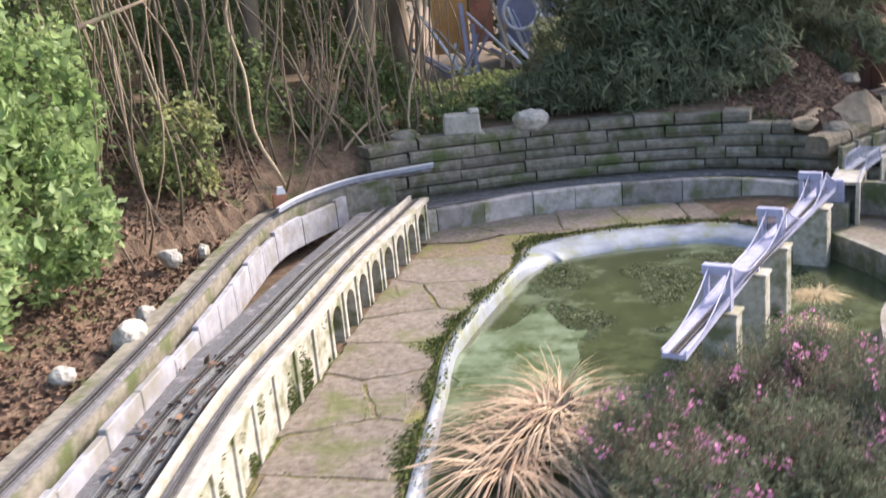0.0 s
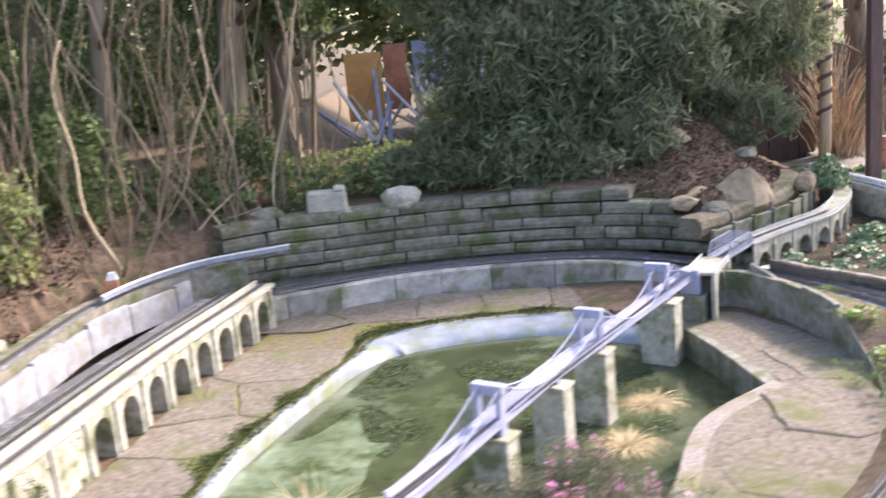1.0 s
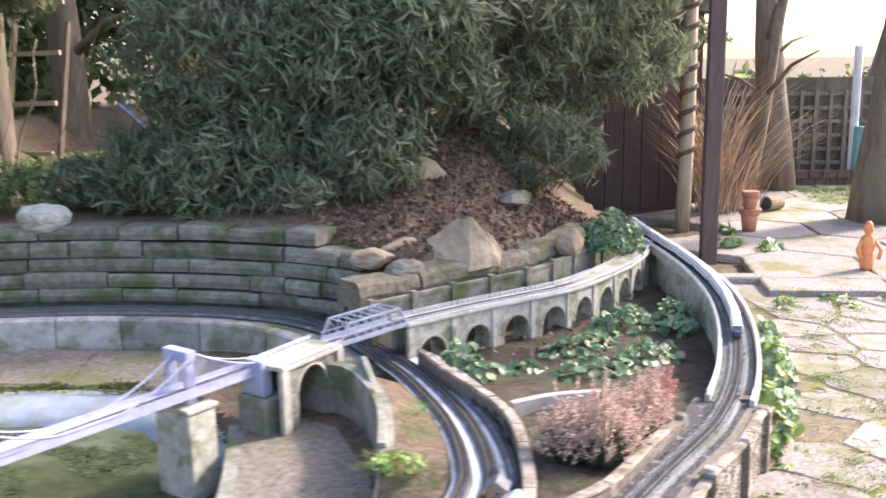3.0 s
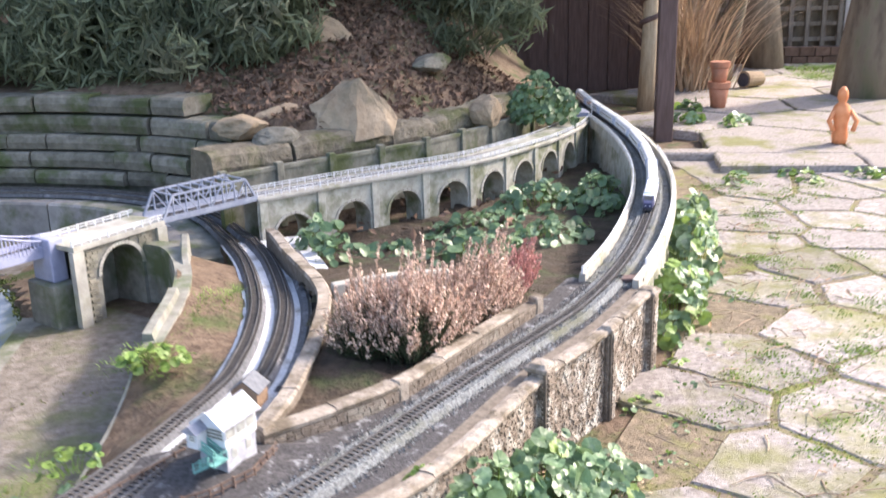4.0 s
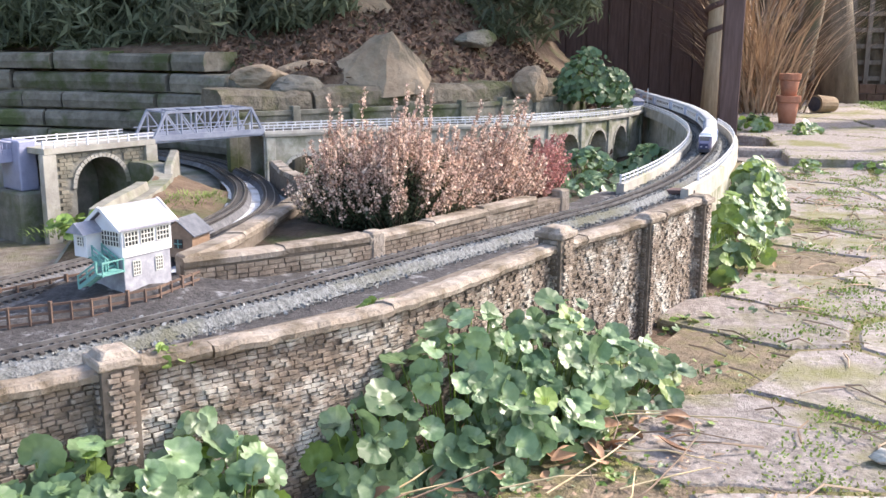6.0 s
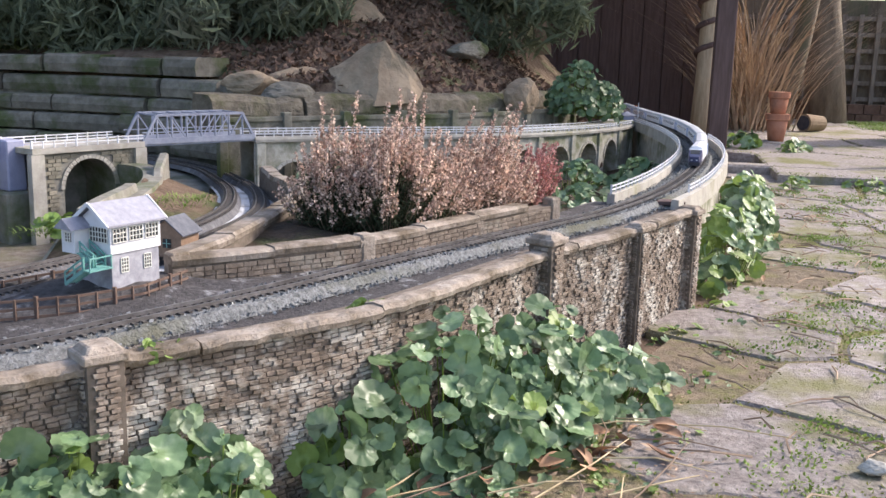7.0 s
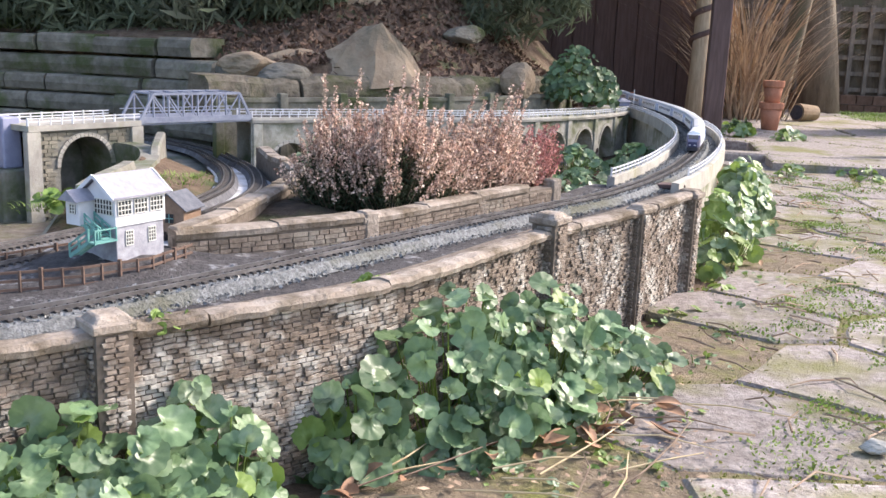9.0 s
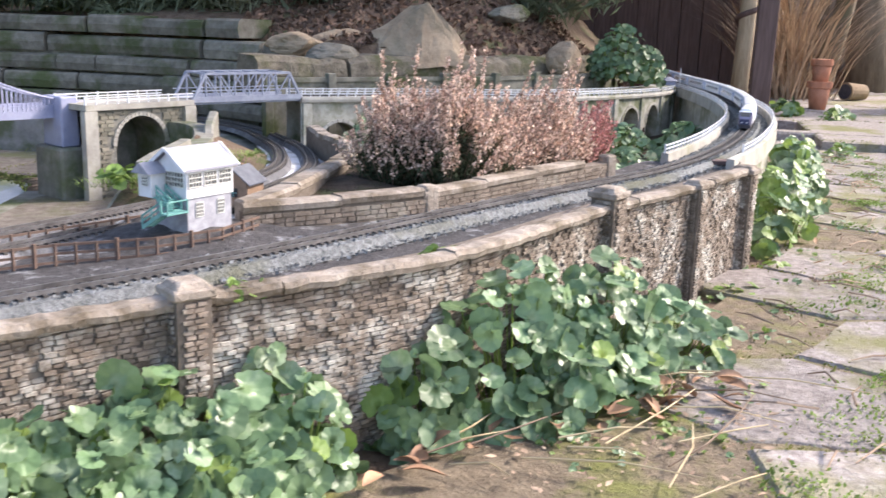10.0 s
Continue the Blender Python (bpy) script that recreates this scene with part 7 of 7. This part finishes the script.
gnome.tube([(4.525, 7.15, 0.285), (4.50, 7.13, 0.24), (4.515, 7.11, 0.20)], 0.011, 7).tube([(4.595, 7.15, 0.285), (4.62, 7.13, 0.24), (4.60, 7.11, 0.20)], 0.011, 7)
ORANGE = material("orange_glaze", (0.62, 0.20, 0.08), (0.75, 0.30, 0.14), 20, rough=0.5, bump=0)
single("garden_statue", gnome, ORANGE, "small orange garden statue on the step", "statue", (4.56, 7.16, 0.135), smooth=True)
dp = thing("drain_pole", "white pole with a teal lower sleeve", "pole", (5.56, 10.4, 0.1))
part("pole", Geo().tube([(5.56, 10.5, 0.1), (5.56, 10.5, 1.28)], 0.035, 10), WHITE, dp, "white pole")
part("sleeve", Geo().tube([(5.585, 10.46, 0.1), (5.60, 10.46, 0.62)], 0.05, 10), TEAL, dp, "teal sleeve")


# ---- trees and hedges ----
def tree(label, base, tall, r0, seed, lean=(0, 0), limbs=7, category="tree", bark=None):
    rr = random.Random(seed)
    t = thing("tree", label, category, base, "garden trees")
    pts = [Vector(base) + Vector((lean[0] * u + 0.04 * math.sin(5 * u + seed), lean[1] * u + 0.04 * math.cos(4 * u + seed), tall * u)) for u in np.linspace(0, 1, 9)]
    pts[0].z -= 0.15
    part("trunk", Geo().tube(pts, [r0 * (1.25 - 0.95 * u) for u in np.linspace(0, 1, 9)], 10), bark or BARK, t, smooth=True)
    for k in range(limbs):
        u = rr.uniform(0.3, 0.95)
        p = pts[int(u * 8)]
        a, l = rr.uniform(0, 6.28), tall * rr.uniform(0.15, 0.35)
        q = [p, p + Vector((math.cos(a) * l * 0.5, math.sin(a) * l * 0.5, l * 0.35)), p + Vector((math.cos(a) * l, math.sin(a) * l, l * 0.5))]
        part("limb", Geo().tube(q, [r0 * 0.4 * (1.2 - u), r0 * 0.28 * (1.2 - u), r0 * 0.08], 6), bark or BARK, t, smooth=True)
    return t


def crown(parent, blobs, per, size, mat, seed, up=0.0, aspect=0.5, label="dense small leaves"):
    rg = np.random.default_rng(seed)
    v, f = leaf_cards(rg, cloud(rg, blobs, per), size, up, aspect)
    stuff("crown", v.tolist(), f.tolist(), mat, label, "", parent)


t = tree("dark drooping conifer behind the garden wall", (1.9, 7.5, 0.7), 2.6, 0.09, 1, (0.1, 0.1), 12)
crown(t, [(1.2, 7.0, 1.25, 0.45, 0.35, 0.42), (0.9, 7.5, 0.85, 0.35, 0.3, 0.25), (0.55, 6.85, 0.66, 0.3, 0.2, 0.12), (0.95, 6.75, 0.72, 0.35, 0.22, 0.2), (1.35, 6.65, 0.70, 0.35, 0.22, 0.24), (1.75, 6.6, 0.66, 0.32, 0.2, 0.2), (2.05, 6.75, 0.80, 0.3, 0.22, 0.25), (1.6, 7.4, 0.75, 0.4, 0.25, 0.2), (1.75, 6.95, 1.2, 0.45, 0.35, 0.45), (2.25, 7.05, 1.35, 0.45, 0.35, 0.42), (1.5, 7.15, 1.75, 0.5, 0.4, 0.4), (2.1, 7.2, 1.9, 0.5, 0.4, 0.4), (1.0, 7.3, 1.8, 0.4, 0.4, 0.4), (1.45, 6.85, 0.95, 0.35, 0.25, 0.28), (2.6, 7.3, 1.7, 0.4, 0.35, 0.4)], 10500, 0.085, CONIFER, 2, -0.9, 0.16)
t = tree("grey-green conifer leaning over the bank", (2.9, 8.2, 0.7), 2.6, 0.09, 3, (0.0, -0.2), 12)
crown(t, [(2.75, 7.6, 1.45, 0.45, 0.35, 0.35), (3.1, 7.8, 1.7, 0.45, 0.35, 0.35), (2.6, 7.7, 1.95, 0.45, 0.35, 0.35), (3.0, 8.1, 2.2, 0.5, 0.4, 0.35), (2.95, 7.3, 0.75, 0.3, 0.25, 0.2), (2.6, 7.5, 0.9, 0.35, 0.25, 0.25), (3.15, 7.9, 1.15, 0.4, 0.3, 0.25), (3.45, 8.3, 1.32, 0.35, 0.3, 0.3), (3.2, 8.2, 1.7, 0.45, 0.3, 0.3), (3.6, 8.6, 1.8, 0.4, 0.3, 0.3)], 9000, 0.085, CONIFER, 4, -0.9, 0.16)
t = tree("ivy-clad tree among the hedge", (-0.55, 6.9, 0.4), 3.2, 0.10, 5, (0.1, 0.2), 9)
crown(t, [(-0.7, 7.0, 2.3, 0.6, 0.5, 0.5), (0.1, 7.3, 2.4, 0.5, 0.5, 0.5), (-0.2, 7.3, 2.0, 0.4, 0.4, 0.4)], 6000, 0.06, FOLIAGE, 6)
t = tree("ivy-clad tree beside the ladder", (-0.32, 7.6, 0.4), 3.2, 0.08, 15, (0.1, 0.2), 9)
crown(t, [(0.3, 7.7, 2.2, 0.4, 0.3, 0.35), (-0.15, 7.5, 1.9, 0.3, 0.3, 0.4)], 6000, 0.06, CONIFER, 16)
for k, (x, y, h, r0) in enumerate(((-1.6, 6.6, 3.4, 0.10), (-2.2, 5.6, 3.2, 0.08), (-1.15, 6.4, 3.3, 0.06), (-2.0, 4.4, 3.0, 0.07), (-1.2, 8.0, 3.6, 0.12), (-0.55, 9.0, 3.8, 0.12), (1.75, 9.6, 3.8, 0.12), (-2.4, 7.5, 3.6, 0.12))):
    tree("bare ivy-hung trunk in the hedge", (x, y, 0.3), h, r0, 20 + k, (0.15 * math.sin(k), 0.1), 8)
FRESH = material("fresh_hedge_leaf", (0.19, 0.29, 0.11), (0.32, 0.42, 0.20), 3, (0.40, 0.46, 0.24), 1.5, 0.3, rough=0.5, bump=0, vary=0.35, island=True, trans=0.45)
hedge = thing("hedge", "overgrown bright-leaved hedge beside the tracks", "hedge", (-1.7, 4.2, 0.3), "hedges")
crown(hedge, [(-1.75, 3.5, 1.05, 0.3, 0.35, 0.5), (-1.6, 3.3, 0.7, 0.22, 0.3, 0.3), (-1.95, 3.9, 1.4, 0.35, 0.4, 0.5), (-2.1, 3.2, 1.4, 0.4, 0.4, 0.5), (-1.5, 4.0, 0.65, 0.2, 0.3, 0.3), (-1.75, 4.5, 1.1, 0.3, 0.3, 0.4)], 11000, 0.045, FRESH, 31, 0.3, 0.6)
hedge = thing("hedge", "tangled dark ivy hedge along the high track", "hedge", (-1.2, 6.2, 0.3), "hedges")
crown(hedge, [(-1.5, 5.4, 0.5, 0.25, 0.4, 0.28), (-1.1, 6.1, 0.5, 0.3, 0.3, 0.25), (-0.6, 6.5, 0.55, 0.35, 0.25, 0.2), (-0.1, 6.65, 0.6, 0.3, 0.2, 0.15), (-2.0, 5.6, 1.2, 0.3, 0.5, 0.7), (-1.6, 6.6, 1.4, 0.4, 0.4, 0.8), (-1.0, 7.0, 1.6, 0.4, 0.3, 0.7), (0.4, 6.75, 0.62, 0.25, 0.2, 0.13), (-1.35, 5.2, 0.75, 0.2, 0.3, 0.35), (-1.2, 5.9, 0.95, 0.25, 0.2, 0.4), (-0.5, 6.7, 0.85, 0.3, 0.2, 0.3), (-1.9, 4.8, 0.6, 0.3, 0.3, 0.4), (0.3, 7.1, 0.56, 0.45, 0.3, 0.1), (0.05, 7.6, 0.60, 0.45, 0.3, 0.12), (0.65, 7.7, 0.58, 0.45, 0.35, 0.1), (0.1, 8.3, 0.60, 0.5, 0.4, 0.1), (0.9, 8.4, 0.58, 0.5, 0.4, 0.1), (-0.5, 7.2, 0.65, 0.4, 0.3, 0.2), (-0.9, 6.5, 0.62, 0.3, 0.25, 0.25), (-1.5, 6.1, 0.65, 0.3, 0.3, 0.3)], 6500, 0.036, FOLIAGE, 33, 0.3, 0.6)
far = thing("woodland_edge", "dark leafy woodland behind the garden", "trees", (-1.0, 10.0, 0.3), "hedges")
crown(far, [(-5, 5, 1.5, 1.2, 1.5, 1.7), (-4.5, 7.5, 1.7, 1.2, 1.2, 1.8), (-3.4, 9.0, 1.8, 1.2, 1.0, 1.9), (-2.0, 10.0, 1.9, 1.2, 0.9, 2.0), (-0.9, 10.8, 2.6, 0.8, 0.8, 1.6), (1.4, 10.5, 2.0, 1.1, 0.8, 2.1), (2.4, 10.9, 2.0, 0.9, 0.7, 1.6), (0.2, 11.6, 2.6, 1.1, 0.8, 1.4), (-3.0, 4.0, 1.5, 0.7, 1.0, 1.6), (-3.2, 6.2, 1.6, 0.8, 1.0, 1.7), (3.6, 11.6, 1.4, 0.8, 0.6, 0.8)], 1150, 0.12, FOLIAGE, 35, 0.2, 0.6)
t = tree("bare brown tree beyond the patio", (4.9, 10.2, 0.1), 3.2, 0.12, 41, (-0.3, 0), 6)
t = tree("bare forked tree beyond the patio", (5.9, 11.2, 0.1), 3.4, 0.14, 43, (0.5, 0), 6)
t = tree("broad dark tree trunk at the patio edge", (5.12, 8.62, 0.1), 3.0, 0.16, 44, (0.15, 0), 2)
t = tree("slim bent tree beside the carved pole with an added shading canopy", (4.35, 9.35, 0.1), 2.2, 0.06, 45, (0.5, 0.2), 5)
# The high leaf blobs are added above the view to shade the bank.
crown(t, [(4.9, 7.9, 2.5, 0.8, 0.7, 0.25), (5.3, 8.4, 2.6, 0.8, 0.7, 0.25), (4.3, 7.8, 2.4, 0.7, 0.6, 0.25), (5.0, 7.2, 2.5, 0.7, 0.5, 0.25), (4.4, 8.6, 2.5, 0.8, 0.6, 0.25), (3.9, 9.1, 1.35, 0.35, 0.25, 0.12)], 3000, 0.07, CONIFER, 46, -0.5, 0.25)
h2 = thing("hedge", "distant hedge beyond the trellis fence", "hedge", (5.5, 11.2, 0.1), "hedges")
crown(h2, [(5.0, 11.4, 0.6, 0.7, 0.4, 0.5), (6.2, 11.4, 0.6, 0.8, 0.4, 0.55), (7.4, 11.0, 0.8, 0.8, 0.6, 0.8), (7.6, 9.0, 0.9, 0.8, 1.0, 0.9), (7.4, 6.5, 0.9, 0.6, 1.2, 0.9)], 2600, 0.10, FOLIAGE, 48)

# climbing stems in the hedge
vr = random.Random(77)
for k in range(110):
    u = k / 109
    x0 = -1.9 + 1.9 * u + vr.gauss(0, 0.1)
    y0 = 4.3 + 2.3 * u + vr.uniform(0, 0.9)
    z0 = ground_height(x0, y0) - 0.03
    h = vr.uniform(0.9, 2.2)
    ax, ay = vr.gauss(0, 0.30), vr.gauss(0, 0.2)
    ph = vr.uniform(0, 6)
    pts = [Vector((x0 + ax * q + 0.08 * math.sin(4 * q + ph) + 0.03 * math.sin(11 * q + ph), y0 + ay * q + 0.04 * math.cos(5 * q + ph), z0 + h * q)) for q in np.linspace(0, 1, 12)]
    w = vr.choice((0.004, 0.005, 0.006, 0.008, 0.012))
    single("climbing_stem", Geo().tube(pts, [w * (1.1 - 0.6 * q) for q in np.linspace(0, 1, 12)], 5), vr.choice((BARK, STEM, PALEWOOD)) if k % 3 == 0 else BARK, "bare climbing stem hanging in the hedge", "vine", tuple(pts[0]), "climbing stems in the hedge", smooth=True)
for a, b in (((-0.75, 6.1, 0.35), (-0.35, 6.35, 0.72)), ((-0.40, 6.12, 0.36), (-0.72, 6.3, 0.74)), ((-0.9, 6.2, 0.35), (-0.3, 6.4, 0.55))):
    single("fallen_branch", Geo().tube([a, tuple((Vector(a) + Vector(b)) / 2 + Vector((0, 0, 0.03))), b], [0.010, 0.008, 0.004], 6), PALEWOOD, "pale dead branch leaning in the hedge", "branch", a, "dead branches")
lad = thing("wooden_ladder", "old weathered wooden ladder among the trees", "ladder", (-0.4, 8.1, 0.5))
for x in (-0.62, -0.26):
    part("side_rail", Geo().bar((x, 8.12, 0.3), (x + 0.10, 8.3, 1.5), 0.03), BARK, lad)
for k in range(4):
    part("rung", Geo().bar((-0.60 + 0.03 * k, 8.11 + 0.05 * k, 0.66 + 0.32 * k), (-0.25 + 0.03 * k, 8.11 + 0.05 * k, 0.67 + 0.32 * k), 0.03), PALEWOOD, lad)
AMBER = material("amber_board", (0.62, 0.30, 0.10), (0.75, 0.42, 0.18), 8, rough=0.6, bump=0.1)
pile = thing("timber_pile", "pile of pale scrap timber against an orange board", "timber", (0.4, 9.4, 0.5))
part("board", Geo().box((0.06, 9.72, 1.05), (0.34, 0.03, 0.62)), AMBER, pile, "orange board")
part("board", Geo().box((0.36, 9.76, 1.12), (0.22, 0.03, 0.60)), TERRACOTTA, pile, "rusty red board")
part("board", Geo().box((0.80, 9.8, 1.10), (0.56, 0.03, 0.66)), LILAC, pile, "pale blue board")
for k in range(26):
    x, z = vr.uniform(0.05, 1.15), vr.uniform(0.5, 0.62)
    lean = vr.uniform(-0.55, 0.25)
    part("plank", Geo().bar((x, 9.25 + 0.25 * vr.random(), z), (x + lean, 9.66, z + vr.uniform(0.25, 0.75)), vr.uniform(0.02, 0.05), 0.015), (PALEWOOD, WHITE, LILAC)[k % 3], pile)
hoop = [(0.72 + 0.16 * math.cos(a), 9.5, 1.08 + 0.16 * math.sin(a)) for a in np.linspace(0, 6.283, 25)]
part("hoop", Geo().tube(hoop, 0.018, 6), WHITE, pile, "pale round hoop", smooth=True)
